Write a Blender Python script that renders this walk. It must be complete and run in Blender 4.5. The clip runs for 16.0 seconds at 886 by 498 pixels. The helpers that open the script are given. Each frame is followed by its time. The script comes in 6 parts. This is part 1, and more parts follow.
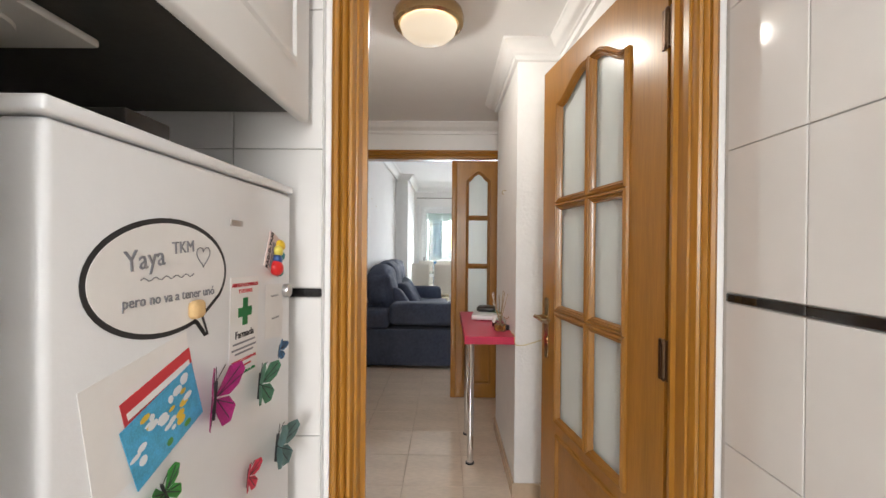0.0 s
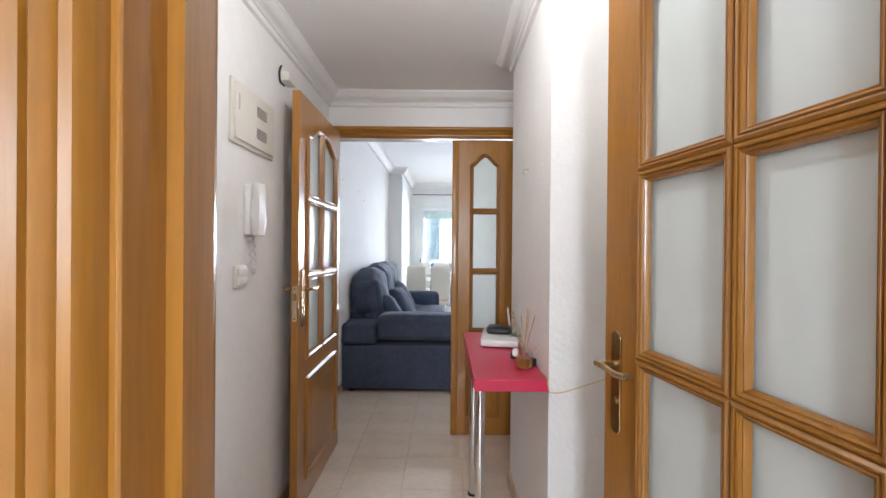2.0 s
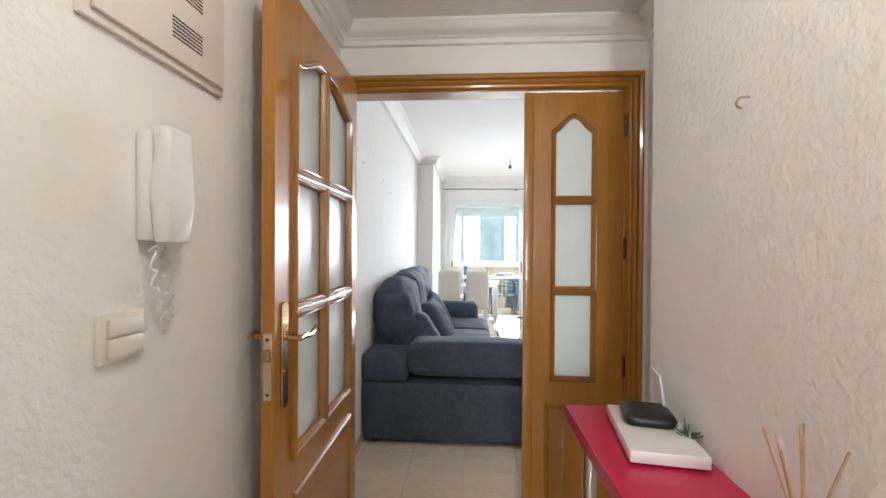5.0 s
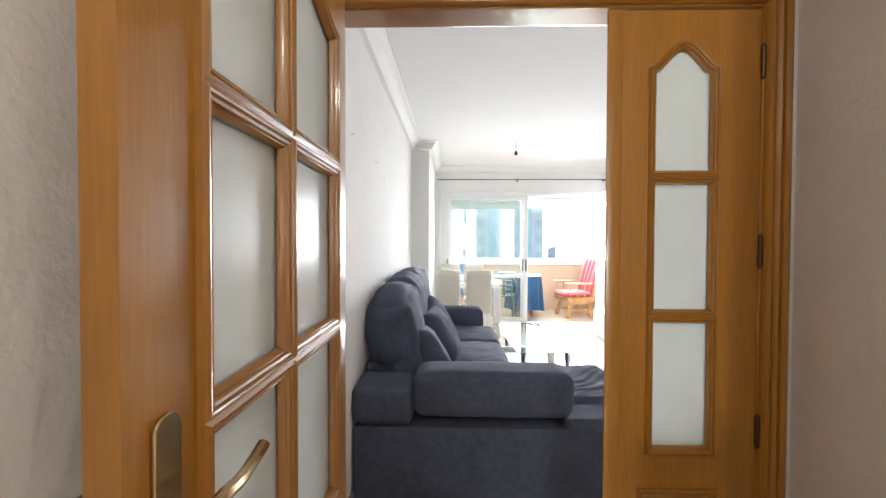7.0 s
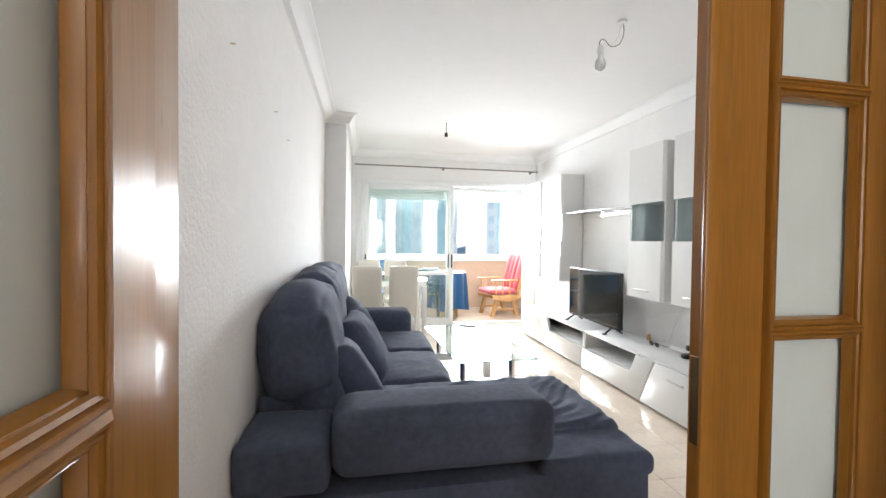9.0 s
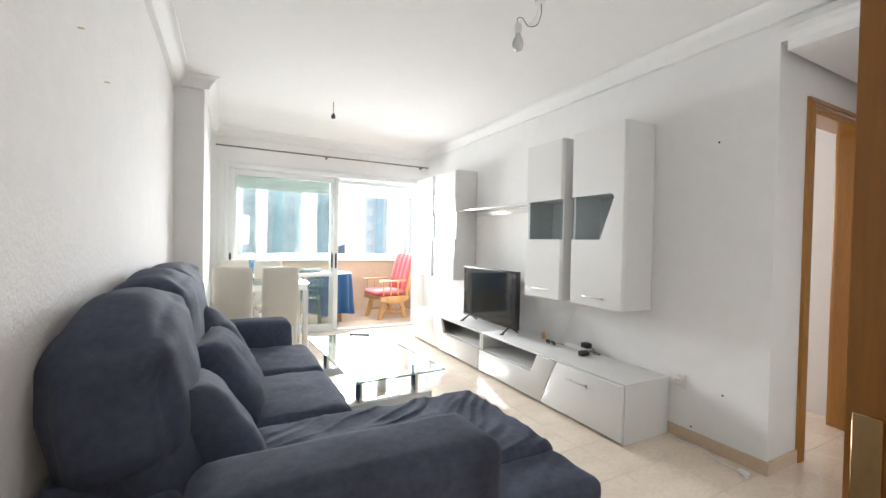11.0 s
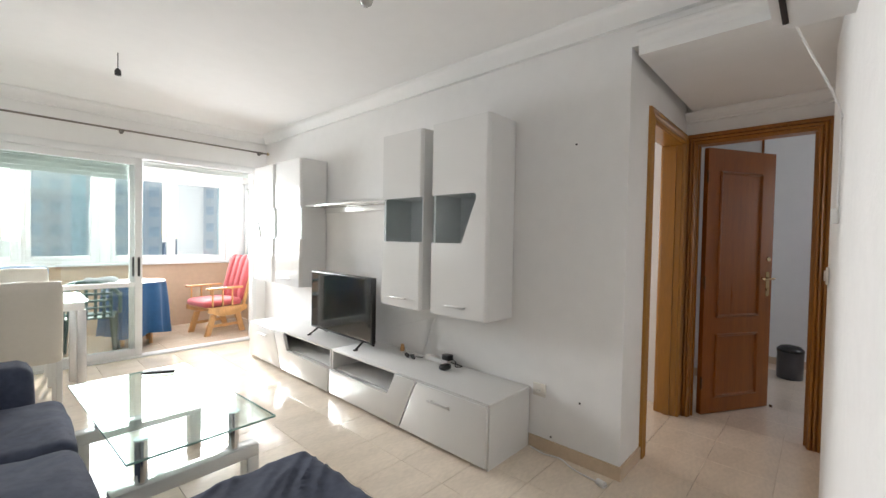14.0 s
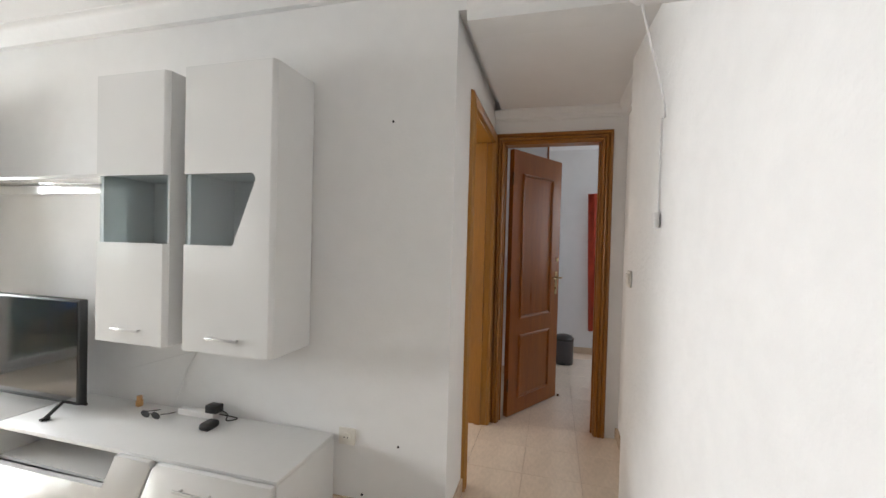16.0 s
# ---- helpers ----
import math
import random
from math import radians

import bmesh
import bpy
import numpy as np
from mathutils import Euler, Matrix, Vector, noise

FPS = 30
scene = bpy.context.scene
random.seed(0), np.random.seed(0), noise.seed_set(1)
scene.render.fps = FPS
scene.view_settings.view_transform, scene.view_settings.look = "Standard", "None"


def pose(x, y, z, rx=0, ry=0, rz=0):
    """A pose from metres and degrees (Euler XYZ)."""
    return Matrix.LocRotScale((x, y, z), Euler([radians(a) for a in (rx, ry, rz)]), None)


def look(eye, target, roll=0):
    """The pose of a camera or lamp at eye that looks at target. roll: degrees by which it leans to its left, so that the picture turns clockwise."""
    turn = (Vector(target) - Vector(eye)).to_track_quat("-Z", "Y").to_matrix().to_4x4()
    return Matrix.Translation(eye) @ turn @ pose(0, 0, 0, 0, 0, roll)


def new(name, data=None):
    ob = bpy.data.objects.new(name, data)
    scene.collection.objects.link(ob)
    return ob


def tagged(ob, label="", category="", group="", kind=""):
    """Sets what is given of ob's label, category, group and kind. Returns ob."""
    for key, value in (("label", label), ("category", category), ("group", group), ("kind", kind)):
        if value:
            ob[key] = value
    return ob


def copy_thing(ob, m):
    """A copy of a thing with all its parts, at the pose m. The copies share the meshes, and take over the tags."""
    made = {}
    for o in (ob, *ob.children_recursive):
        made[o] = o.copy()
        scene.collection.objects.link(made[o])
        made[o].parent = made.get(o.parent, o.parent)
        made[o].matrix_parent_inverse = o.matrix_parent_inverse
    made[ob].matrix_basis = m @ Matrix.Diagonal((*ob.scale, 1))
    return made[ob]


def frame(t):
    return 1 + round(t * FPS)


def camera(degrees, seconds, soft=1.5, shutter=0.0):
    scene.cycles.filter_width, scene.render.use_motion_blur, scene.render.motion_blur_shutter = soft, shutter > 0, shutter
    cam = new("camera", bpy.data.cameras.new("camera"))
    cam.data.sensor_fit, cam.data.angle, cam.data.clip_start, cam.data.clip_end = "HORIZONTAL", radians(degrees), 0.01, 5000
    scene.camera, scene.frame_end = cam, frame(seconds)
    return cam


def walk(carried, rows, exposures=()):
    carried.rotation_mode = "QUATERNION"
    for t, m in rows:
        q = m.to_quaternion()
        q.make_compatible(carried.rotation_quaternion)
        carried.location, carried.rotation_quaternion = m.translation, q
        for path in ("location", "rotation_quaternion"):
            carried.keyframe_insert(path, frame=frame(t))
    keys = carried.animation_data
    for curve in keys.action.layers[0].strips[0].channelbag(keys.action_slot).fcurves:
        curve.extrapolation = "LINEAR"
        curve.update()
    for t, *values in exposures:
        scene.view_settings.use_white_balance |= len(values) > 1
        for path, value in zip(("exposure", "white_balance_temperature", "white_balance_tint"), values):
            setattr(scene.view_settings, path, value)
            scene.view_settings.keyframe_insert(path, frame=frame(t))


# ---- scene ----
cam = camera(94.7, 16.0)
EXPO = [(0.0, 0.62, 6200, 10), (1.0, 0.9, 5700, 10), (2.0, 0.98, 5650, 10), (4.0, 1.1, 5900, 10), (6.5, 1.1, 6300, 10), (8.0, 1.08, 6300, 10),
        (9.0, 1.0, 6300, 10), (11.5, 0.86, 6450, 10), (13.0, 0.76, 6500, 10), (14.5, 0.42, 6600, 10), (15.2, 0.48, 6600, 10), (16.0, 0.7, 6550, 10)]
PATH = [
    (0, (-0.011, -0.07, 1.289), (-0.03, 1.93, 1.278), 0.5),
    (0.5, (-0.011, 0.126, 1.279), (-0.017, 2.126, 1.272), 0.5),
    (1, (-0.022, 0.307, 1.282), (-0.022, 2.307, 1.274), 0.5),
    (1.5, (-0.031, 0.469, 1.28), (-0.035, 2.469, 1.274), 0.7),
    (2, (-0.021, 0.611, 1.286), (-0.029, 2.611, 1.279), 0.5),
    (2.5, (-0.009, 0.738, 1.285), (-0.052, 2.737, 1.279), 0.4),
    (3, (-0.015, 0.861, 1.282), (-0.116, 2.858, 1.273), 0.5),
    (3.5, (-0.049, 1.019, 1.286), (-0.168, 3.015, 1.279), 0.5),
    (4, (-0.107, 1.182, 1.293), (-0.223, 3.179, 1.288), 0.5),
    (6.5, (-0.375, 2.037, 1.36), (-0.511, 4.032, 1.325), 0.2),
    (7, (-0.421, 2.184, 1.346), (-0.469, 4.183, 1.308), 0.2),
    (7.5, (-0.454, 2.335, 1.315), (-0.408, 4.334, 1.277), 0.1),
    (8, (-0.48, 2.51, 1.287), (-0.354, 4.506, 1.247), 0.5),
    (8.5, (-0.489, 2.675, 1.28), (-0.246, 4.659, 1.239), 0.6),
    (9, (-0.509, 2.826, 1.271), (-0.136, 4.79, 1.229), 0.7),
    (11.5, (-0.528, 3.325, 1.24), (0.515, 5.031, 1.208), 1.1),
    (12, (-0.504, 3.379, 1.236), (0.63, 5.026, 1.203), 1.0),
    (12.5, (-0.453, 3.429, 1.25), (0.759, 5.019, 1.213), 1.1),
    (13, (-0.37, 3.474, 1.27), (0.911, 5.01, 1.233), 1.0),
    (13.5, (-0.291, 3.522, 1.284), (1.065, 4.991, 1.244), 1.1),
    (14, (-0.201, 3.608, 1.31), (1.266, 4.967, 1.262), 1.1),
    (14.5, (-0.127, 3.712, 1.33), (1.485, 4.896, 1.284), 1.2),
    (15, (-0.016, 3.762, 1.345), (1.741, 4.716, 1.293), 1.1),
    (15.5, (0.12, 3.899, 1.354), (2.005, 4.566, 1.292), 1.8),
    (16, (0.315, 3.945, 1.328), (2.246, 4.467, 1.293), 1.5),
]
walk(cam, [(t, look(eye, target, roll)) for t, eye, target, roll in PATH], EXPO)

# ---- world, sun and lamps ----
SUN_DIR = Vector((-0.18, -1.0, -0.605)).normalized()   # the way the sunlight travels
world = bpy.data.worlds.new("world")
world.use_nodes = True
scene.world = world
wn = world.node_tree.nodes
sky = wn.new("ShaderNodeTexSky")
sky.sky_type, sky.sun_disc = "NISHITA", False
sky.sun_elevation = math.asin(-SUN_DIR.z)
sky.sun_rotation = math.atan2(-SUN_DIR.x, -SUN_DIR.y)
world.node_tree.links.new(sky.outputs[0], wn["Background"].inputs[0])
wn["Background"].inputs[1].default_value = 0.15
sun_data = bpy.data.lights.new("sun", "SUN")
sun_data.energy, sun_data.angle, sun_data.color = 3.8, radians(0.5), (1.0, 0.95, 0.87)
new("sun", sun_data).matrix_world = look((0, 0, 0), SUN_DIR)


def area(name, eye, target, w, h, watts, colour, spread=180):
    d = bpy.data.lights.new(name, "AREA")
    d.shape, d.size, d.size_y, d.energy, d.color = "RECTANGLE", w, h, watts, colour
    d.spread = radians(spread)
    new(name, d).matrix_world = look(eye, target)


# daylight at the terrace glazing and the kitchen window
area("terrace_daylight", (0.85, 10.28, 1.55), (0.85, 0.0, 0.7), 2.8, 1.15, 100, (0.96, 0.98, 1.0), 125)
area("kitchen_daylight", (-0.12, -1.93, 1.55), (0.25, 2.0, 1.3), 0.5, 1.0, 27, (1.0, 0.97, 0.92))
# fill lamps added to brighten two rooms that have no window
area("bedroom_fill", (5.5, 2.55, 1.5), (4.6, 4.0, 1.2), 1.0, 1.1, 13, (0.93, 0.95, 1.0))
area("side_room_fill", (2.95, 6.3, 1.5), (2.9, 4.4, 1.2), 0.8, 1.1, 9, (1.0, 0.92, 0.86))
bulb_data = bpy.data.lights.new("hall_bulb", "POINT")
bulb_data.energy, bulb_data.color, bulb_data.shadow_soft_size = 8.8, (1.0, 0.92, 0.80), 0.04
new("hall_bulb", bulb_data).matrix_world = pose(-0.10, 1.73, 2.225)

# ---- materials ----


def mat(name, base, rough=0.5, metal=0.0, var=0.06, scale=6.0, bump=0.0, bscale=80.0, coat=0.0, stretch=(1, 1, 1),
        spec=0.5, rvar=0.0, sheen=0.0, per_object=0.0, transmission=0.0, emit=None, estrength=0.0):
    """A principled surface whose colour varies at two scales, with fine relief."""
    m = bpy.data.materials.new(name)
    m.use_nodes = True
    n, l = m.node_tree.nodes, m.node_tree.links
    b = n["Principled BSDF"]
    b.inputs["Roughness"].default_value, b.inputs["Metallic"].default_value = rough, metal
    b.inputs["Coat Weight"].default_value = coat
    b.inputs["Coat Roughness"].default_value = 0.08
    b.inputs["Specular IOR Level"].default_value = spec
    b.inputs["Sheen Weight"].default_value = sheen
    b.inputs["Transmission Weight"].default_value = transmission
    if emit:
        b.inputs["Emission Color"].default_value = (*emit, 1)
        b.inputs["Emission Strength"].default_value = estrength
    tc = n.new("ShaderNodeTexCoord")
    mp = n.new("ShaderNodeMapping")
    mp.inputs["Scale"].default_value = stretch
    l.new(tc.outputs["Object"], mp.inputs[0])
    big, fine = n.new("ShaderNodeTexNoise"), n.new("ShaderNodeTexNoise")
    big.inputs["Scale"].default_value, fine.inputs["Scale"].default_value = scale, scale * 9
    big.inputs["Detail"].default_value, fine.inputs["Detail"].default_value = 3, 4
    for t in (big, fine):
        l.new(mp.outputs[0], t.inputs["Vector"])
    add = n.new("ShaderNodeMath")
    add.operation = "ADD"
    l.new(big.outputs[0], add.inputs[0])
    l.new(fine.outputs[0], add.inputs[1])
    val = add.outputs[0]
    if per_object:
        info, mul = n.new("ShaderNodeObjectInfo"), n.new("ShaderNodeMath")
        mul.operation = "MULTIPLY_ADD"
        mul.inputs[1].default_value = per_object
        l.new(info.outputs["Random"], mul.inputs[0])
        l.new(val, mul.inputs[2])
        val = mul.outputs[0]
    ramp = n.new("ShaderNodeMapRange")
    ramp.inputs[1].default_value, ramp.inputs[2].default_value = 0.6, 1.4
    ramp.inputs[3].default_value, ramp.inputs[4].default_value = 1 - var, 1 + var
    ramp.clamp = False
    l.new(val, ramp.inputs[0])
    mix = n.new("ShaderNodeVectorMath")
    mix.operation = "SCALE"
    mix.inputs[0].default_value = base
    l.new(ramp.outputs[0], mix.inputs["Scale"])
    l.new(mix.outputs[0], b.inputs["Base Color"])
    if rvar:
        rr = n.new("ShaderNodeMapRange")
        rr.inputs[3].default_value, rr.inputs[4].default_value = max(rough - rvar, 0.02), rough + rvar
        l.new(big.outputs[0], rr.inputs[0])
        l.new(rr.outputs[0], b.inputs["Roughness"])
    if bump:
        bt, bp = n.new("ShaderNodeTexNoise"), n.new("ShaderNodeBump")
        bt.inputs["Scale"].default_value, bt.inputs["Detail"].default_value = bscale, 3
        bp.inputs["Strength"].default_value, bp.inputs["Distance"].default_value = bump, 0.004
        l.new(mp.outputs[0], bt.inputs["Vector"])
        l.new(bt.outputs[0], bp.inputs["Height"])
        l.new(bp.outputs[0], b.inputs["Normal"])
    return m


def wood(name, base, stretch, coat=0.5, rough=0.3, var=0.22):
    return mat(name, base, rough, var=var, scale=2.2, stretch=stretch, coat=coat, bump=0.04, bscale=14, rvar=0.05)


def frosted(name, tint):
    """Frosted glass: it scatters the light that passes and keeps a soft gloss."""
    m = bpy.data.materials.new(name)
    m.use_nodes = True
    n, l = m.node_tree.nodes, m.node_tree.links
    n.remove(n["Principled BSDF"])
    tr, gl, tp = n.new("ShaderNodeBsdfTranslucent"), n.new("ShaderNodeBsdfGlossy"), n.new("ShaderNodeBsdfDiffuse")
    no = n.new("ShaderNodeTexNoise")
    no.inputs["Scale"].default_value = 3.0
    rp = n.new("ShaderNodeMapRange")
    rp.inputs[3].default_value, rp.inputs[4].default_value = 0.94, 1.04
    sc = n.new("ShaderNodeVectorMath")
    sc.operation = "SCALE"
    sc.inputs[0].default_value = tint
    l.new(no.outputs[0], rp.inputs[0])
    l.new(rp.outputs[0], sc.inputs["Scale"])
    l.new(sc.outputs[0], tr.inputs[0])
    l.new(sc.outputs[0], tp.inputs[0])
    gl.inputs["Roughness"].default_value = 0.25
    a, b2 = n.new("ShaderNodeMixShader"), n.new("ShaderNodeMixShader")
    a.inputs[0].default_value, b2.inputs[0].default_value = 0.75, 0.08
    l.new(tr.outputs[0], a.inputs[1])
    l.new(tp.outputs[0], a.inputs[2])
    l.new(a.outputs[0], b2.inputs[1])
    l.new(gl.outputs[0], b2.inputs[2])
    l.new(b2.outputs[0], n["Material Output"].inputs[0])
    return m


def clear(name, tint, amount=0.1):
    """Thin clear pane: mostly lets light straight through, with a mirror-like film by Fresnel."""
    m = bpy.data.materials.new(name)
    m.use_nodes = True
    n, l = m.node_tree.nodes, m.node_tree.links
    n.remove(n["Principled BSDF"])
    tp, gl, mx, fr = (n.new("ShaderNodeBsdfTransparent"), n.new("ShaderNodeBsdfGlossy"), n.new("ShaderNodeMixShader"),
                      n.new("ShaderNodeLayerWeight"))
    tp.inputs[0].default_value = (*tint, 1)
    gl.inputs["Roughness"].default_value = 0.01
    pw, ma = n.new("ShaderNodeMath"), n.new("ShaderNodeMath")
    pw.operation, ma.operation = "POWER", "MULTIPLY_ADD"
    fr.inputs["Blend"].default_value, pw.inputs[1].default_value = 0.5, 5.0
    ma.inputs[1].default_value, ma.inputs[2].default_value = 0.9, 0.04
    l.new(fr.outputs["Facing"], pw.inputs[0])
    l.new(pw.outputs[0], ma.inputs[0])
    l.new(ma.outputs[0], mx.inputs[0])
    l.new(tp.outputs[0], mx.inputs[1])
    l.new(gl.outputs[0], mx.inputs[2])
    l.new(mx.outputs[0], n["Material Output"].inputs[0])
    return m


PLASTER = mat("rough_plaster", (0.87, 0.86, 0.845), 0.85, var=0.035, scale=1.5, bump=0.85, bscale=58, spec=0.2)
PLASTER_SMOOTH = mat("smooth_plaster", (0.87, 0.865, 0.855), 0.8, var=0.025, scale=1.2, bump=0.14, bscale=60, spec=0.25)
CEILING = mat("ceiling_paint", (0.87, 0.865, 0.86), 0.8, var=0.02, scale=1.0, bump=0.06, bscale=50)
CORNICE = mat("plaster_moulding", (0.86, 0.855, 0.845), 0.65, var=0.02, scale=3)
FLOOR_TILE = mat("cream_floor_tile", (0.80, 0.69, 0.565), 0.13, var=0.12, scale=2.6, stretch=(1, 2.6, 1), rvar=0.05,
                 per_object=0.10, coat=0.5)
GROUT = mat("floor_grout", (0.67, 0.54, 0.42), 0.8, var=0.1, scale=20)
SKIRT = mat("tile_skirting", (0.64, 0.50, 0.36), 0.25, var=0.08, scale=4)
KTILE = mat("white_wall_tile", (0.82, 0.80, 0.78), 0.08, var=0.02, scale=2, bump=0.05, bscale=9, coat=0.3)
KGROUT = mat("wall_grout", (0.62, 0.60, 0.57), 0.85, var=0.08, scale=20)
KBLACK = mat("black_border_tile", (0.012, 0.012, 0.013), 0.1, var=0.1, scale=8, coat=0.4)
OAK_Z = wood("honey_oak_upright", (0.37, 0.163, 0.020), (9, 9, 0.55))
OAK_X = wood("honey_oak_across_x", (0.37, 0.163, 0.020), (0.55, 9, 9))
OAK_Y = wood("honey_oak_across_y", (0.37, 0.163, 0.020), (9, 0.55, 9))
OAK_D = wood("honey_oak_moulding", (0.33, 0.145, 0.020), (8, 8, 0.8), coat=0.4, rough=0.32)
RED_Z = wood("reddish_sapele", (0.28, 0.080, 0.007), (9, 9, 0.55), coat=0.06)
RED_FRAME = wood("reddish_oak", (0.31, 0.118, 0.014), (9, 9, 0.55), coat=0.2)
PINE = wood("varnished_pine", (0.62, 0.34, 0.13), (5, 5, 1.2), coat=0.3)
FROST = frosted("frosted_glass", (0.86, 0.92, 0.91))
CLEAR = clear("window_glass", (0.94, 0.97, 0.96))
TABLE_GLASS = clear("table_glass", (0.86, 0.94, 0.92))
GLASS_EDGE = mat("green_glass_edge", (0.28, 0.47, 0.42), 0.1, var=0.05, scale=4)
SMOKE = clear("smoked_glass", (0.80, 0.84, 0.85))
FABRIC = mat("dark_blue_velour", (0.064, 0.078, 0.120), 0.88, var=0.3, scale=4.0, bump=0.25, bscale=260, sheen=0.06, spec=0.25)
LACQUER = mat("white_gloss_lacquer", (0.82, 0.82, 0.81), 0.12, var=0.012, scale=1.0, coat=0.6)
MELAMINE = mat("white_melamine", (0.80, 0.80, 0.79), 0.35, var=0.015, scale=2)
ALU = mat("brushed_aluminium", (0.62, 0.62, 0.63), 0.32, metal=1.0, var=0.06, scale=8)
CHROME = mat("chrome", (0.72, 0.72, 0.72), 0.1, metal=1.0, var=0.02, scale=4)
BRASS = mat("worn_brass", (0.46, 0.33, 0.17), 0.24, metal=1.0, var=0.14, scale=14, rvar=0.08)
STEEL = mat("aged_nickel", (0.66, 0.55, 0.37), 0.26, metal=1.0, var=0.14, scale=14)
BRONZE = mat("dark_bronze", (0.12, 0.07, 0.04), 0.35, metal=0.9, var=0.15, scale=14)
PVC = mat("white_pvc", (0.82, 0.83, 0.83), 0.3, var=0.012, scale=3)
SHUTTER = mat("roller_shutter_plastic", (0.62, 0.66, 0.63), 0.5, var=0.04, scale=5)
PLASTIC = mat("ivory_plastic", (0.78, 0.75, 0.68), 0.35, var=0.02, scale=6)
WHITE_PLASTIC = mat("white_plastic", (0.80, 0.79, 0.78), 0.3, var=0.015, scale=6)
BLACK_PLASTIC = mat("black_plastic", (0.012, 0.012, 0.013), 0.35, var=0.1, scale=10)
SCREEN = mat("dark_screen", (0.006, 0.007, 0.009), 0.05, var=0.1, scale=3, coat=0.6)
MAGENTA = mat("magenta_laminate", (0.58, 0.025, 0.085), 0.3, var=0.05, scale=5)
FRIDGE = mat("white_enamel", (0.76, 0.76, 0.765), 0.28, var=0.015, scale=4, bump=0.05, bscale=180)
BLUE_CLOTH = mat("blue_tablecloth", (0.012, 0.075, 0.19), 0.85, var=0.15, scale=6, bump=0.2, bscale=160, sheen=0.2)
RED_CLOTH = mat("red_cushion_cloth", (0.52, 0.10, 0.11), 0.88, var=0.12, scale=8, bump=0.25, bscale=140, sheen=0.2)
CREAM_LEATHER = mat("cream_leatherette", (0.74, 0.70, 0.62), 0.42, var=0.03, scale=5, bump=0.12, bscale=120)
GREEN_PLASTIC = mat("dark_green_plastic", (0.035, 0.085, 0.075), 0.4, var=0.08, scale=6)
PEACH = mat("peach_parapet_render", (0.60, 0.44, 0.31), 0.75, var=0.06, scale=2, bump=0.2, bscale=60)
PAPER = mat("white_paper", (0.80, 0.78, 0.76), 0.7, var=0.03, scale=6)
INK = mat("black_ink", (0.02, 0.02, 0.022), 0.6, var=0.1, scale=20)
GREY_INK = mat("grey_marker", (0.22, 0.22, 0.24), 0.6, var=0.1, scale=20)
CABLE = mat("yellowed_cable", (0.62, 0.50, 0.24), 0.5, var=0.06, scale=20)
AMBER = mat("amber_oil", (0.90, 0.45, 0.13), 0.08, var=0.05, scale=10, transmission=0.85)
REED = mat("reed", (0.42, 0.27, 0.13), 0.7, var=0.15, scale=30)
LAMP_GLASS = mat("lit_lamp_glass", (0.9, 0.85, 0.75), 0.3, var=0.02, scale=5, emit=(1.0, 0.83, 0.58), estrength=0.34)

# ---- mesh tools ----


def thing(name, loc=(0, 0, 0), label="", category="", group="", kind=""):
    ob = new(name)
    ob.empty_display_size = 0.05
    ob.location = loc
    return tagged(ob, label, category, group, kind)


def mesh(name, bm, material, smooth=True):
    bmesh.ops.recalc_face_normals(bm, faces=bm.faces)
    me = bpy.data.meshes.new(name)
    bm.to_mesh(me)
    bm.free()
    me.materials.append(material)
    if smooth:
        me.shade_smooth()
        me.set_sharp_from_angle(angle=radians(38))
    return me


def root_loc(ob):
    v = Vector((0, 0, 0))
    while ob:
        v += ob.location
        ob = ob.parent
    return v


def part(name, bm, material, parent, label="", smooth=True):
    """Links a bmesh, given in the place's own metres, as one mesh under a thing or a part."""
    off = root_loc(parent)
    bmesh.ops.translate(bm, vec=-off, verts=bm.verts)
    ob = new(name, mesh(name, bm, material, smooth))
    ob.parent = parent
    return tagged(ob, label)


def solo(name, bm, material, label="", category="", kind="", group="", loc=None, smooth=True):
    """A thing that is one mesh."""
    loc = Vector(loc) if loc else Vector((0, 0, 0))
    bmesh.ops.translate(bm, vec=-loc, verts=bm.verts)
    ob = new(name, mesh(name, bm, material, smooth))
    ob.location = loc
    return tagged(ob, label, category, group, kind)


def box(x0, x1, y0, y1, z0, z1, bev=0.0, seg=2, bm=None):
    own = bmesh.new()
    vs = [own.verts.new((x, y, z)) for x in (x0, x1) for y in (y0, y1) for z in (z0, z1)]
    for f in ((0, 1, 3, 2), (4, 6, 7, 5), (0, 4, 5, 1), (2, 3, 7, 6), (0, 2, 6, 4), (1, 5, 7, 3)):
        own.faces.new([vs[i] for i in f])
    if bev:
        bmesh.ops.bevel(own, geom=own.edges[:], offset=bev, segments=seg, profile=0.5, affect="EDGES")
    return join(bm, own)


def join(bm, own):
    if bm is None:
        return own
    tmp = bpy.data.meshes.new("tmp")
    own.to_mesh(tmp)
    own.free()
    bm.from_mesh(tmp)
    bpy.data.meshes.remove(tmp)
    return bm


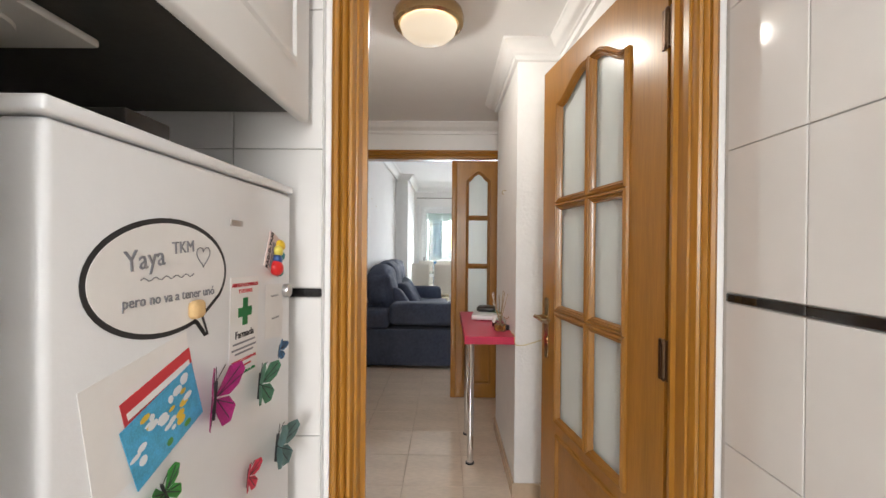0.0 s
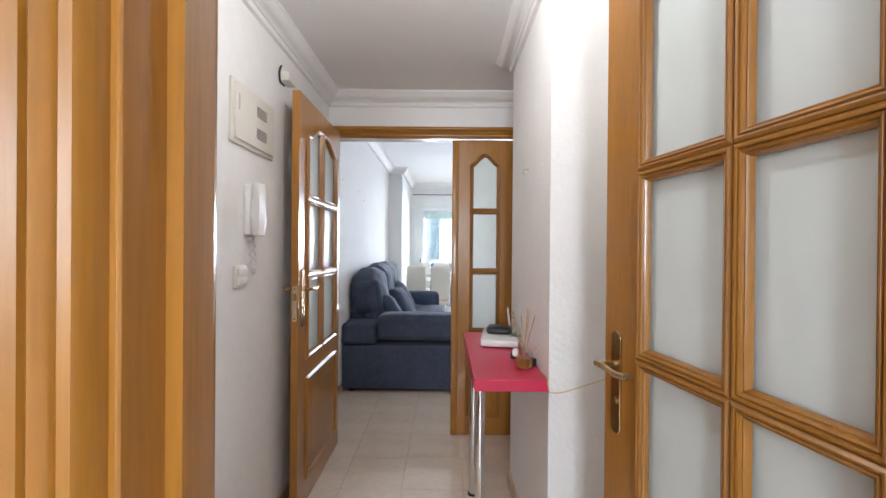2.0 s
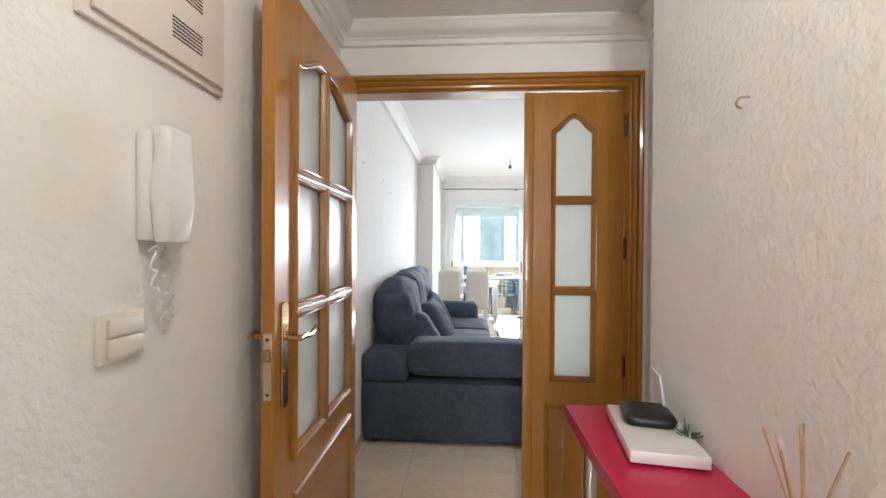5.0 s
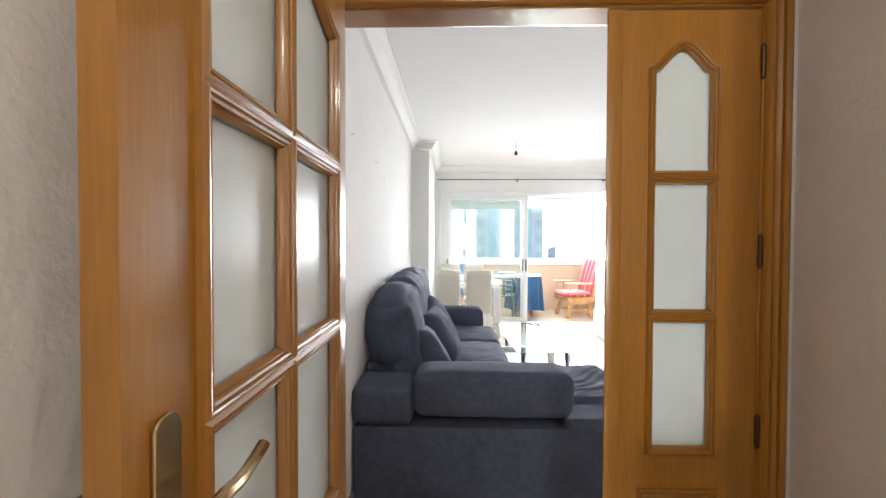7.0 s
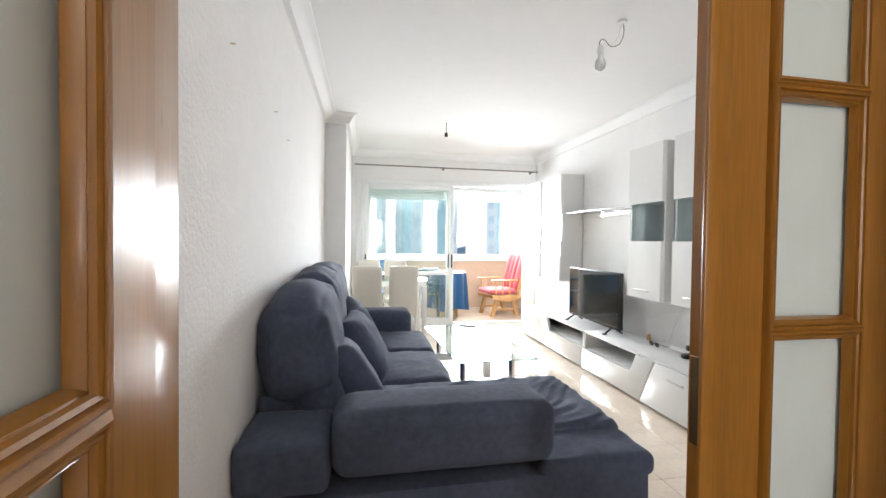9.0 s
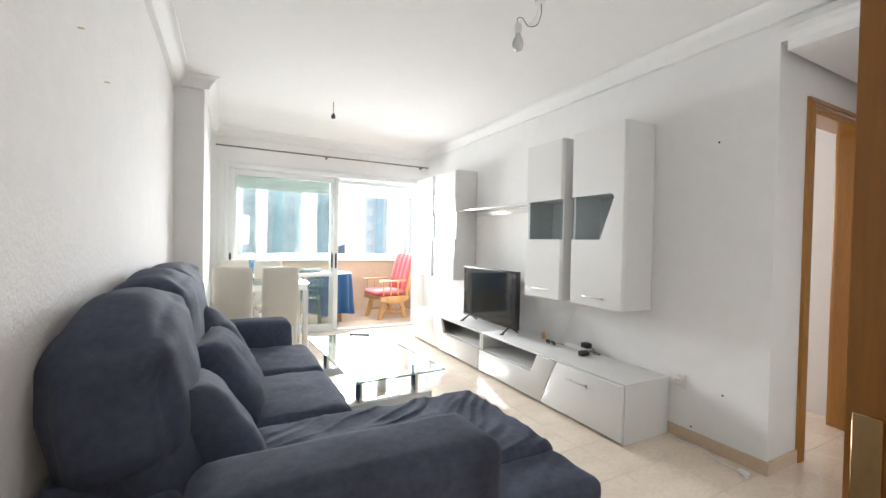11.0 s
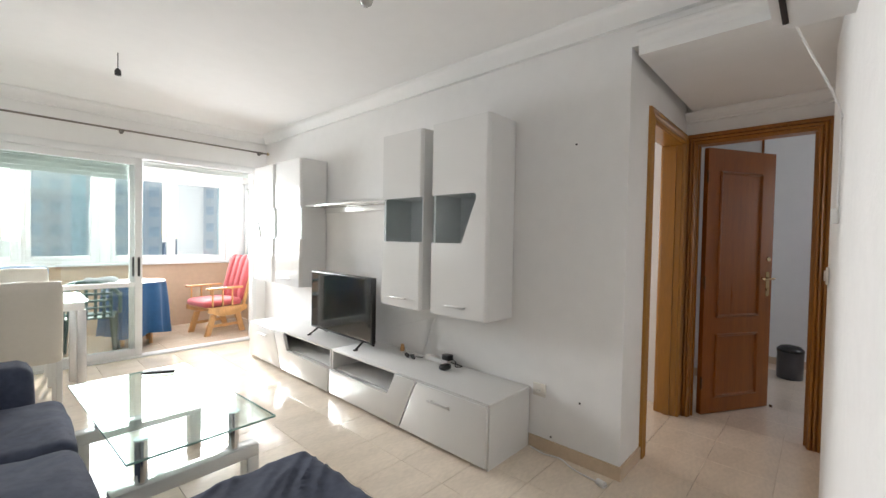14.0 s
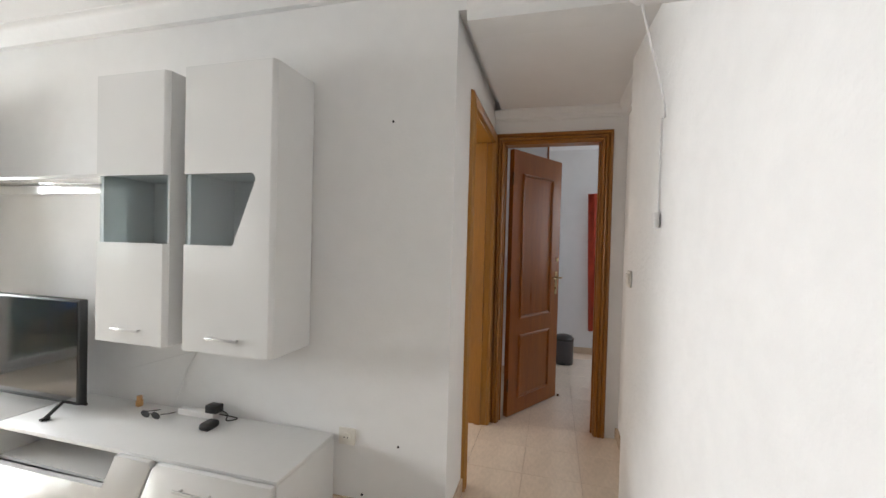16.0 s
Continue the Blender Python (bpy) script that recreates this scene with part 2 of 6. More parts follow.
def prism(pts, axis, a, b, bev=0.0, bm=None, seg=2):
    """A flat outline of (u, v) pushed from a to b along an axis: x takes (y, z), y takes (x, z), z takes (x, y)."""
    own = bmesh.new()

    def at(u, v, w):
        return {"x": (w, u, v), "y": (u, w, v), "z": (u, v, w)}[axis]
    lo = [own.verts.new(at(u, v, a)) for u, v in pts]
    hi = [own.verts.new(at(u, v, b)) for u, v in pts]
    own.faces.new(lo)
    own.faces.new(hi[::-1])
    for i in range(len(pts)):
        j = (i + 1) % len(pts)
        own.faces.new((lo[i], lo[j], hi[j], hi[i]))
    if bev:
        bmesh.ops.bevel(own, geom=own.edges[:], offset=bev, segments=seg, profile=0.5, affect="EDGES")
    return join(bm, own)


def cyl(p, q, r, r2=None, n=16, bm=None):
    p, q = Vector(p), Vector(q)
    own = bmesh.new()
    bmesh.ops.create_cone(own, cap_ends=True, segments=n, radius1=r, radius2=r if r2 is None else r2, depth=(q - p).length)
    m = Matrix.Translation((p + q) / 2) @ (q - p).to_track_quat("Z", "Y").to_matrix().to_4x4()
    bmesh.ops.transform(own, matrix=m, verts=own.verts)
    return join(bm, own)


def lathe(profile, centre=(0, 0, 0), n=24, bm=None):
    """Turns (radius, height) pairs round a vertical axis."""
    own, rings = bmesh.new(), []
    for r, z in profile:
        rings.append([own.verts.new((centre[0] + r * math.cos(2 * math.pi * i / n), centre[1] + r * math.sin(2 * math.pi * i / n),
                                     centre[2] + z)) for i in range(n)])
    for a, b in zip(rings, rings[1:]):
        for i in range(n):
            own.faces.new((a[i], a[(i + 1) % n], b[(i + 1) % n], b[i]))
    own.faces.new(rings[0][::-1])
    own.faces.new(rings[-1])
    return join(bm, own)


def tube(points, r, n=8, bm=None, closed=False):
    """A round bar along a line of points."""
    own, rings = bmesh.new(), []
    pts = [Vector(p) for p in points]
    for i, p in enumerate(pts):
        a = pts[i - 1] if i or closed else p
        b = pts[(i + 1) % len(pts)] if i < len(pts) - 1 or closed else p
        q = (b - a).to_track_quat("Z", "X")
        rings.append([own.verts.new(p + q @ Vector((r * math.cos(2 * math.pi * k / n), r * math.sin(2 * math.pi * k / n), 0)))
                      for k in range(n)])
    for a, b in zip(rings, rings[1:] + rings[:1] if closed else rings[1:]):
        s = min(range(n), key=lambda k: (a[0].co - b[k].co).length)
        for k in range(n):
            own.faces.new((a[k], a[(k + 1) % n], b[(k + 1 + s) % n], b[(k + s) % n]))
    if not closed:
        own.faces.new(rings[0][::-1])
        own.faces.new(rings[-1])
    return join(bm, own)


def curve(points, n=6):
    """Catmull-Rom points through the given ones."""
    p = [Vector(q) for q in points]
    p = [2 * p[0] - p[1]] + p + [2 * p[-1] - p[-2]]
    out = []
    for i in range(1, len(p) - 2):
        for k in range(n):
            t = k / n
            out.append(0.5 * ((2 * p[i]) + (p[i + 1] - p[i - 1]) * t + (2 * p[i - 1] - 5 * p[i] + 4 * p[i + 1] - p[i + 2]) * t * t
                              + (3 * p[i] - p[i - 1] - 3 * p[i + 1] + p[i + 2]) * t ** 3))
    return out + [p[-2]]


def inset(pts, d):
    """A counter-clockwise outline moved inwards by d."""
    out, n = [], len(pts)
    for i in range(n):
        a, b, c = Vector(pts[i - 1]), Vector(pts[i]), Vector(pts[(i + 1) % n])
        u, v = (b - a).normalized(), (c - b).normalized()
        nu, nv = Vector((-u.y, u.x)), Vector((-v.y, v.x))
        m = (nu + nv).normalized()
        out.append(tuple(b + m * d / max(m.dot(nu), 0.4)))
    return out


def moulding(outline, profile, bm=None):
    """A moulded ring in the x-z plane round an outline of (x, z); profile: pairs of (inset, y)."""
    own, rings = bmesh.new(), []
    for d, y in profile:
        rings.append([own.verts.new((x, y, z)) for x, z in inset(outline, d)])
    n = len(outline)
    for a, b in zip(rings, rings[1:]):
        for i in range(n):
            own.faces.new((a[i], a[(i + 1) % n], b[(i + 1) % n], b[i]))
    return join(bm, own)


def pillow(size, thick, m, seed=0, n=26, wrinkle=0.009):
    """A square stuffed pillow with pinched corners and creases, flat in its own frame, at the pose m."""
    own, rows = bmesh.new(), {}
    for side in (1, -1):
        for i in range(n + 1):
            for j in range(n + 1):
                u, v = 2 * i / n - 1, 2 * j / n - 1
                edge = i in (0, n) or j in (0, n)
                if side < 0 and edge:
                    rows[side, i, j] = rows[1, i, j]
                    continue
                x, y = u * size / 2 * (1 - 0.07 * (1 - v * v)), v * size / 2 * (1 - 0.07 * (1 - u * u))
                h = thick / 2 * ((1 - u ** 4) * (1 - v ** 4)) ** 0.42
                w = noise.noise(Vector((u * 2.2 + seed * 5, v * 2.2, side * 3))) + 0.5 * noise.noise(Vector((u * 5, v * 5 + seed, side)))
                rows[side, i, j] = own.verts.new((x, y, side * h * (1 + w * wrinkle * 8)))
        for i in range(n):
            for j in range(n):
                own.faces.new([rows[side, a, b] for a, b in ((i, j), (i + 1, j), (i + 1, j + 1), (i, j + 1))])
    bmesh.ops.transform(own, matrix=m, verts=own.verts)
    return own


def soft(x0, x1, y0, y1, z0, z1, bev=0.05, puff=0.02, cuts=5, wrinkle=0.006, seed=0, freq=9.0, crease=0.0):
    """An upholstered block: rounded edges, swollen faces, slight creases."""
    own = bmesh.new()
    bmesh.ops.create_cube(own, size=2)
    bmesh.ops.subdivide_edges(own, edges=own.edges[:], cuts=cuts * 2 + 1, use_grid_fill=True)
    h = Vector(((x1 - x0) / 2, (y1 - y0) / 2, (z1 - z0) / 2))
    mid = Vector(((x0 + x1) / 2, (y0 + y1) / 2, (z0 + z1) / 2))
    for v in own.verts:
        c = v.co.copy()
        p = Vector((c.x * h.x, c.y * h.y, c.z * h.z))
        core = Vector([max(-(hh - bev), min(hh - bev, a)) for a, hh in zip(p, h)])
        d = p - core
        if d.length > 1e-6:
            k = d.length
            q = core + d.normalized() * min(k, bev)
        else:
            q = p
        bulge = Vector((math.copysign(1, c.x) * (abs(c.x) > 0.98) * (1 - c.y * c.y) * (1 - c.z * c.z),
                        math.copysign(1, c.y) * (abs(c.y) > 0.98) * (1 - c.x * c.x) * (1 - c.z * c.z),
                        math.copysign(1, c.z) * (abs(c.z) > 0.98) * (1 - c.x * c.x) * (1 - c.y * c.y)))
        w = noise.noise((q + mid) * freq + Vector((seed * 3.3, seed, 0)))
        v.co = mid + q + bulge * puff + c.normalized() * w * wrinkle
        if crease and c.z > 0.5:
            a = v.co.x * 0.80 + v.co.y * 0.60
            b = -v.co.x * 0.60 + v.co.y * 0.80
            k = noise.noise(Vector((a * 2.6 + 5.0, b * 15.0 + 1.5 * noise.noise(Vector((a * 3, b * 3, 2.0))), seed)))
            v.co.z += crease * max(0.0, 1 - abs(k) * 3.2) ** 2 * (0.5 + 0.5 * noise.noise(Vector((a * 2, b * 2, 7.0)))) * 2
    return own


def text_bm(body, size, m, thick=0.0006):
    """Lettering as thin solid shapes, at the pose m."""
    c = bpy.data.curves.new("lettering", "FONT")
    c.body, c.size, c.extrude, c.align_x, c.align_y, c.resolution_u = body, size, thick, "CENTER", "CENTER", 2
    ob = bpy.data.objects.new("lettering", c)
    scene.collection.objects.link(ob)
    dg = bpy.context.evaluated_depsgraph_get()
    me = bpy.data.meshes.new_from_object(ob.evaluated_get(dg))
    own = bmesh.new()
    own.from_mesh(me)
    bpy.data.objects.remove(ob)
    bpy.data.curves.remove(c)
    bpy.data.meshes.remove(me)
    bmesh.ops.transform(own, matrix=m, verts=own.verts)
    return own

# ---- the plan ----
HX0, HX1 = -0.82, 0.575          # hall side walls
KY0, KY1 = 0.85, 0.95            # wall between kitchen and hall
LY0, LY1 = 3.40, 3.50            # wall between hall and living room
LX0, LX1 = -0.93, 2.10           # living room side walls
FY0, FY1 = 8.85, 9.02            # wall between living room and terrace
HC, LC, CC = 2.33, 2.56, 2.288    # ceilings: hall, living room, corridor
CY = 4.385                       # corridor side wall
EX = 3.33                        # corridor end wall
BY = 10.40                       # terrace parapet
TX0, TX1 = -0.75, 2.40            # terrace sides


def wall(name, boxes, material, label):
    bm = None
    for b in boxes:
        bm = box(*b, bm=bm)
    return solo(name, bm, material, label, "wall", "structure", smooth=False)


wall("wall_kitchen_door", [(-1.1, -0.27, KY0, KY1, 0, 2.5), (0.565, 0.75, KY0, KY1, 0, 2.5), (-0.27, 0.565, KY0, KY1, 2.10, 2.5)],
     PLASTER, "white plaster wall round the kitchen doorway")
wall("wall_hall_west", [(HX0 - 0.12, HX0, KY1, 1.08, 0, 2.5), (HX0 - 0.12, HX0, 1.92, LY0, 0, 2.5),
                        (HX0 - 0.12, HX0, 1.08, 1.92, 2.06, 2.5)], PLASTER, "rough white plaster hall wall with the entry door")
wall("wall_hall_east", [(HX1, HX1 + 0.12, KY1, LY0, 0, 2.5)], PLASTER, "rough white plaster hall wall")
wall("wall_hall_pillar", [(0.345, HX1, 2.03, 2.83, 0, HC)], PLASTER, "rough white plaster pillar in the hall")
wall("wall_living_door", [(LX0 - 0.12, -0.835, LY0, LY1, 0, 2.66), (-0.835, 0.53, LY0, LY1, 2.075, 2.66)],
     PLASTER_SMOOTH, "white plaster wall between hall and living room")
solo("wall_living_south", prism([(0.53, LY0), (2.59, LY0), (2.59, 3.58), (0.53, LY1)], "z", 0, 2.66), PLASTER, "rough white plaster living room wall below the air conditioner", "wall",
     "structure", smooth=False)
wall("wall_living_west", [(LX0 - 0.12, LX0, LY1, FY1, 0, 2.66)], PLASTER, "white plaster living room wall behind the sofa")
wall("wall_living_pillar", [(LX0, -0.715, 7.22, FY0, 0, LC)], PLASTER_SMOOTH, "white plaster pillar beside the terrace door")
wall("wall_living_east", [(LX1, LX1 + 0.12, CY + 0.13, FY0, 0, 2.66), (LX1, 2.47, CY, CY + 0.13, 0, 2.66), (2.47, 3.28, CY, CY + 0.13, 2.08, 2.66),
                          (3.28, EX, CY, CY + 0.13, 0, 2.66), (LX1, LX1 + 0.12, 3.45, 4.335, CC, 2.66), (LX1, LX1 + 0.12, 4.335, CY, 2.36, 2.66)], PLASTER_SMOOTH,
     "white plaster wall behind the media furniture")
wall("wall_corridor_end", [(EX, EX + 0.11, 4.335, CY + 0.13, 0, 2.66), (EX, EX + 0.11, 3.2, 3.615, 0, 2.66), (EX, EX + 0.11, 3.615, 4.335, 2.08, 2.66)],
     PLASTER_SMOOTH, "white plaster end wall of the corridor")
wall("wall_corridor_south", [(2.59, EX, 3.36, 3.48, 0, 2.66)], PLASTER_SMOOTH, "white plaster corridor wall")
wall("wall_terrace_door", [(LX0 - 0.12, -0.58, FY0, FY1, 0, 2.66), (1.98, LX1 + 0.12, FY0, FY1, 0, 2.66), (-0.58, 1.98, FY0, FY1, 2.16, 2.66)],
     PLASTER_SMOOTH, "white plaster wall round the terrace opening")
# rooms that only show through openings, and the kitchen behind
wall("wall_bedroom", [(EX + 0.11, 6.2, 4.75, 4.87, 0, 2.66), (5.6, 5.72, 2.2, 4.75, 0, 2.66), (EX + 0.11, 5.6, 2.2, 2.32, 0, 2.66), (4.5, 4.62, 4.03, 4.75, 0, 2.66)],
     PLASTER_SMOOTH, "white plaster bedroom walls")
wall("wall_side_room", [(2.22, 2.34, CY + 0.13, 6.6, 0, 2.66), (3.75, 3.87, CY + 0.36, 6.6, 0, 2.66), (2.22, 3.87, 6.6, 6.72, 0, 2.66),
                        (3.44, 3.87, CY + 0.13, CY + 0.36, 0, 2.66)],
     PLASTER_SMOOTH, "white plaster walls of the side room")
wall("wall_kitchen_west", [(-1.1, -0.98, -2.1, KY0, 0, 2.5)], KGROUT, "kitchen wall beside the fridge")
wall("wall_kitchen_east", [(0.61, 0.75, -2.1, KY0, 0, 2.5)], KGROUT, "kitchen wall")
# added out of view: keeps the window's light out of the fridge niche
wall("kitchen_light_block", [(-0.98, -0.335, 0.08, 0.17, 0, 2.45)], PLASTER_SMOOTH, "unseen white wall piece added to shade the fridge niche")
wall("wall_kitchen_back", [(-0.98, -0.4, -2.1, -2.0, 0, 2.5), (0.6, 0.61, -2.1, -2.0, 0, 2.5), (-0.4, 0.6, -2.1, -2.0, 0, 1.0),
                           (-0.4, 0.6, -2.1, -2.0, 2.1, 2.5)], PLASTER_SMOOTH, "white kitchen wall with a window opening")

# floor slabs under the tiles
solo("floor", box(-1.1, 6.12, -2.1, FY1, -0.12, -0.004), GROUT, "cream tiled floor with pale joints", "floor", "structure", smooth=False)
solo("terrace_floor", box(TX0, TX1, FY1, BY + 0.1, -0.12, -0.004), GROUT, "cream tiled terrace floor", "floor", "structure", smooth=False)

solo("ceiling_hall", box(HX0, HX1, KY1, LY0, HC, HC + 0.1), CEILING, "white hall ceiling", "ceiling", "structure", smooth=False)
solo("ceiling_living", box(LX0, LX1, LY1, FY0, LC, LC + 0.1), CEILING, "white living room ceiling", "ceiling", "structure", smooth=False)
solo("ceiling_corridor", box(LX1 + 0.12, EX, 4.335, CY, 2.36, CC + 0.1, bm=box(LX1 + 0.12, EX, 3.45, 4.335, CC, CC + 0.1)), CEILING, "white lowered corridor ceiling", "ceiling", "structure", smooth=False)
solo("ceiling_kitchen", box(-0.98, 0.61, -2.0, KY0, 2.45, 2.5), CEILING, "white kitchen ceiling", "ceiling", "structure", smooth=False)
solo("ceiling_bedroom", box(EX + 0.11, 6.0, 2.32, 4.75, 2.5, 2.66), CEILING, "white bedroom ceiling", "ceiling", "structure", smooth=False)
solo("ceiling_side_room", box(2.34, 3.75, CY + 0.13, 6.6, 2.5, 2.66), CEILING, "white side room ceiling", "ceiling", "structure", smooth=False)
solo("ceiling_terrace", box(TX0, TX1, FY1, BY + 0.12, 2.42, 2.52), CEILING, "white terrace ceiling", "ceiling", "structure", smooth=False)


# cornices: a coved plaster profile run along the walls, (out from wall, down from ceiling)
COVE = [(0, 0), (0.085, 0), (0.085, 0.012), (0.074, 0.018), (0.066, 0.034), (0.048, 0.05), (0.034, 0.056), (0.028, 0.064), (0.02, 0.066),
        (0.016, 0.086), (0, 0.09)]


COVE_PLAIN = [(0, 0), (0.115, 0), (0.113, 0.006), (0.095, 0.014), (0.072, 0.032), (0.052, 0.055), (0.040, 0.078), (0.036, 0.086), (0.034, 0.092), (0, 0.093)]


def cornice(points, z, closed=True, k=1.0, label="white coved plaster cornice", section=COVE):
    """Runs the profile along a line of (x, y), with the room on the left."""
    bm, n, rings = bmesh.new(), len(points), []
    for i in range(n):
        b = Vector(points[i])
        a = Vector(points[i - 1]) if i or closed else 2 * b - Vector(points[1])
        c = Vector(points[(i + 1) % n]) if i < n - 1 or closed else 2 * b - Vector(points[i - 1])
        u, v = (b - a).normalized(), (c - b).normalized()
        nu, nv = Vector((-u.y, u.x)), Vector((-v.y, v.x))
        m = (nu + nv).normalized()
        m = m / m.dot(nu)
        rings.append([bm.verts.new((b.x + m.x * d * k, b.y + m.y * d * k, z - h * k)) for d, h in section])
    pairs = list(zip(rings, rings[1:] + rings[:1])) if closed else list(zip(rings, rings[1:]))
    for r, s in pairs:
        for j in range(len(section) - 1):
            bm.faces.new((r[j], r[j + 1], s[j + 1], s[j]))
    if not closed:
        bm.faces.new(rings[0])
        bm.faces.new(rings[-1][::-1])
    return solo("trim", bm, CORNICE, label, "cornice", "structure")


cornice([(HX0, KY1), (HX1, KY1), (HX1, 2.03), (0.345, 2.03), (0.345, 2.83), (HX1, 2.83), (HX1, LY0), (HX0, LY0)], HC)
cornice([(LX0, LY1), (LX1, LY1), (LX1, FY0), (-0.715, FY0), (-0.715, 7.22), (LX0, 7.22)], LC, k=1.0, section=COVE_PLAIN)
cornice([(2.60, 3.48), (EX, 3.48), (EX, CY - 0.002)], CC, closed=False, k=0.8)
solo("trim", prism([(LX1, CC - 0.002), (LX1 - 0.045, CC - 0.002), (LX1 - 0.045, CC + 0.042), (LX1 - 0.052, CC + 0.05), (LX1 - 0.056, CC + 0.064),
                    (LX1 - 0.066, CC + 0.076), (LX1 - 0.082, CC + 0.082), (LX1 - 0.088, CC + 0.092), (LX1 - 0.086, CC + 0.104),
                    (LX1 - 0.076, CC + 0.112), (LX1 - 0.02, CC + 0.114), (LX1, CC + 0.125)], "y", 3.57, 4.335), CORNICE, "stepped white plaster moulding over the corridor opening", "cornice",
     "structure")


# skirting of floor tile
def skirting(name, runs):
    bm = None
    for b in runs:
        bm = box(*b, 0, 0.075, bm=bm)
    solo(name, bm, SKIRT, "beige tile skirting along the wall", "skirting", "structure", smooth=False)


skirting("baseboard", [(LX1 - 0.012, LX1, CY, FY0), (LX1 - 0.012, 2.42, CY - 0.012, CY), (EX - 0.012, EX, 3.48, 3.5), (LX0, LX0 + 0.012, LY1, 7.22),
                       (LX0, -0.715, 7.208, 7.22), (-0.715, -0.703, 7.208, FY0), (2.660, EX, 3.48, 3.492)])
skirting("baseboard", [(HX0, HX0 + 0.012, 1.99, LY0), (0.333, 0.345, 2.018, 2.842), (0.345, HX1, 2.018, 2.03), (0.345, HX1, 2.83, 2.842),
                       (HX1 - 0.012, HX1, KY1, 2.018), (HX1 - 0.012, HX1, 2.842, LY0)])
skirting("baseboard", [(EX + 0.12, 5.99, 4.738, 4.75), (5.588, 5.6, 2.32, 4.738), (4.488, 4.5, 4.02, 4.738), (4.488, 4.62, 4.018, 4.03), (3.738, 3.75, CY + 0.4, 6.6), (2.34, 3.73, 6.588, 6.6)])

# ---- doorways ----
CAS = [(0, 0), (0.0, 0.012), (0.006, 0.020), (0.014, 0.022), (0.020, 0.018), (0.023, 0.010), (0.027, 0.018), (0.035, 0.023), (0.043, 0.018),
       (0.046, 0.010), (0.050, 0.018), (0.060, 0.022), (0.070, 0.017), (0.074, 0)]      # casing section: along the wall from the opening, out of the wall


def doorway(name, x0, x1, h, y0, y1, m, label, stop=True, material=OAK_Z, only=(0, 1), width=1.0):
    """Lining and moulded casings round an opening from x0 to x1 through a wall from y0 to y1 in its own frame."""
    root = thing(name, label=label, category="door frame", kind="structure")
    section = [(a * width, b) for a, b in CAS]
    for nm, b in (("jamb", (x0 - 0.03, x0, y0, y1, 0, h)), ("jamb", (x1, x1 + 0.03, y0, y1, 0, h)), ("head_jamb", (x0 - 0.03, x1 + 0.03, y0, y1, h, h + 0.03))):
        part(nm, box(*b, bev=0.002, seg=1), material, root)
    if stop:
        for b in ((x0, x0 + 0.012, y0 + 0.04, y1 - 0.05, 0, h), (x1 - 0.012, x1, y0 + 0.04, y1 - 0.05, 0, h)):
            part("door_stop", box(*b), material, root)
    for side in only:
        yy, s = ((y0, -1), (y1, 1))[side]
        for sx, xe in ((-1, x0 - 0.006), (1, x1 + 0.006)):
            bm, n = bmesh.new(), len(section)
            top = h + 0.006
            lo = [bm.verts.new((xe + sx * a, yy + s * b, 0)) for a, b in section]
            hi = [bm.verts.new((xe + sx * a, yy + s * b, top + a)) for a, b in section]
            for i in range(n - 1):
                bm.faces.new((lo[i], lo[i + 1], hi[i + 1], hi[i]))
            bm.faces.new(lo)
            part("casing", bm, material, root)
        bm = bmesh.new()
        lo = [bm.verts.new((x0 - 0.006 - a, yy + s * b, h + 0.006 + a)) for a, b in section]
        hi = [bm.verts.new((x1 + 0.006 + a, yy + s * b, h + 0.006 + a)) for a, b in section]
        for i in range(len(section) - 1):
            bm.faces.new((lo[i], lo[i + 1], hi[i + 1], hi[i]))
        part("head_casing", bm, OAK_X if material is OAK_Z else material, root)
    root.matrix_basis = m
    return root


ID = Matrix()
doorway("door_frame_kitchen", -0.212, 0.527, 2.03, KY0, KY1, ID, "varnished oak frame of the kitchen doorway", width=0.72)
door_frame = doorway("door_frame_living", -0.80, 0.475, 2.03, LY0, LY1, ID, "varnished oak frame of the living room double door", stop=False)
part("hinge_post", box(-0.80, -0.742, 3.255, LY0, 0, 2.03, bev=0.003), OAK_Z, door_frame)
doorway("door_frame_side_room", 2.50, 3.25, 2.05, CY, CY + 0.13, ID, "varnished oak frame of the side room doorway")
doorway("door_frame_bedroom", 3.645, 4.305, 2.05, 0, 0.11, pose(EX, 0, 0, 0, 0, 90) @ pose(0, 0, 0) @ Matrix.Diagonal((1, -1, 1, 1)),
        "reddish oak frame of the bedroom doorway", material=RED_FRAME)
doorway("door_frame_entry", 1.12, 1.89, 2.04, 0, 0.12, pose(HX0, 0, 0, 0, 0, 90), "varnished oak frame of the entry door", only=(0,))


# ---- door leaves: own frame with the hinge edge at x = 0, width along x, thickness along y ----
BEAD = [(0.0, 0.0), (0.001, 0.008), (0.006, 0.013), (0.009, 0.012), (0.0105, 0.007), (0.013, 0.011), (0.016, 0.009), (0.0175, 0.004), (0.020, 0.005), (0.022, 0.001), (0.024, -0.008)]


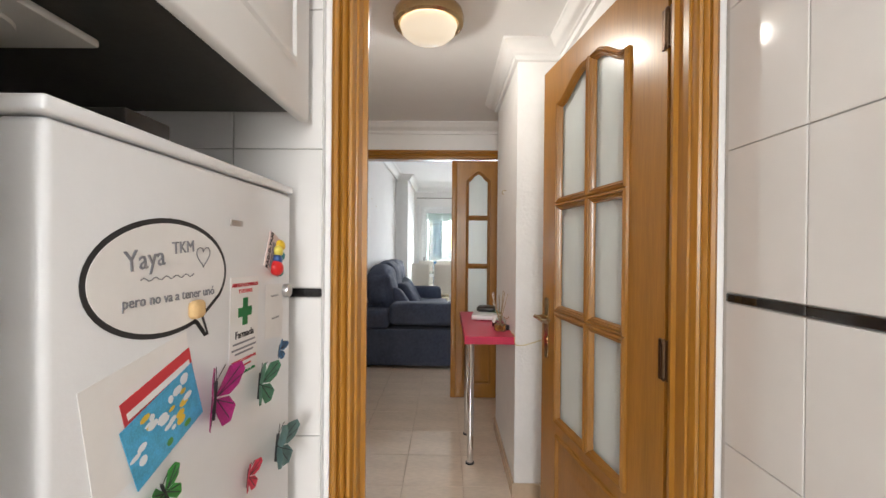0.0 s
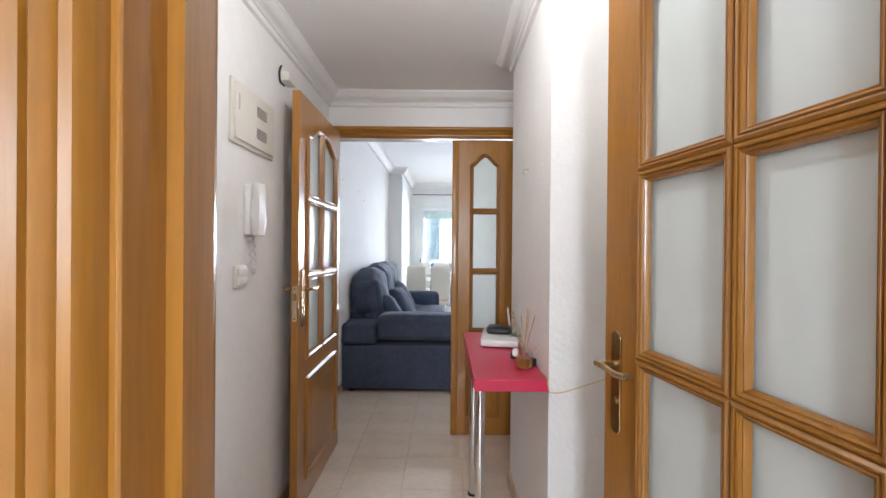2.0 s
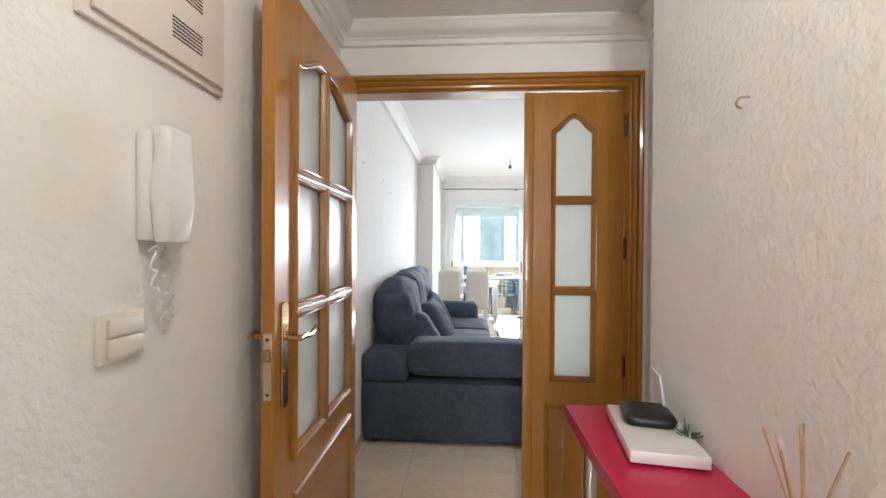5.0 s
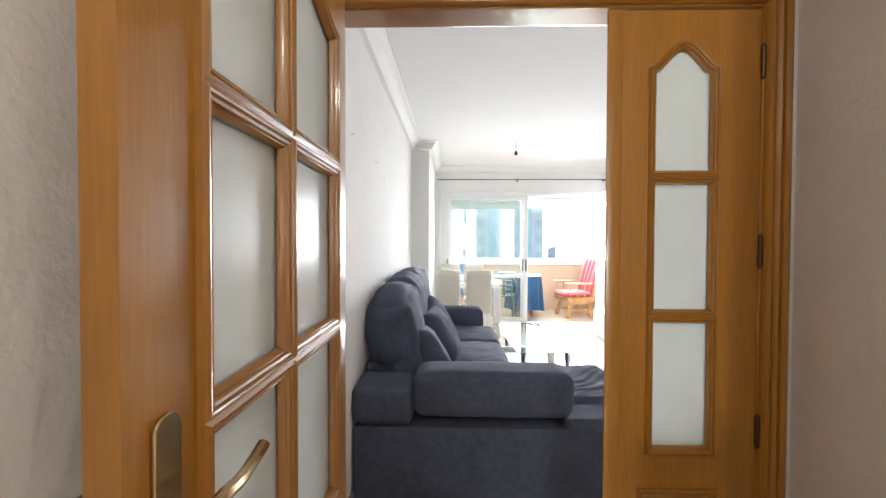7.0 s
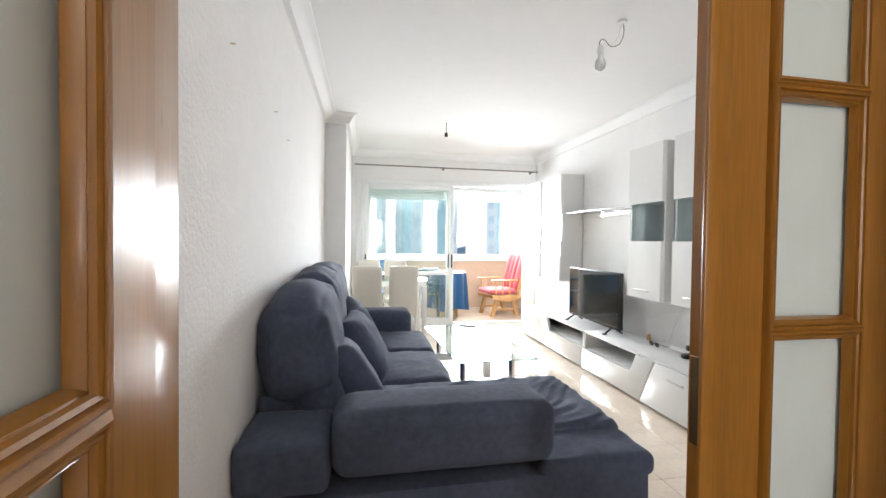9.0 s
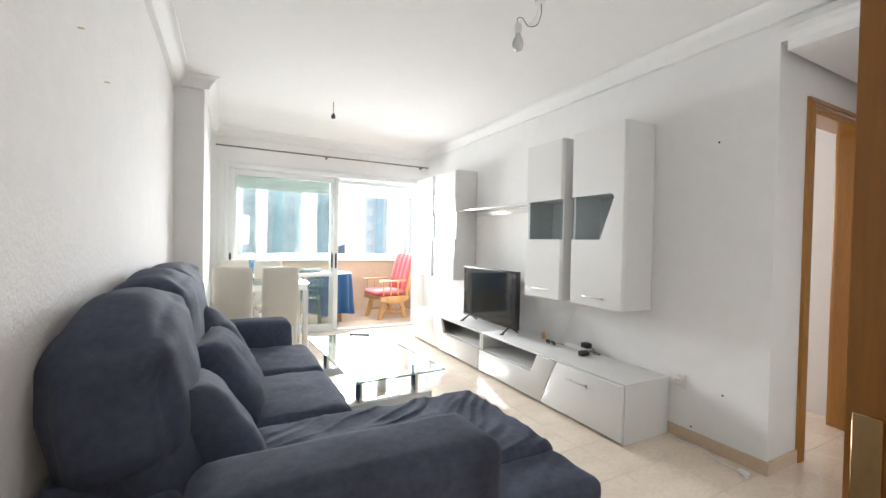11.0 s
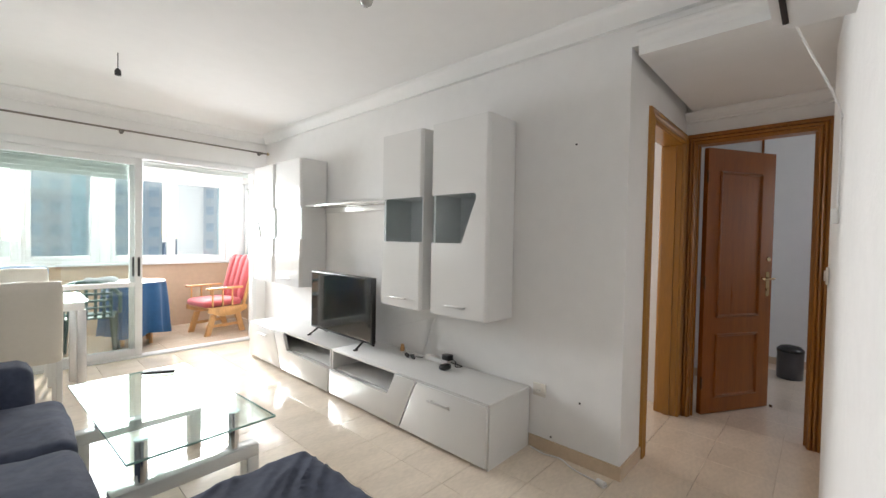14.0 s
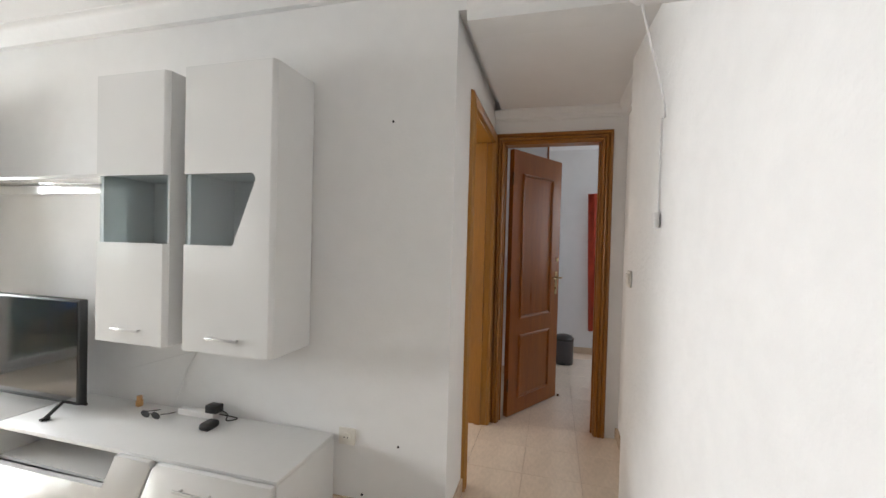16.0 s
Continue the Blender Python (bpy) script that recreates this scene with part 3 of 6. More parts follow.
def arch(x0, x1, z0, z1, kind, rise=0.07, n=10):
    """A pane outline, counter-clockwise, whose top is straight, ogee (rising to its middle) or half of one (left or right)."""
    pts = [(x0, z0), (x1, z0)]
    if kind == "flat":
        return pts + [(x1, z1), (x0, z1)]
    top = []
    for i in range(n + 1):
        t = i / n
        if kind == "ogee":
            s = 0.5 - 0.5 * math.cos(2 * math.pi * t)
            s = s ** 0.8
        elif kind == "left":
            s = 0.5 - 0.5 * math.cos(math.pi * min(1, t * 1.15))
        else:
            s = 0.5 - 0.5 * math.cos(math.pi * min(1, (1 - t) * 1.15))
        top.append((x0 + (x1 - x0) * t, z1 - rise + rise * s))
    return pts + top[::-1]


def glazed_leaf(name, w, h, xs, zs, label, tops, panel, t=0.035, wide=1.0):
    """A panelled door leaf: xs and zs give the panes' columns and rows, panel the raised panel below."""
    root = thing(name, label=label, category="door")
    bm = None
    xa, xb, za, zb = xs[0][0], xs[-1][1], zs[0][0], zs[-1][1]
    bm = box(0, xa, -t / 2, t / 2, 0.008, h, bm=bm)
    bm = box(xb, w, -t / 2, t / 2, 0.008, h, bm=bm)
    bm = box(xa, xb, -t / 2, t / 2, zb, h, bm=bm)
    bm = box(xa, xb, -t / 2, t / 2, 0.008, za, bm=bm)
    for (a, b), (c, d) in zip(xs, xs[1:]):
        bm = box(b, c, -t / 2, t / 2, za, zb, bm=bm)
    for a, b in xs:
        for (c, d), (e, f) in zip(zs, zs[1:]):
            bm = box(a, b, -t / 2, t / 2, d, e, bm=bm)
    for (a, b), kind in zip(xs, tops):
        o = arch(a, b, zs[-1][0], zs[-1][1], kind)
        if kind != "flat":
            bm = prism([(a, zb), (b, zb)] [::-1] + o[2:][::-1], "y", -t / 2, t / 2, bm=bm)
    part("leaf", bm, OAK_Z, root)
    for (a, b), kind in zip(xs, tops):
        for k, (c, d) in enumerate(zs):
            o = arch(a, b, c, d, kind if k == len(zs) - 1 else "flat")
            part("pane", prism(inset(o, -0.004), "y", -0.003, 0.003), FROST, root, "frosted glass pane", smooth=False)
            bm = moulding(o, [(d0 * wide - 0.014 * wide, t / 2 + y0) for d0, y0 in BEAD])
            bm = moulding(o, [(d0 * wide - 0.014 * wide, -t / 2 - y0) for d0, y0 in BEAD], bm=bm)
            part("glazing_bead", bm, OAK_D, root)
    if panel:
        a, b, c, d = panel
        o = arch(a, b, c, d, "flat")
        for s in (1, -1):
            bm = moulding(o, [(d0 - 0.014, s * (t / 2 + y0 * 0.9)) for d0, y0 in BEAD[:-1]] + [(0.05, s * (t / 2 + 0.002)), (0.07, s * (t / 2 + 0.007))])
            bm.faces.new([bm.verts.new((x, s * (t / 2 + 0.007), z)) for x, z in inset(o, 0.07)])
            part("raised_panel", bm, OAK_D, root)
    return root


def lever_plate(root, x, z, side, way, h=0.25, material=None, key=False):
    """A lever handle on a long rounded plate, on the face side (+1 or -1) and pointing way along x."""
    material = material or BRASS
    t = 0.0175 * side
    o = []
    for i in range(24):
        a = 2 * math.pi * i / 24
        o.append((x + 0.019 * math.cos(a), z + (h / 2 - 0.02 + 0.012 * abs(math.sin(a)) ** 0.5) * (1 if math.sin(a) > 0 else -1 if math.sin(a) < 0 else 0)
                  + 0.008 * math.sin(a)))
    plate = part("handle_plate", prism(o, "y", t, t + 0.006 * side, bev=0.0015, seg=1), material, root)
    y1 = t + 0.05 * side
    bm = cyl((x, t, z + 0.045), (x, y1, z + 0.045), 0.009, 0.008)
    bm = tube(curve([(x - 0.012 * way, y1, z + 0.046), (x + 0.02 * way, y1, z + 0.047), (x + 0.06 * way, y1 - 0.004 * side, z + 0.04),
                     (x + 0.095 * way, y1 - 0.006 * side, z + 0.043), (x + 0.118 * way, y1 - 0.004 * side, z + 0.052)]), 0.0078, bm=bm)
    part("lever", bm, material, plate)
    bm = cyl((x, t, z - 0.045), (x, t + 0.011 * side, z - 0.045), 0.010)
    part("keyhole_rose", bm, material, plate)
    return plate


def hinge_knuckle(root, x, y, z, material, plates=False):
    bm = cyl((x, y, z - 0.04), (x, y, z + 0.04), 0.007)
    bm = lathe([(0.0005, -0.052), (0.005, -0.048), (0.007, -0.04)], (x, y, z), bm=bm)
    bm = lathe([(0.007, 0.04), (0.005, 0.048), (0.0005, 0.052)], (x, y, z), bm=bm)
    if plates:
        for u in (-0.020, 0.008):
            bm = box(x + u, x + u + 0.012, y - 0.004, y + 0.001, z - 0.05, z + 0.05, bev=0.002, seg=1, bm=bm)
    part("hinge", bm, material, root)


def swing(root, hinge, free, name=None):
    """Stands a leaf so that its hinge edge is at one point of the plan and its free edge towards another."""
    v = Vector(free) - Vector(hinge)
    root.matrix_basis = pose(hinge[0], hinge[1], 0, 0, 0, math.degrees(math.atan2(v.y, v.x)))


# kitchen door, open into the hall
k = glazed_leaf("glazed_door", 0.755, 2.02, [(0.165, 0.352), (0.382, 0.602)], [(0.620, 1.025), (1.055, 1.445), (1.475, 1.91)],
                "open varnished oak kitchen door with six frosted panes", ("left", "right"), (0.16, 0.59, 0.13, 0.55), wide=1.1)
lever_plate(k, 0.70, 0.96, 1, -1)
lever_plate(k, 0.70, 0.96, -1, -1)
for z in (0.25, 1.02, 1.82):
    hinge_knuckle(k, -0.004, 0.022, z, BRONZE, plates=True)
swing(k, (0.535, 0.925), (0.415, 1.668))
# wide leaf of the living room door, open against the hall wall
d = glazed_leaf("glazed_door", 0.735, 2.02, [(0.100, 0.361), (0.391, 0.615)], [(0.740, 1.124), (1.154, 1.51), (1.54, 1.90)],
                "open varnished oak living room door with six frosted panes", ("left", "right"), (0.10, 0.615, 0.14, 0.62), wide=1.15)
lever_plate(d, 0.685, 1.035, 1, -1, h=0.28)
lever_plate(d, 0.685, 1.035, -1, -1, h=0.28)
for z in (0.25, 1.02, 1.82):
    hinge_knuckle(d, -0.003, -0.02, z, BRONZE)
latch = part("latch_plate", box(0.735, 0.7375, -0.011, 0.011, 0.93, 1.10, bev=0.001, seg=1), STEEL, d)
part("latch_bolt", prism([(-0.007, 1.03), (0.007, 1.03), (0.007, 1.06), (-0.007, 1.06)], "x", 0.737, 0.746, bev=0.002), BRASS, latch)
part("screw", cyl((0.737, 0, 0.945), (0.7388, 0, 0.945), 0.004, n=10), BRONZE, latch)
part("screw", cyl((0.737, 0, 1.085), (0.7388, 0, 1.085), 0.004, n=10), BRONZE, latch)
swing(d, (-0.7245, 3.262), (-0.7245, 2.507))
# narrow closed leaf
p = glazed_leaf("glazed_door", 0.43, 2.02, [(0.131, 0.308)], [(0.729, 1.115), (1.137, 1.525), (1.547, 1.915)],
                "closed narrow varnished oak door leaf with three frosted panes", ("ogee",), (0.12, 0.33, 0.14, 0.6))
for z in (0.79, 1.32, 1.87):
    hinge_knuckle(p, -0.003, 0.022, z, BRONZE)
part("flush_bolt", box(0.4295, 0.4325, -0.012, 0.012, 0.93, 1.08, bev=0.001, seg=1), BRASS, p)
lip = box(0.40, 0.445, 0.0175, 0.027, 0.008, 2.02, bev=0.004)
part("meeting_strip", lip, OAK_Z, p)
swing(p, (0.472, 3.4175), (0.042, 3.4175))


def panel_leaf(name, w, h, panels, label, material, t=0.04):
    root = thing(name, label=label, category="door")
    part("leaf", box(0, w, -t / 2, t / 2, 0.008, h, bev=0.002, seg=1), material, root)
    for a, b, c, d in panels:
        o = arch(a, b, c, d, "flat")
        for s in (1, -1):
            bm = moulding(o, [(d0, s * (t / 2 + y0)) for d0, y0 in BEAD[:-1]] + [(0.03, s * (t / 2 + 0.0008))])
            part("panel_moulding", bm, material, root)
    return root


# entry door, closed, in the hall's side wall
PANEL = wood("reddish_oak_veneer", (0.36, 0.145, 0.026), (9, 9, 0.55))
e = panel_leaf("entry_door", 0.77, 2.03, [(0.12, 0.645, 0.875, 1.88), (0.12, 0.645, 0.14, 0.84)], "closed varnished oak entry door with raised panels and locks", OAK_Z)
for z0, z1 in ((0.875, 1.88), (0.14, 0.84)):
    part("inset_panel", box(0.148, 0.617, -0.0225, -0.0195, z0 + 0.028, z1 - 0.028, bev=0.001, seg=1), PANEL, e, "flat reddish veneer panel")
pl = lever_plate(e, 0.705, 0.955, -1, -1, h=0.27, material=STEEL)
bm = tube(curve([(0.70, -0.03, 0.895), (0.705, -0.045, 0.885), (0.712, -0.045, 0.868), (0.703, -0.04, 0.872), (0.70, -0.03, 0.895)]), 0.0025)
bm = box(0.694, 0.706, -0.046, -0.043, 0.835, 0.875, bev=0.001, seg=1, bm=bm)
bm = box(0.712, 0.724, -0.043, -0.040, 0.825, 0.868, bev=0.001, seg=1, bm=bm)
bm = cyl((0.705, -0.02, 0.90), (0.705, -0.045, 0.90), 0.006, bm=bm)
part("keys", bm, STEEL, pl)
bm = box(0.60, 0.765, -0.045, -0.03, 1.382, 1.402, bev=0.003)
bm = cyl((0.70, -0.022, 1.392), (0.70, -0.05, 1.392), 0.024, n=20, bm=bm)
bm = box(0.672, 0.69, -0.036, -0.02, 1.355, 1.43, bev=0.002, bm=bm)
bm = box(0.716, 0.734, -0.036, -0.02, 1.355, 1.43, bev=0.002, bm=bm)
part("slide_bolt", bm, STEEL, e)
bm = box(0.735, 0.768, -0.026, -0.02, 1.515, 1.64, bev=0.001, seg=1)
bm = box(0.745, 0.755, -0.034, -0.02, 1.545, 1.61, bev=0.002, bm=bm)
part("chain_plate", bm, STEEL, e)
e.matrix_basis = pose(HX0 - 0.022, 1.12, 0, 0, 0, 90) @ Matrix.Diagonal((1, 1, 1, 1))
bm = box(HX0 - 0.002, HX0 + 0.026, 1.905, 1.93, 1.33, 1.365, bev=0.003)
bm = box(HX0 - 0.002, HX0 + 0.026, 1.905, 1.93, 1.44, 1.475, bev=0.003, bm=bm)
bm = box(HX0 + 0.018, HX0 + 0.034, 1.895, 1.965, 1.385, 1.41, bev=0.003, bm=bm)
solo("bolt_keeper", bm, STEEL, "worn nickel bolt keeper on the door casing", "bolt keeper", loc=(HX0, 1.92, 1.39))
bm = None
for kz in range(7):
    cz = 1.60 - kz * 0.016
    o = [(HX0 + 0.03 + 0.006 * math.sin(a) * (kz % 2), 1.905 + 0.012 + 0.006 * math.cos(a) * (1 - 0.5 * (kz % 2)), cz + 0.011 * math.sin(a + 1.57)) for a in [i * math.pi / 5 for i in range(10)]]
    bm = tube(o, 0.0022, n=6, bm=bm, closed=True)
bm = box(HX0 + 0.016, HX0 + 0.03, 1.90, 1.935, 1.575, 1.62, bev=0.002, bm=bm)
solo("door_chain", bm, STEEL, "nickel security chain hanging on the door casing", "door chain", loc=(HX0, 1.92, 1.6))

# bedroom door, opened into the bedroom
b = panel_leaf("bedroom_door", 0.69, 2.04, [(0.12, 0.55, 0.75, 1.87), (0.12, 0.55, 0.13, 0.62)], "open reddish wooden bedroom door with two raised panels", RED_Z)
lever_plate(b, 0.64, 1.0, 1, -1, h=0.2, material=BRASS)
lever_plate(b, 0.64, 1.0, -1, -1, h=0.2, material=BRASS)
part("lock_rose", cyl((0.64, -0.02, 1.2), (0.64, -0.027, 1.2), 0.018), BRASS, b)
for z in (0.25, 1.02, 1.82):
    hinge_knuckle(b, -0.003, -0.02, z, BRONZE)
swing(b, (EX + 0.10, 4.265), (4.02, 3.91))


# ---- living room: sofa ----
SX, SN = -0.925, 4.20      # wall side and near end


def sofa():
    r = thing("corner_sofa", (-0.3, 5.3, 0), "dark blue-grey velour corner sofa with chaise and loose pillows", "sofa")
    part("base", soft(SX, 0.58, SN, 5.06, 0.03, 0.42, bev=0.025, puff=0.004, wrinkle=0.003), FABRIC, r)
    part("base", soft(SX, -0.06, 5.07, 6.66, 0.03, 0.30, bev=0.02, puff=0.004, wrinkle=0.003), FABRIC, r)
    part("near_arm", soft(SX, -0.625, SN, 4.50, 0.42, 0.605, bev=0.03, puff=0.006, wrinkle=0.003), FABRIC, r)
    part("bolster", soft(-0.612, 0.185, SN - 0.012, 4.46, 0.462, 0.685, bev=0.055, puff=0.008, wrinkle=0.004, cuts=10), FABRIC, r)
    part("far_arm", soft(-0.75, -0.10, 6.44, 6.69, 0.05, 0.64, bev=0.06, puff=0.01, wrinkle=0.004), FABRIC, r)
    part("back_rail", soft(SX, -0.70, 4.5, 6.66, 0.30, 0.66, bev=0.04, puff=0.005), FABRIC, r)
    part("chaise_cushion", soft(-0.66, 0.62, 4.44, 5.09, 0.36, 0.475, bev=0.045, puff=0.012, cuts=40, wrinkle=0.010, seed=3, freq=6, crease=0.0065), FABRIC, r)
    part("chaise_cover", soft(0.13, 0.61, SN + 0.005, 4.46, 0.36, 0.452, bev=0.035, puff=0.006, cuts=14, wrinkle=0.006, seed=8, crease=0.004), FABRIC, r)
    for y0, y1, s in ((5.10, 5.76, 1), (5.77, 6.43, 2)):
        part("seat_cushion", soft(-0.70, 0.0, y0, y1, 0.29, 0.47, bev=0.05, puff=0.02, cuts=14, wrinkle=0.007, seed=s, crease=0.004), FABRIC, r)
    for y0, y1, s, top in ((4.47, 5.12, 4, 1.055), (5.13, 5.79, 5, 1.075), (5.80, 6.42, 6, 1.07)):
        m = pose(0, 0, 0, 0, -7, 0)
        w = (y1 - y0) / 2
        bm = soft(-0.14, 0.13, -w, w, -0.22, 0.225, bev=0.10, puff=0.034, cuts=11, wrinkle=0.012, seed=s, freq=7)
        for v in bm.verts:
            if s == 4 and v.co.z > 0:
                v.co.z -= 0.085 * max(0.0, -v.co.y / w) ** 2 * v.co.z / 0.225
        for v in bm.verts:      # pinched ears at the upper corners, seams drawn in along the edges
            for sy in (-1, 1):
                q = (v.co - Vector((0.10, sy * (w - 0.03), 0.185 - 0.07 * (s == 4 and sy < 0)))).length
                v.co += Vector((0.5, sy * 0.55, 0.35)) * 0.045 * math.exp(-(q / 0.055) ** 2)
                g = math.exp(-((v.co.z - 0.155) / 0.012) ** 2) * max(0.0, 1 - abs(v.co.y - sy * w) / 0.10)
                v.co.x -= 0.010 * g * (v.co.x > 0.05)
                v.co.y -= 0.012 * sy * g
        bmesh.ops.transform(bm, matrix=pose(-0.775 - 0.015 * (s - 4), (y0 + y1) / 2, top - 0.235) @ m, verts=bm.verts)
        part("headrest", bm, FABRIC, r)
        bm = soft(-0.10, 0.10, -(y1 - y0) / 2 + 0.02, (y1 - y0) / 2 - 0.02, -0.18, 0.2, bev=0.09, puff=0.03, cuts=8, wrinkle=0.008, seed=s + 9)
        bmesh.ops.transform(bm, matrix=pose(-0.71, (y0 + y1) / 2, 0.62) @ pose(0, 0, 0, 0, -14, 0), verts=bm.verts)
        part("lumbar_cushion", bm, FABRIC, r)
    for x in (-0.85, 0.5):
        for y in (4.28, 4.98):
            part("foot", cyl((x, y, 0), (x, y, 0.035), 0.025), BLACK_PLASTIC, r)
    for x in (-0.85, -0.15):
        part("foot", cyl((x, 6.6, 0), (x, 6.6, 0.05), 0.025), BLACK_PLASTIC, r)
    return r


sofa()
for i, (x, y, z, ry, rz) in enumerate(((-0.56, 4.78, 0.60, 60, 8), (-0.52, 5.32, 0.62, 60, -8), (-0.55, 5.90, 0.62, 62, 10))):
    solo("throw_pillow", pillow(0.44, 0.21, pose(x, y, z, 0, 0, rz) @ pose(0, 0, 0, 0, ry, 0) @ pose(0, 0, 0, 0, 0, 8 * (i - 1)), seed=i), FABRIC,
         "dark blue-grey velour throw pillow leaning on the sofa", "pillow", group="sofa pillows", loc=(x, y, z))


# ---- living room: media furniture ----
FX = 1.63


def tv_unit(y0, y1, mirror):
    """A low unit with a sloping drawer front, an open niche and a flap door."""
    r = thing("tv_unit", (1.86, (y0 + y1) / 2, 0), "white gloss low media unit with niche and slanted drawer", "tv unit", group="media wall")
    L = y1 - y0

    def Y(a):
        return y0 + a if not mirror else y1 - a
    ya, yb = sorted((Y(0), Y(L)))
    part("top", box(FX + 0.03, LX1 - 0.012, ya, yb, 0.362, 0.382, bev=0.003), MELAMINE, r)
    part("bottom", box(FX + 0.03, LX1 - 0.012, ya + 0.018, yb - 0.018, 0.02, 0.038), MELAMINE, r)
    part("plinth", box(FX + 0.07, LX1 - 0.05, ya + 0.03, yb - 0.03, 0.0, 0.02), MELAMINE, r)
    for y in (ya, yb - 0.018):
        part("side_panel", box(FX + 0.03, LX1 - 0.012, y, y + 0.018, 0.0, 0.362), MELAMINE, r)
    part("back_panel", box(LX1 - 0.03, LX1 - 0.02, ya + 0.018, yb - 0.018, 0.038, 0.362), MELAMINE, r)
    part("niche_shelf", box(FX + 0.05, LX1 - 0.03, ya + 0.018, yb - 0.018, 0.205, 0.22), MELAMINE, r)
    # flap with a slanted side
    fl = [(Y(0.004), 0.02), (Y(0.735), 0.02), (Y(0.585), 0.35), (Y(0.56), 0.372), (Y(0.004), 0.372)]
    fl = fl if not mirror else fl[::-1]
    door = part("flap_door", prism(fl, "x", FX, FX + 0.028, bev=0.006), LACQUER, r)
    bm = box(FX - 0.026, FX - 0.018, min(Y(0.26), Y(0.45)), max(Y(0.26), Y(0.45)), 0.285, 0.297, bev=0.002)
    bm = box(FX - 0.02, FX + 0.004, min(Y(0.28), Y(0.29)), max(Y(0.28), Y(0.29)), 0.287, 0.295, bm=bm)
    bm = box(FX - 0.02, FX + 0.004, min(Y(0.42), Y(0.43)), max(Y(0.42), Y(0.43)), 0.287, 0.295, bm=bm)
    part("handle", bm, ALU, door)
    dr = [(Y(0.745), 0.02), (Y(L - 0.004), 0.02), (Y(L - 0.004), 0.215), (Y(0.86), 0.215), (Y(0.79), 0.372), (Y(0.60), 0.372), (Y(0.595), 0.35)]
    dr = dr if not mirror else dr[::-1]
    part("drawer_front", prism(dr, "x", FX, FX + 0.028, bev=0.004), LACQUER, r)
    return r


tv_unit(4.95, 6.57, False)
tv_unit(6.585, 8.17, True)


def wall_unit(y0, y1, slanted, label, mirror=False):
    """A tall wall cabinet with a glazed band in its door."""
    z0, z1, xf = 0.80, 2.09, 1.80
    r = thing("wall_cabinet", (1.95, (y0 + y1) / 2, z0), label, "cabinet", group="media wall")
    xa, xb = xf + 0.024, LX1 - 0.006
    part("side_panel", box(xa, xb, y0, y0 + 0.018, z0, z1, bev=0.001, seg=1), MELAMINE, r)
    part("side_panel", box(xa, xb, y1 - 0.018, y1, z0, z1, bev=0.001, seg=1), MELAMINE, r)
    part("bottom_panel", box(xa, xb, y0 + 0.018, y1 - 0.018, z0, z0 + 0.018), MELAMINE, r)
    part("top_panel", box(xa, xb, y0 + 0.018, y1 - 0.018, z1 - 0.018, z1), MELAMINE, r)
    part("back_panel", box(xb - 0.006, xb, y0 + 0.018, y1 - 0.018, z0 + 0.018, z1 - 0.018), MELAMINE, r)
    for zs in (1.265, 1.612):
        part("shelf_board", box(xa + 0.01, xb - 0.006, y0 + 0.018, y1 - 0.018, zs, zs + 0.016), MELAMINE, r)
    zb, zt = 1.285, 1.605
    ya, yb = y0 + 0.004, y1 - 0.004
    door = part("door", prism([(xf + 0.022, ya - 0.004), (xf + 0.008, ya + 0.001), (xf, ya + 0.010), (xf, yb), (xf + 0.022, yb)], "z", z0 + 0.002, zb), LACQUER, r)
    part("door", prism([(xf + 0.022, ya - 0.004), (xf + 0.008, ya + 0.001), (xf, ya + 0.010), (xf, yb), (xf + 0.022, yb)], "z", zt, z1 - 0.002), LACQUER, r)
    if slanted and mirror:
        pts = [(yb, zb), (yb - 0.16, zb), (yb - 0.045, zt - 0.03), (yb - 0.05, zt - 0.012), (yb - 0.065, zt), (yb, zt)]
        part("door_stile", prism(pts[::-1], "x", xf, xf + 0.022), LACQUER, door)
        part("glass_band", box(xf + 0.008, xf + 0.016, ya, yb - 0.002, zb, zt), SMOKE, door, "smoked glass window")
    elif slanted:
        pts = [(ya + 0.04, zb), (ya + 0.20, zb), (ya + 0.085, zt - 0.03), (ya + 0.09, zt - 0.012), (ya + 0.105, zt), (ya + 0.04, zt)]
        bm = prism(pts, "x", xf, xf + 0.022)
        bm = prism([(xf + 0.022, ya - 0.004), (xf + 0.008, ya + 0.001), (xf, ya + 0.010), (xf, ya + 0.04), (xf + 0.022, ya + 0.04)], "z", zb, zt, bm=bm)
        part("door_stile", bm, LACQUER, door)
        part("glass_band", box(xf + 0.008, xf + 0.016, ya + 0.05, yb - 0.002, zb, zt), SMOKE, door, "smoked glass window")
    else:
        part("glass_band", box(xf + 0.008, xf + 0.016, ya, yb - 0.012, zb, zt), SMOKE, door, "smoked glass window")
    ym = (y0 + y1) / 2
    bm = box(xf - 0.026, xf - 0.019, ym - 0.085, ym + 0.085, z0 + 0.065, z0 + 0.077, bev=0.002)
    for y in (ym - 0.07, ym + 0.07):
        bm = box(xf - 0.02, xf + 0.003, y - 0.004, y + 0.004, z0 + 0.067, z0 + 0.075, bm=bm)
    part("handle", bm, ALU, door)
    return r


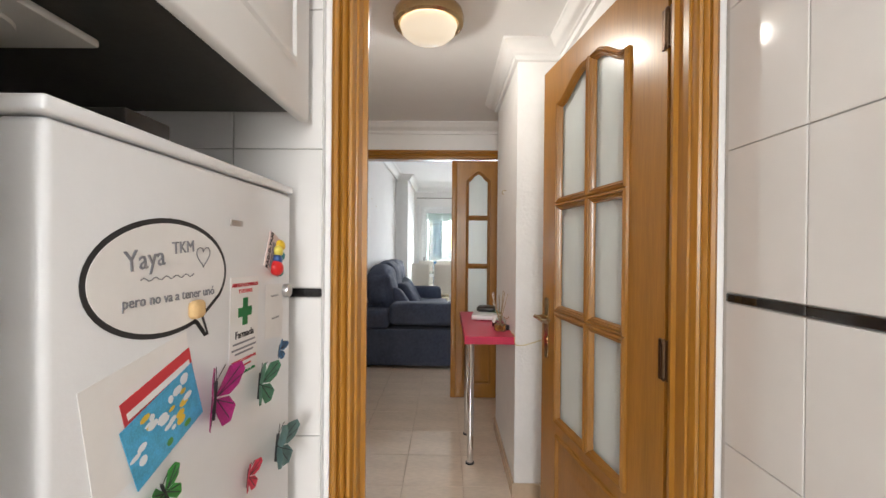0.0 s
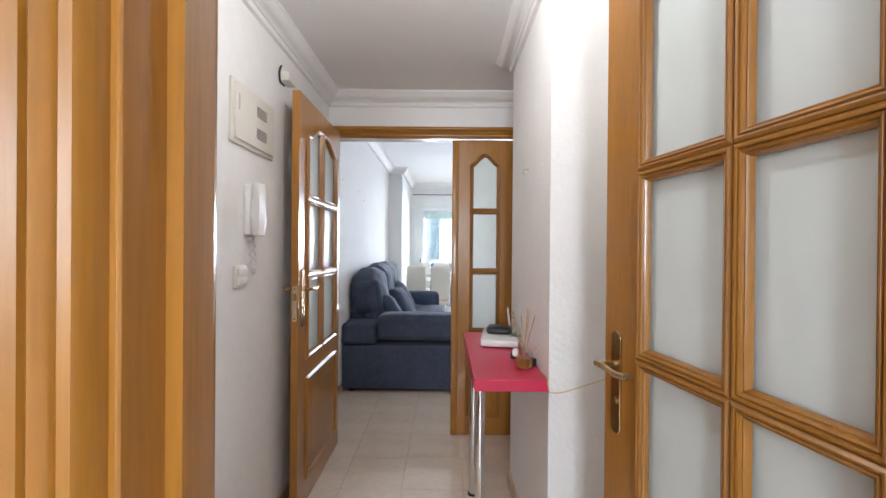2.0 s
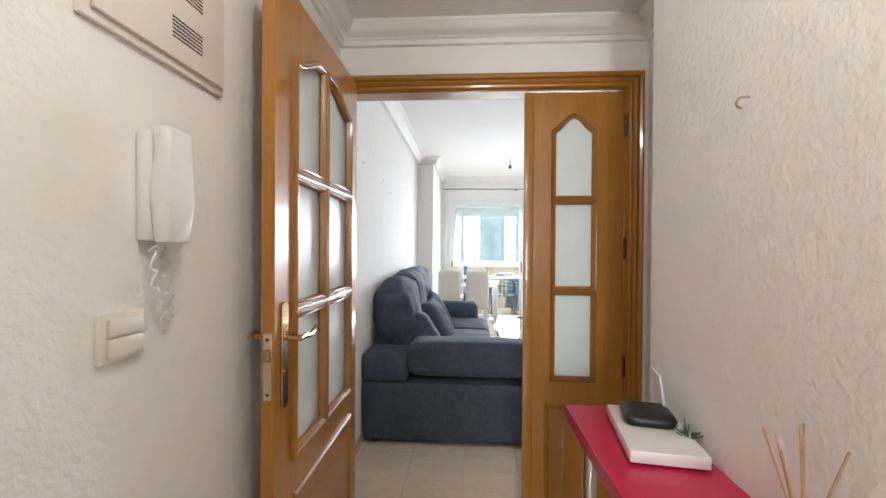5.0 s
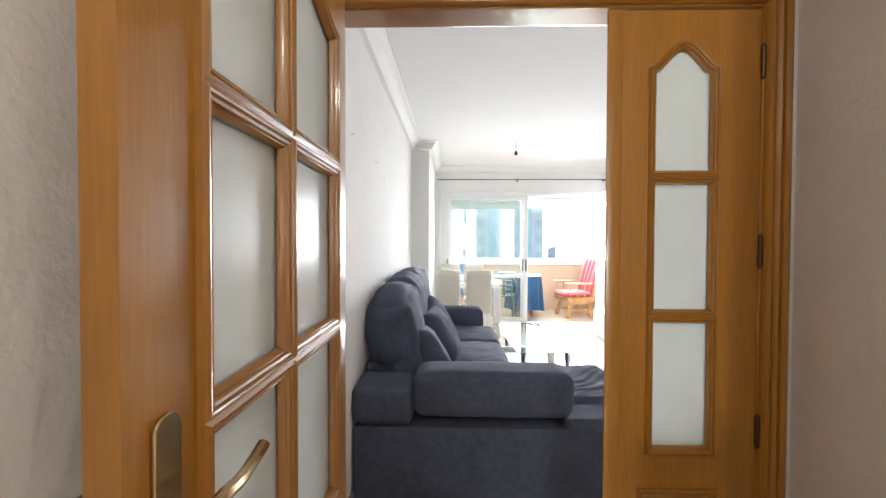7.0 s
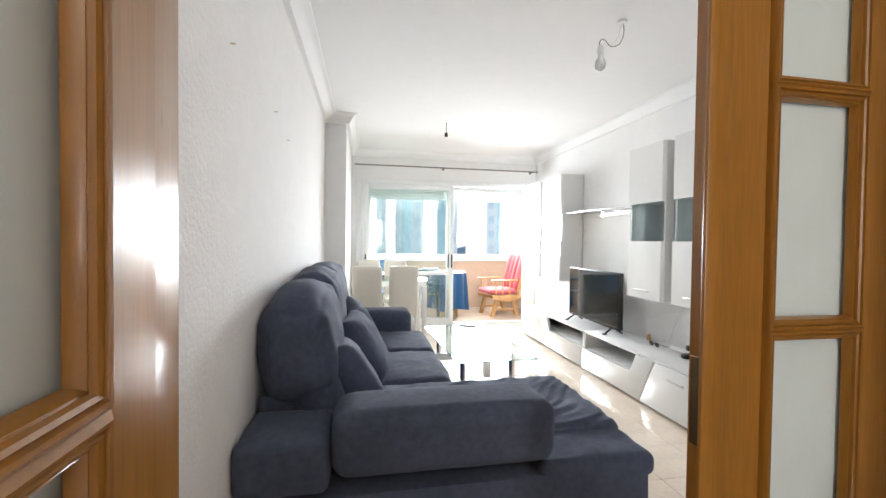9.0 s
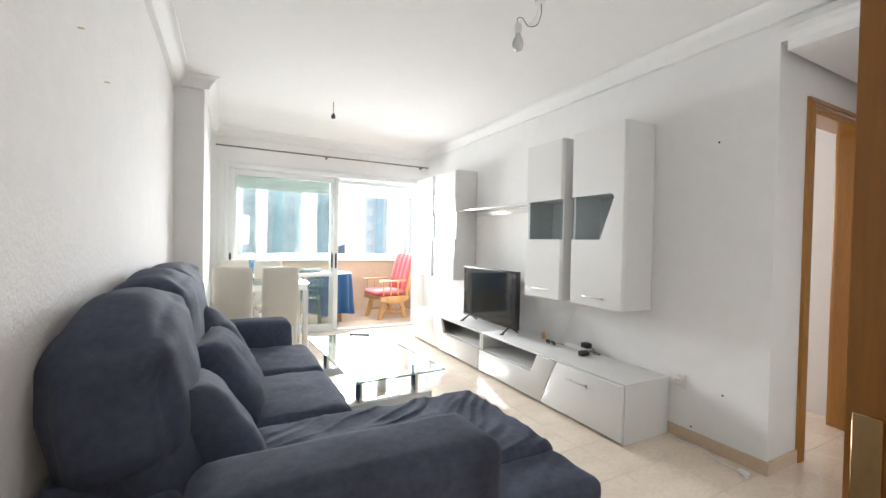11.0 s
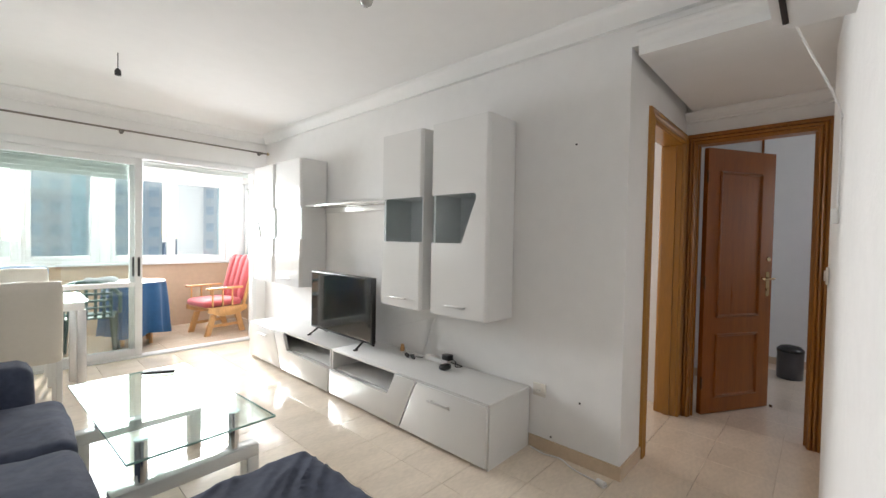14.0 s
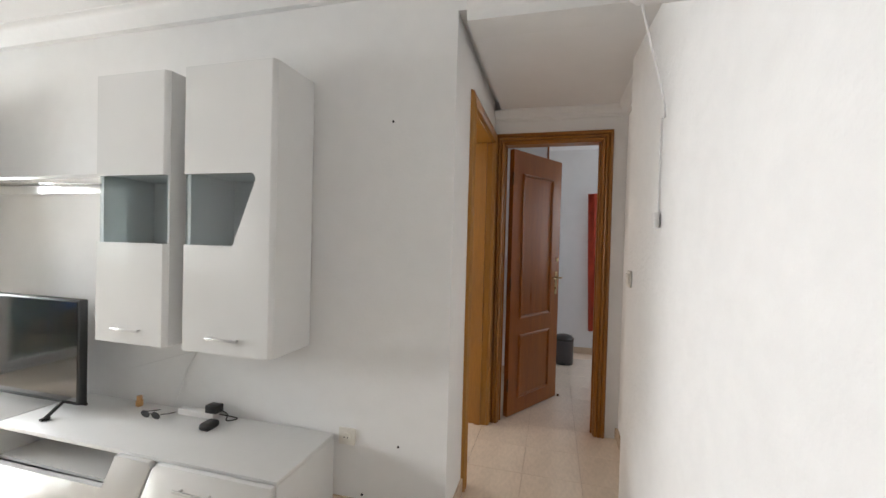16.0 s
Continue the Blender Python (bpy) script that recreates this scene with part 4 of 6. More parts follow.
wall_unit(5.10, 5.575, True, "white gloss wall cabinet with a slanted smoked window")
wall_unit(5.68, 6.11, False, "white gloss wall cabinet with a square smoked window")
wall_unit(7.40, 7.93, False, "white gloss wall cabinet with a square smoked window")
wall_unit(8.00, 8.48, True, "white gloss wall cabinet with a slanted smoked window", mirror=True)
r = thing("wall_shelf", (1.98, 6.75, 1.6), "thin white gloss wall shelf", "shelf", group="media wall")
part("board", box(1.86, LX1 - 0.002, 6.12, 7.40, 1.605, 1.625, bev=0.003), LACQUER, r)
part("rail", box(LX1 - 0.03, LX1, 6.13, 7.39, 1.555, 1.604), LACQUER, r)


def television():
    r = thing("television", (1.85, 6.75, 0.382), "black flat television standing on the media unit", "television")
    m = pose(1.85, 6.75, 0.382)
    w, z0, z1 = 0.48, 0.055, 0.60

    def P(nm, bm, mt, par=None):
        bmesh.ops.transform(bm, matrix=m, verts=bm.verts)
        return part(nm, bm, mt, par or r)
    back = P("casing", box(-0.012, 0.03, -w, w, z0, z1, bev=0.006), BLACK_PLASTIC)
    P("rear_housing", box(0.028, 0.07, -w + 0.14, w - 0.14, z0 + 0.04, z1 - 0.22, bev=0.012), BLACK_PLASTIC)
    P("screen", box(-0.0145, -0.011, -w + 0.012, w - 0.012, z0 + 0.02, z1 - 0.012), SCREEN)
    for s in (-1, 1):
        bm = tube([(0.0, s * 0.36, z0 + 0.01), (-0.09, s * 0.37, 0.008)], 0.009)
        bm = tube([(0.01, s * 0.36, z0 + 0.01), (0.10, s * 0.37, 0.008)], 0.009, bm=bm)
        bm = box(-0.11, -0.07, s * 0.37 - 0.011, s * 0.37 + 0.011, 0, 0.012, bev=0.003, bm=bm)
        P("foot", bm, BLACK_PLASTIC)


television()


def coffee_table():
    r = thing("coffee_table", (0, 0, 0), "low clear glass coffee table with white base and steel posts", "coffee table")
    w, l = 0.29, 0.60
    part("glass_top", box(-w, w, -l, l, 0.442, 0.45), TABLE_GLASS, r, "clear glass top", smooth=False)
    bm = None
    for b in ((-w - 0.0006, -w + 0.0006, -l, l), (w - 0.0006, w + 0.0006, -l, l), (-w, w, -l - 0.0006, -l + 0.0006), (-w, w, l - 0.0006, l + 0.0006)):
        bm = box(*b, 0.4415, 0.4505, bm=bm)
    part("glass_edge", bm, GLASS_EDGE, r)
    for y0 in (-0.42, 0.34):
        part("base_beam", box(-0.30, 0.30, y0, y0 + 0.08, 0.19, 0.25, bev=0.004), LACQUER, r)
        for x in (-0.30, 0.24):
            part("base_leg", box(x, x + 0.06, y0, y0 + 0.08, 0, 0.19, bev=0.004), LACQUER, r)
        for x in (-0.19, 0.19):
            part("post", cyl((x, y0 + 0.04, 0.25), (x, y0 + 0.04, 0.436), 0.024, n=20), CHROME, r)
            part("glass_cap", cyl((x, y0 + 0.04, 0.436), (x, y0 + 0.04, 0.4415), 0.028, n=20), ALU, r)
    r.matrix_basis = pose(0.365, 6.09, 0, 0, 0, 3)
    return r


coffee_table()


def dining_chair():
    r = thing("dining_chair", (0, 0, 0), "cream leatherette dining chair with a high back", "chair", "chairs round the table")
    part("seat", soft(-0.165, 0.165, -0.20, 0.20, 0.41, 0.49, bev=0.03, puff=0.006, cuts=4, wrinkle=0.002), CREAM_LEATHER, r)
    bm = soft(-0.16, 0.16, -0.022, 0.022, 0.0, 0.56, bev=0.02, puff=0.004, cuts=4, wrinkle=0.002)
    bmesh.ops.transform(bm, matrix=pose(0, -0.20, 0.42, 5, 0, 0), verts=bm.verts)
    part("backrest", bm, CREAM_LEATHER, r)
    for x in (-0.145, 0.145):
        for y in (-0.19, 0.175):
            part("leg", box(x - 0.016, x + 0.016, y - 0.016, y + 0.016, 0, 0.42, bev=0.003), MELAMINE, r)
    return r


c = dining_chair()
c.matrix_basis = pose(-0.085, 7.62, 0)
copy_thing(c, pose(-0.48, 7.62, 0, 0, 0, -2))
copy_thing(c, pose(-0.08, 8.52, 0, 0, 0, 180))
copy_thing(c, pose(-0.47, 8.52, 0, 0, 0, 178))
r = thing("dining_table", (-0.27, 8.1, 0), "glass-topped dining table with grey metal legs", "table")
part("tabletop", box(-0.66, 0.255, 7.82, 8.45, 0.765, 0.777), TABLE_GLASS, r, smooth=False)
part("apron", box(-0.64, 0.235, 7.84, 7.87, 0.70, 0.764), MELAMINE, r)
part("apron", box(-0.64, 0.235, 8.40, 8.43, 0.70, 0.764), MELAMINE, r)
part("apron", box(0.205, 0.235, 7.87, 8.40, 0.70, 0.764), MELAMINE, r)
for x in (-0.645, 0.19):
    for y in (7.835, 8.385):
        part("leg", box(x, x + 0.055, y, y + 0.055, 0, 0.70, bev=0.003), ALU, r)

# ---- kitchen: fridge and cabinet blocks ----
r = thing("fridge", (-0.66, 0.5, 0), "white enamel fridge covered with magnets and notes", "fridge")
part("cabinet", box(-0.93, -0.395, 0.275, 0.785, 0.03, 1.396, bev=0.008), FRIDGE, r)
part("door", box(-0.39, -0.342, 0.262, 0.79, 0.05, 1.395, bev=0.008, seg=4), FRIDGE, r)
part("top_cap", box(-0.935, -0.338, 0.258, 0.793, 1.397, 1.412, bev=0.004, seg=3), FRIDGE, r)
for x in (-0.88, -0.45):
    for y in (0.32, 0.74):
        part("foot", cyl((x, y, 0), (x, y, 0.032), 0.02), BLACK_PLASTIC, r)


# ---- terrace door and glazing ----
def slider():
    r = thing("sliding_door", (0.7, FY0 + 0.06, 0), "white aluminium sliding terrace door, slid half open", "sliding door", kind="structure")
    y0, y1 = FY0 - 0.015, FY0 + 0.10
    part("frame_post", box(-0.58, -0.53, y0, y1, 0, 2.16, bev=0.003), PVC, r)
    part("frame_post", box(1.93, 1.98, y0, y1, 0, 2.16, bev=0.003), PVC, r)
    part("frame_head", box(-0.53, 1.93, y0, y1, 2.09, 2.16, bev=0.003), PVC, r)
    part("track", box(-0.53, 1.93, y0, y1, 0.0, 0.022, bev=0.003), PVC, r)
    for k, (ya, yb, xa, xb) in enumerate(((FY0 + 0.0, FY0 + 0.032, -0.53, 0.80), (FY0 + 0.045, FY0 + 0.077, -0.50, 0.76))):
        leaf = part("sash_stile", box(xa, xa + 0.065, ya, yb, 0.024, 2.088, bev=0.004), PVC, r)
        part("sash_stile", box(xb - 0.065, xb, ya, yb, 0.024, 2.088, bev=0.004), PVC, r)
        part("sash_rail", box(xa + 0.065, xb - 0.065, ya, yb, 0.024, 0.10, bev=0.004), PVC, r)
        part("sash_rail", box(xa + 0.065, xb - 0.065, ya, yb, 2.02, 2.088, bev=0.004), PVC, r)
        if k == 0:
            part("sash_rail", box(xa + 0.065, xb - 0.065, ya, yb, 0.752, 0.80, bev=0.004), PVC, r)
        g = part("pane", box(xa + 0.06, xb - 0.06, ya + 0.012, ya + 0.018, 0.09, 2.03), CLEAR, r, smooth=False)
        g.visible_shadow = False
        part("pull_handle", box(xb - 0.042, xb - 0.020, ya - 0.006, ya + 0.002, 0.86, 1.06, bev=0.002), BLACK_PLASTIC, leaf)
        if k == 0:
            part("pull_handle", box(xa + 0.01, xa + 0.032, ya - 0.006, ya + 0.002, 0.86, 1.06, bev=0.002), BLACK_PLASTIC, leaf)
    # partly lowered roller shutter
    for i in range(5):
        part("slat", box(-0.50, 0.72, FY0 + 0.105, FY0 + 0.116, 1.87 + i * 0.045, 1.912 + i * 0.045, bev=0.003, seg=1), SHUTTER, r)
    for i in range(2):
        part("slat", box(0.80, 1.92, FY0 + 0.105, FY0 + 0.116, 2.03 + i * 0.045, 2.072 + i * 0.045, bev=0.003, seg=1), SHUTTER, r)


slider()


def window_unit(name, u0, u1, z0, z1, m, split, label):
    """A white window of two sashes side by side in its own frame (x along, y out)."""
    r = thing(name, label=label, category="window", kind="structure")
    part("window_frame", box(u0, u0 + 0.035, -0.035, 0.035, z0, z1, bev=0.003), PVC, r)
    part("window_frame", box(u1 - 0.035, u1, -0.035, 0.035, z0, z1, bev=0.003), PVC, r)
    part("window_frame", box(u0 + 0.035, u1 - 0.035, -0.035, 0.035, z0, z0 + 0.04, bev=0.003), PVC, r)
    part("window_frame", box(u0 + 0.035, u1 - 0.035, -0.035, 0.035, z1 - 0.04, z1, bev=0.003), PVC, r)
    edges = [u0 + 0.035] + split + [u1 - 0.035]
    for a, b in zip(edges, edges[1:]):
        s = part("sash", box(a, a + 0.05, -0.045, 0.005, z0 + 0.04, z1 - 0.04, bev=0.004), PVC, r)
        part("sash_stile", box(b - 0.05, b, -0.045, 0.005, z0 + 0.04, z1 - 0.04, bev=0.004), PVC, s)
        part("sash_rail", box(a + 0.05, b - 0.05, -0.045, 0.005, z0 + 0.04, z0 + 0.095, bev=0.004), PVC, s)
        part("sash_rail", box(a + 0.05, b - 0.05, -0.045, 0.005, z1 - 0.095, z1 - 0.04, bev=0.004), PVC, s)
        g = part("pane", box(a + 0.045, b - 0.045, -0.022, -0.016, z0 + 0.09, z1 - 0.09), CLEAR, s, smooth=False)
        g.visible_shadow = False
        part("window_handle", box(b - 0.035, b - 0.02, -0.066, -0.052, 1.40, 1.53, bev=0.004), PVC, s)
    r.matrix_basis = m
    return r


SILL, WTOP = 0.915, 2.12
bm = box(TX0 - 0.12, TX1 + 0.12, BY, BY + 0.13, 0, SILL - 0.03)
bm = box(TX1, TX1 + 0.12, FY1, BY, 0, SILL - 0.03, bm=bm)
solo("parapet", bm, PEACH, "peach rendered terrace parapet", "parapet", "structure", smooth=False)
bm = box(TX0 - 0.12, TX0, FY1, BY, 0, 2.42)
bm = box(TX0 - 0.12, TX1 + 0.12, BY, BY + 0.13, WTOP, 2.42, bm=bm)
bm = box(TX1, TX1 + 0.12, FY1, BY, WTOP, 2.42, bm=bm)
bm = box(TX1, TX1 + 0.12, FY1, 9.25, SILL - 0.03, WTOP, bm=bm)
solo("wall_terrace", bm, PLASTER_SMOOTH, "white rendered terrace walls above the glazing", "wall", "structure", smooth=False)
bm = box(TX0, TX1 + 0.13, BY - 0.05, BY + 0.16, SILL - 0.03, SILL, bev=0.004)
bm = box(TX1 - 0.05, TX1 + 0.15, FY1, BY - 0.05, SILL - 0.03, SILL, bev=0.004, bm=bm)
solo("window_sill", bm, PVC, "white terrace window sill", "sill", "structure")
window_unit("window_1", TX0, -0.06, SILL, WTOP, pose(0, BY + 0.05, 0), [-0.42], "white two-sash terrace window")
window_unit("window_2", -0.06, 0.64, SILL, WTOP, pose(0, BY + 0.05, 0), [], "white single-sash terrace window")
window_unit("window_3", 0.72, 2.15, SILL, WTOP, pose(0, BY + 0.05, 0), [1.433], "white two-sash terrace window")
window_unit("window_4", 9.25, BY - 0.06, SILL, WTOP, pose(TX1 + 0.05, 0, 0, 0, 0, 90) @ Matrix.Diagonal((1, -1, 1, 1)), [], "white side window of the terrace")
solo("corner_post", box(2.15, TX1 + 0.1, BY - 0.02, BY + 0.12, SILL, WTOP, bev=0.004), PVC, "white glazing corner post", "post", "structure")
solo("window_post", box(0.64, 0.72, BY + 0.0, BY + 0.1, SILL, WTOP, bev=0.004), PVC, "white glazing post", "post", "structure")

# curtain rod along the terrace wall
ROD = mat("dark_nickel", (0.22, 0.20, 0.18), 0.35, metal=1.0, var=0.1, scale=12)
r = thing("curtain_rod", (0.7, 8.74, 2.33), "thin metal curtain rod on small brackets", "curtain rod")
part("rod", cyl((-0.67, 8.74, 2.335), (2.06, 8.74, 2.335), 0.009), ROD, r)
for x in (0.62, 2.0):
    bm = box(x - 0.012, x + 0.012, 8.735, FY0, 2.325, 2.345, bev=0.002)
    bm = cyl((x, FY0 - 0.004, 2.335), (x, FY0, 2.335), 0.02, bm=bm)
    part("bracket", bm, ROD, r)
part("finial", lathe([(0.004, -0.02), (0.015, -0.01), (0.018, 0.0), (0.012, 0.014), (0.002, 0.02)], (2.07, 8.74, 2.335)), STEEL, r)
solo("roller_strap_box", box(-0.66, -0.62, FY0 - 0.012, FY0, 0.2, 2.2, bev=0.004), PVC, "white roller shutter strap channel on the wall", "shutter strap", loc=(-0.64, FY0, 0.2))


# ---- terrace furniture ----
def rocking_chair():
    r = thing("armchair", (0, 0, 0), "pine armchair with ribbed red seat and back cushions", "armchair")
    m = pose(0, 0, 0)
    for s in (-1, 1):
        y = s * 0.27
        part("arm", box(-0.27, 0.20, y - 0.028, y + 0.028, 0.60, 0.625, bev=0.008), PINE, r)
        for x in (-0.20, -0.07, 0.06):
            part("spindle", cyl((x, y, 0.36), (x, y, 0.60), 0.011), PINE, r)
        part("side_rail", prism([(-0.26, 0.31), (-0.10, 0.25), (0.12, 0.25), (0.26, 0.31), (0.26, 0.37), (-0.26, 0.37)], "y", y - 0.014, y + 0.014, bev=0.004), PINE, r)
        part("leg", prism([(-0.19, 0.27), (-0.12, 0.27), (-0.20, 0.0), (-0.27, 0.0)], "y", y - 0.06 * s - 0.02, y - 0.06 * s + 0.02, bev=0.004), PINE, r)
        part("leg", prism([(0.12, 0.27), (0.19, 0.27), (0.27, 0.0), (0.20, 0.0)], "y", y - 0.06 * s - 0.02, y - 0.06 * s + 0.02, bev=0.004), PINE, r)
        part("floor_rail", box(-0.24, 0.24, y - 0.06 * s - 0.012, y - 0.06 * s + 0.012, 0.10, 0.135, bev=0.004), PINE, r)
        part("back_post", prism([(0.19, 0.36), (0.23, 0.36), (0.40, 1.0), (0.36, 1.0)], "y", y - 0.015, y + 0.015, bev=0.004), PINE, r)
    part("crest_rail", box(0.35, 0.38, -0.25, 0.25, 0.92, 0.99, bev=0.006), PINE, r)
    part("seat_slat", box(-0.24, 0.22, -0.25, 0.25, 0.34, 0.365, bev=0.004), PINE, r)
    part("seat_cushion", soft(-0.28, 0.21, -0.25, 0.25, 0.365, 0.46, bev=0.04, puff=0.015, cuts=5), RED_CLOTH, r)
    for i in range(4):
        y = -0.19 + i * 0.127
        bm = soft(-0.045, 0.045, y - 0.062, y + 0.062, 0.0, 0.62, bev=0.04, puff=0.01, cuts=4)
        bmesh.ops.transform(bm, matrix=pose(0.215, 0, 0.42, 0, 14.5, 0), verts=bm.verts)
        part("back_cushion_rib", bm, RED_CLOTH, r)
    r.matrix_basis = pose(1.78, 9.62, 0, 0, 0, 10)


rocking_chair()

# round table under a blue cloth
bm, n = bmesh.new(), 72
rings = []
for rr, z, amp in ((0.0, 0.735, 0), (0.28, 0.735, 0), (0.295, 0.728, 0.004), (0.30, 0.70, 0.010), (0.31, 0.5, 0.024), (0.32, 0.25, 0.032), (0.33, 0.13, 0.038)):
    rings.append([bm.verts.new((0.88 + (rr + amp * math.sin(11 * a + 0.6 * math.sin(3 * a))) * math.cos(a), 9.62 + (rr + amp * math.sin(11 * a + 0.6 * math.sin(3 * a))) * math.sin(a),
                                z + (0.02 * math.sin(4 * a) if z < 0.2 else 0))) for a in [2 * math.pi * i / n for i in range(n)]])
for a, b in zip(rings[1:], rings[2:]):
    for i in range(n):
        bm.faces.new((a[i], a[(i + 1) % n], b[(i + 1) % n], b[i]))
bm.faces.new(rings[1])
bmesh.ops.delete(bm, geom=rings[0], context="VERTS")
solo("tablecloth", bm, BLUE_CLOTH, "dark blue tablecloth draped over the round terrace table", "tablecloth", loc=(0.88, 9.62, 0.73))
r = thing("round_table", (0.88, 9.62, 0), "round terrace table under a blue cloth", "table")
part("tabletop", cyl((0.88, 9.62, 0.71), (0.88, 9.62, 0.732), 0.275, n=40), PINE, r)
for k in range(4):
    a = k * math.pi / 2 + 0.7
    part("leg", cyl((0.88 + 0.19 * math.cos(a), 9.62 + 0.19 * math.sin(a), 0), (0.88 + 0.17 * math.cos(a), 9.62 + 0.17 * math.sin(a), 0.71), 0.02), PINE, r)
solo("table_glass", cyl((0.88, 9.62, 0.737), (0.88, 9.62, 0.743), 0.295, n=48), PVC, "white round top plate lying on the cloth", "table top", loc=(0.88, 9.62, 0.737))


def plastic_chair(mt, label, m):
    """A moulded garden chair with a pierced back."""
    r = thing("garden_chair", (0, 0, 0), label, "chair", group="terrace chairs")
    part("seat", soft(-0.22, 0.22, -0.2, 0.22, 0.41, 0.435, bev=0.012, puff=-0.006, cuts=3, wrinkle=0), mt, r)
    bm = None
    for i in range(7):
        a = -0.9 + i * 0.3
        x, y = 0.24 * math.sin(a), -0.24 * math.cos(a)
        bm = box(x - 0.014, x + 0.014, y - 0.008, y + 0.008, 0.42, 0.80 - 0.05 * abs(a), bev=0.003, seg=1, bm=bm)
    for z in (0.47, 0.54, 0.61, 0.68, 0.75):
        bm = tube([(0.24 * math.sin(a), -0.24 * math.cos(a), z) for a in [-0.95 + k * 0.19 for k in range(11)]], 0.013, bm=bm)
    part("backrest", bm, mt, r)
    part("back_rim", tube(curve([(-0.25, 0.12, 0.64), (-0.245, -0.06, 0.66), (-0.21, -0.15, 0.72), (-0.12, -0.225, 0.79), (0, -0.245, 0.81), (0.12, -0.225, 0.79), (0.21, -0.15, 0.72),
                                 (0.245, -0.06, 0.66), (0.25, 0.12, 0.64)]), 0.02), mt, r)
    for x in (-0.2, 0.2):
        for y in (-0.2, 0.18):
            part("leg", cyl((x * 1.15, y * 1.15, 0), (x, y, 0.42), 0.018, 0.024), mt, r)
        part("arm_post", cyl((x * 1.25, 0.12, 0.42), (x * 1.25, 0.12, 0.64), 0.018), mt, r)
    r.matrix_basis = m
    return r


plastic_chair(GREEN_PLASTIC, "dark green pierced plastic garden chair", pose(0.42, 9.27, 0, 0, 0, -12))
BLUE_PLASTIC = mat("blue_plastic", (0.02, 0.09, 0.30), 0.4, var=0.06, scale=6)
plastic_chair(BLUE_PLASTIC, "blue plastic garden chair draped with a blue cloth", pose(-0.10, 9.62, 0, 0, 0, -5))
solo("blue_cloth", soft(-0.31, 0.11, 9.33, 9.42, 0.62, 0.955, bev=0.03, puff=0.01, wrinkle=0.012, cuts=6), BLUE_CLOTH, "folded blue cloth hanging over the back of the garden chair", "cloth", loc=(-0.10, 9.37, 0.62))
solo("grey_cloth", soft(0.36, 0.62, 9.02, 9.10, 0.79, 0.84, bev=0.02, puff=0.01, wrinkle=0.02, freq=16), mat("grey_cloth", (0.45, 0.46, 0.48), 0.9, var=0.1, scale=12),
     "folded grey cloth on the back of the garden chair", "cloth", loc=(0.49, 9.06, 0.8))
r = thing("narrow_shelf", (-0.62, 10.15, 0), "tall narrow wooden shelf unit on the terrace", "shelf")
part("side_panel", box(-0.74, -0.72, 9.95, 10.33, 0, 1.95), OAK_Z, r)
part("side_panel", box(-0.50, -0.48, 9.95, 10.33, 0, 1.95), OAK_Z, r)
for z in (0.05, 0.45, 0.85, 1.25, 1.60, 1.93):
    part("shelf_board", box(-0.72, -0.50, 9.96, 10.32, z, z + 0.02), OAK_X, r)
solo("wall_telephone_box", box(2.32, 2.398, 9.80, 9.92, 0.80, 0.93, bev=0.012), WHITE_PLASTIC, "white plastic box on the terrace parapet", "wall box", loc=(2.36, 9.86, 0.80))

# ---- outside: towers, ground ----
# ground is made pale so that it throws sunlight up at the towers
GROUND = mat("light_bouncing_ground", (0.72, 0.70, 0.65), 0.9, var=0.3, scale=0.02)
# tower wall and glass colours are lightened to imitate washed-out daylight glare
TOWER = mat("pale_tower_render", (0.92, 0.91, 0.90), 0.8, var=0.05, scale=0.05)
TBAY_GLARE = mat("glare_paled_teal_glass", (0.62, 0.82, 0.86), 0.5, var=0.2, scale=0.1)
TWINDOW_GLARE = mat("glare_paled_window_glass", (0.72, 0.78, 0.82), 0.5, var=0.2, scale=0.3)
# the hill's blue-grey has the distance haze mixed into its colour
HILL = mat("hazy_wooded_hill", (0.15, 0.21, 0.27), 0.95, var=0.3, scale=0.02)
solo("ground", box(-2500, 2500, 14, 4000, -31, -30), GROUND, "ground far below, paled to bounce sunlight onto the towers", "ground", "structure", smooth=False)


def tower(x, y, w, d, h, floors, cols, bands, label):
    r = thing("apartment_tower", (x, y, -30), label, "building", group="towers outside")
    part("wall", box(x - w / 2, x + w / 2, y, y + d, -30, h), TOWER, r, smooth=False)
    part("roof", box(x - w / 2 + 1, x + w / 2 - 1, y + 1, y + d - 1, h, h + 2), TOWER, r, smooth=False)
    step, cell = 3.0, w / cols
    me = mesh("window", box(-cell * 0.3, cell * 0.3, -0.1, 0.06, -0.75, 0.75), TWINDOW_GLARE, smooth=False)
    for f in range(floors):
        for c in range(cols):
            z = h - 2.4 - f * step
            if c in bands or z < -12:
                continue
            ob = new("window", me)
            ob.parent = r
            ob.location = (-w / 2 + (c + 0.5) * cell, 0, z + 30)
    for c in bands:
        cx = x - w / 2 + (c + 0.5) * cell
        part("glazed_bay", box(cx - cell * 0.35, cx + cell * 0.35, y - 0.3, y + 0.05, -12, h - 1), TBAY_GLARE, r, smooth=False)


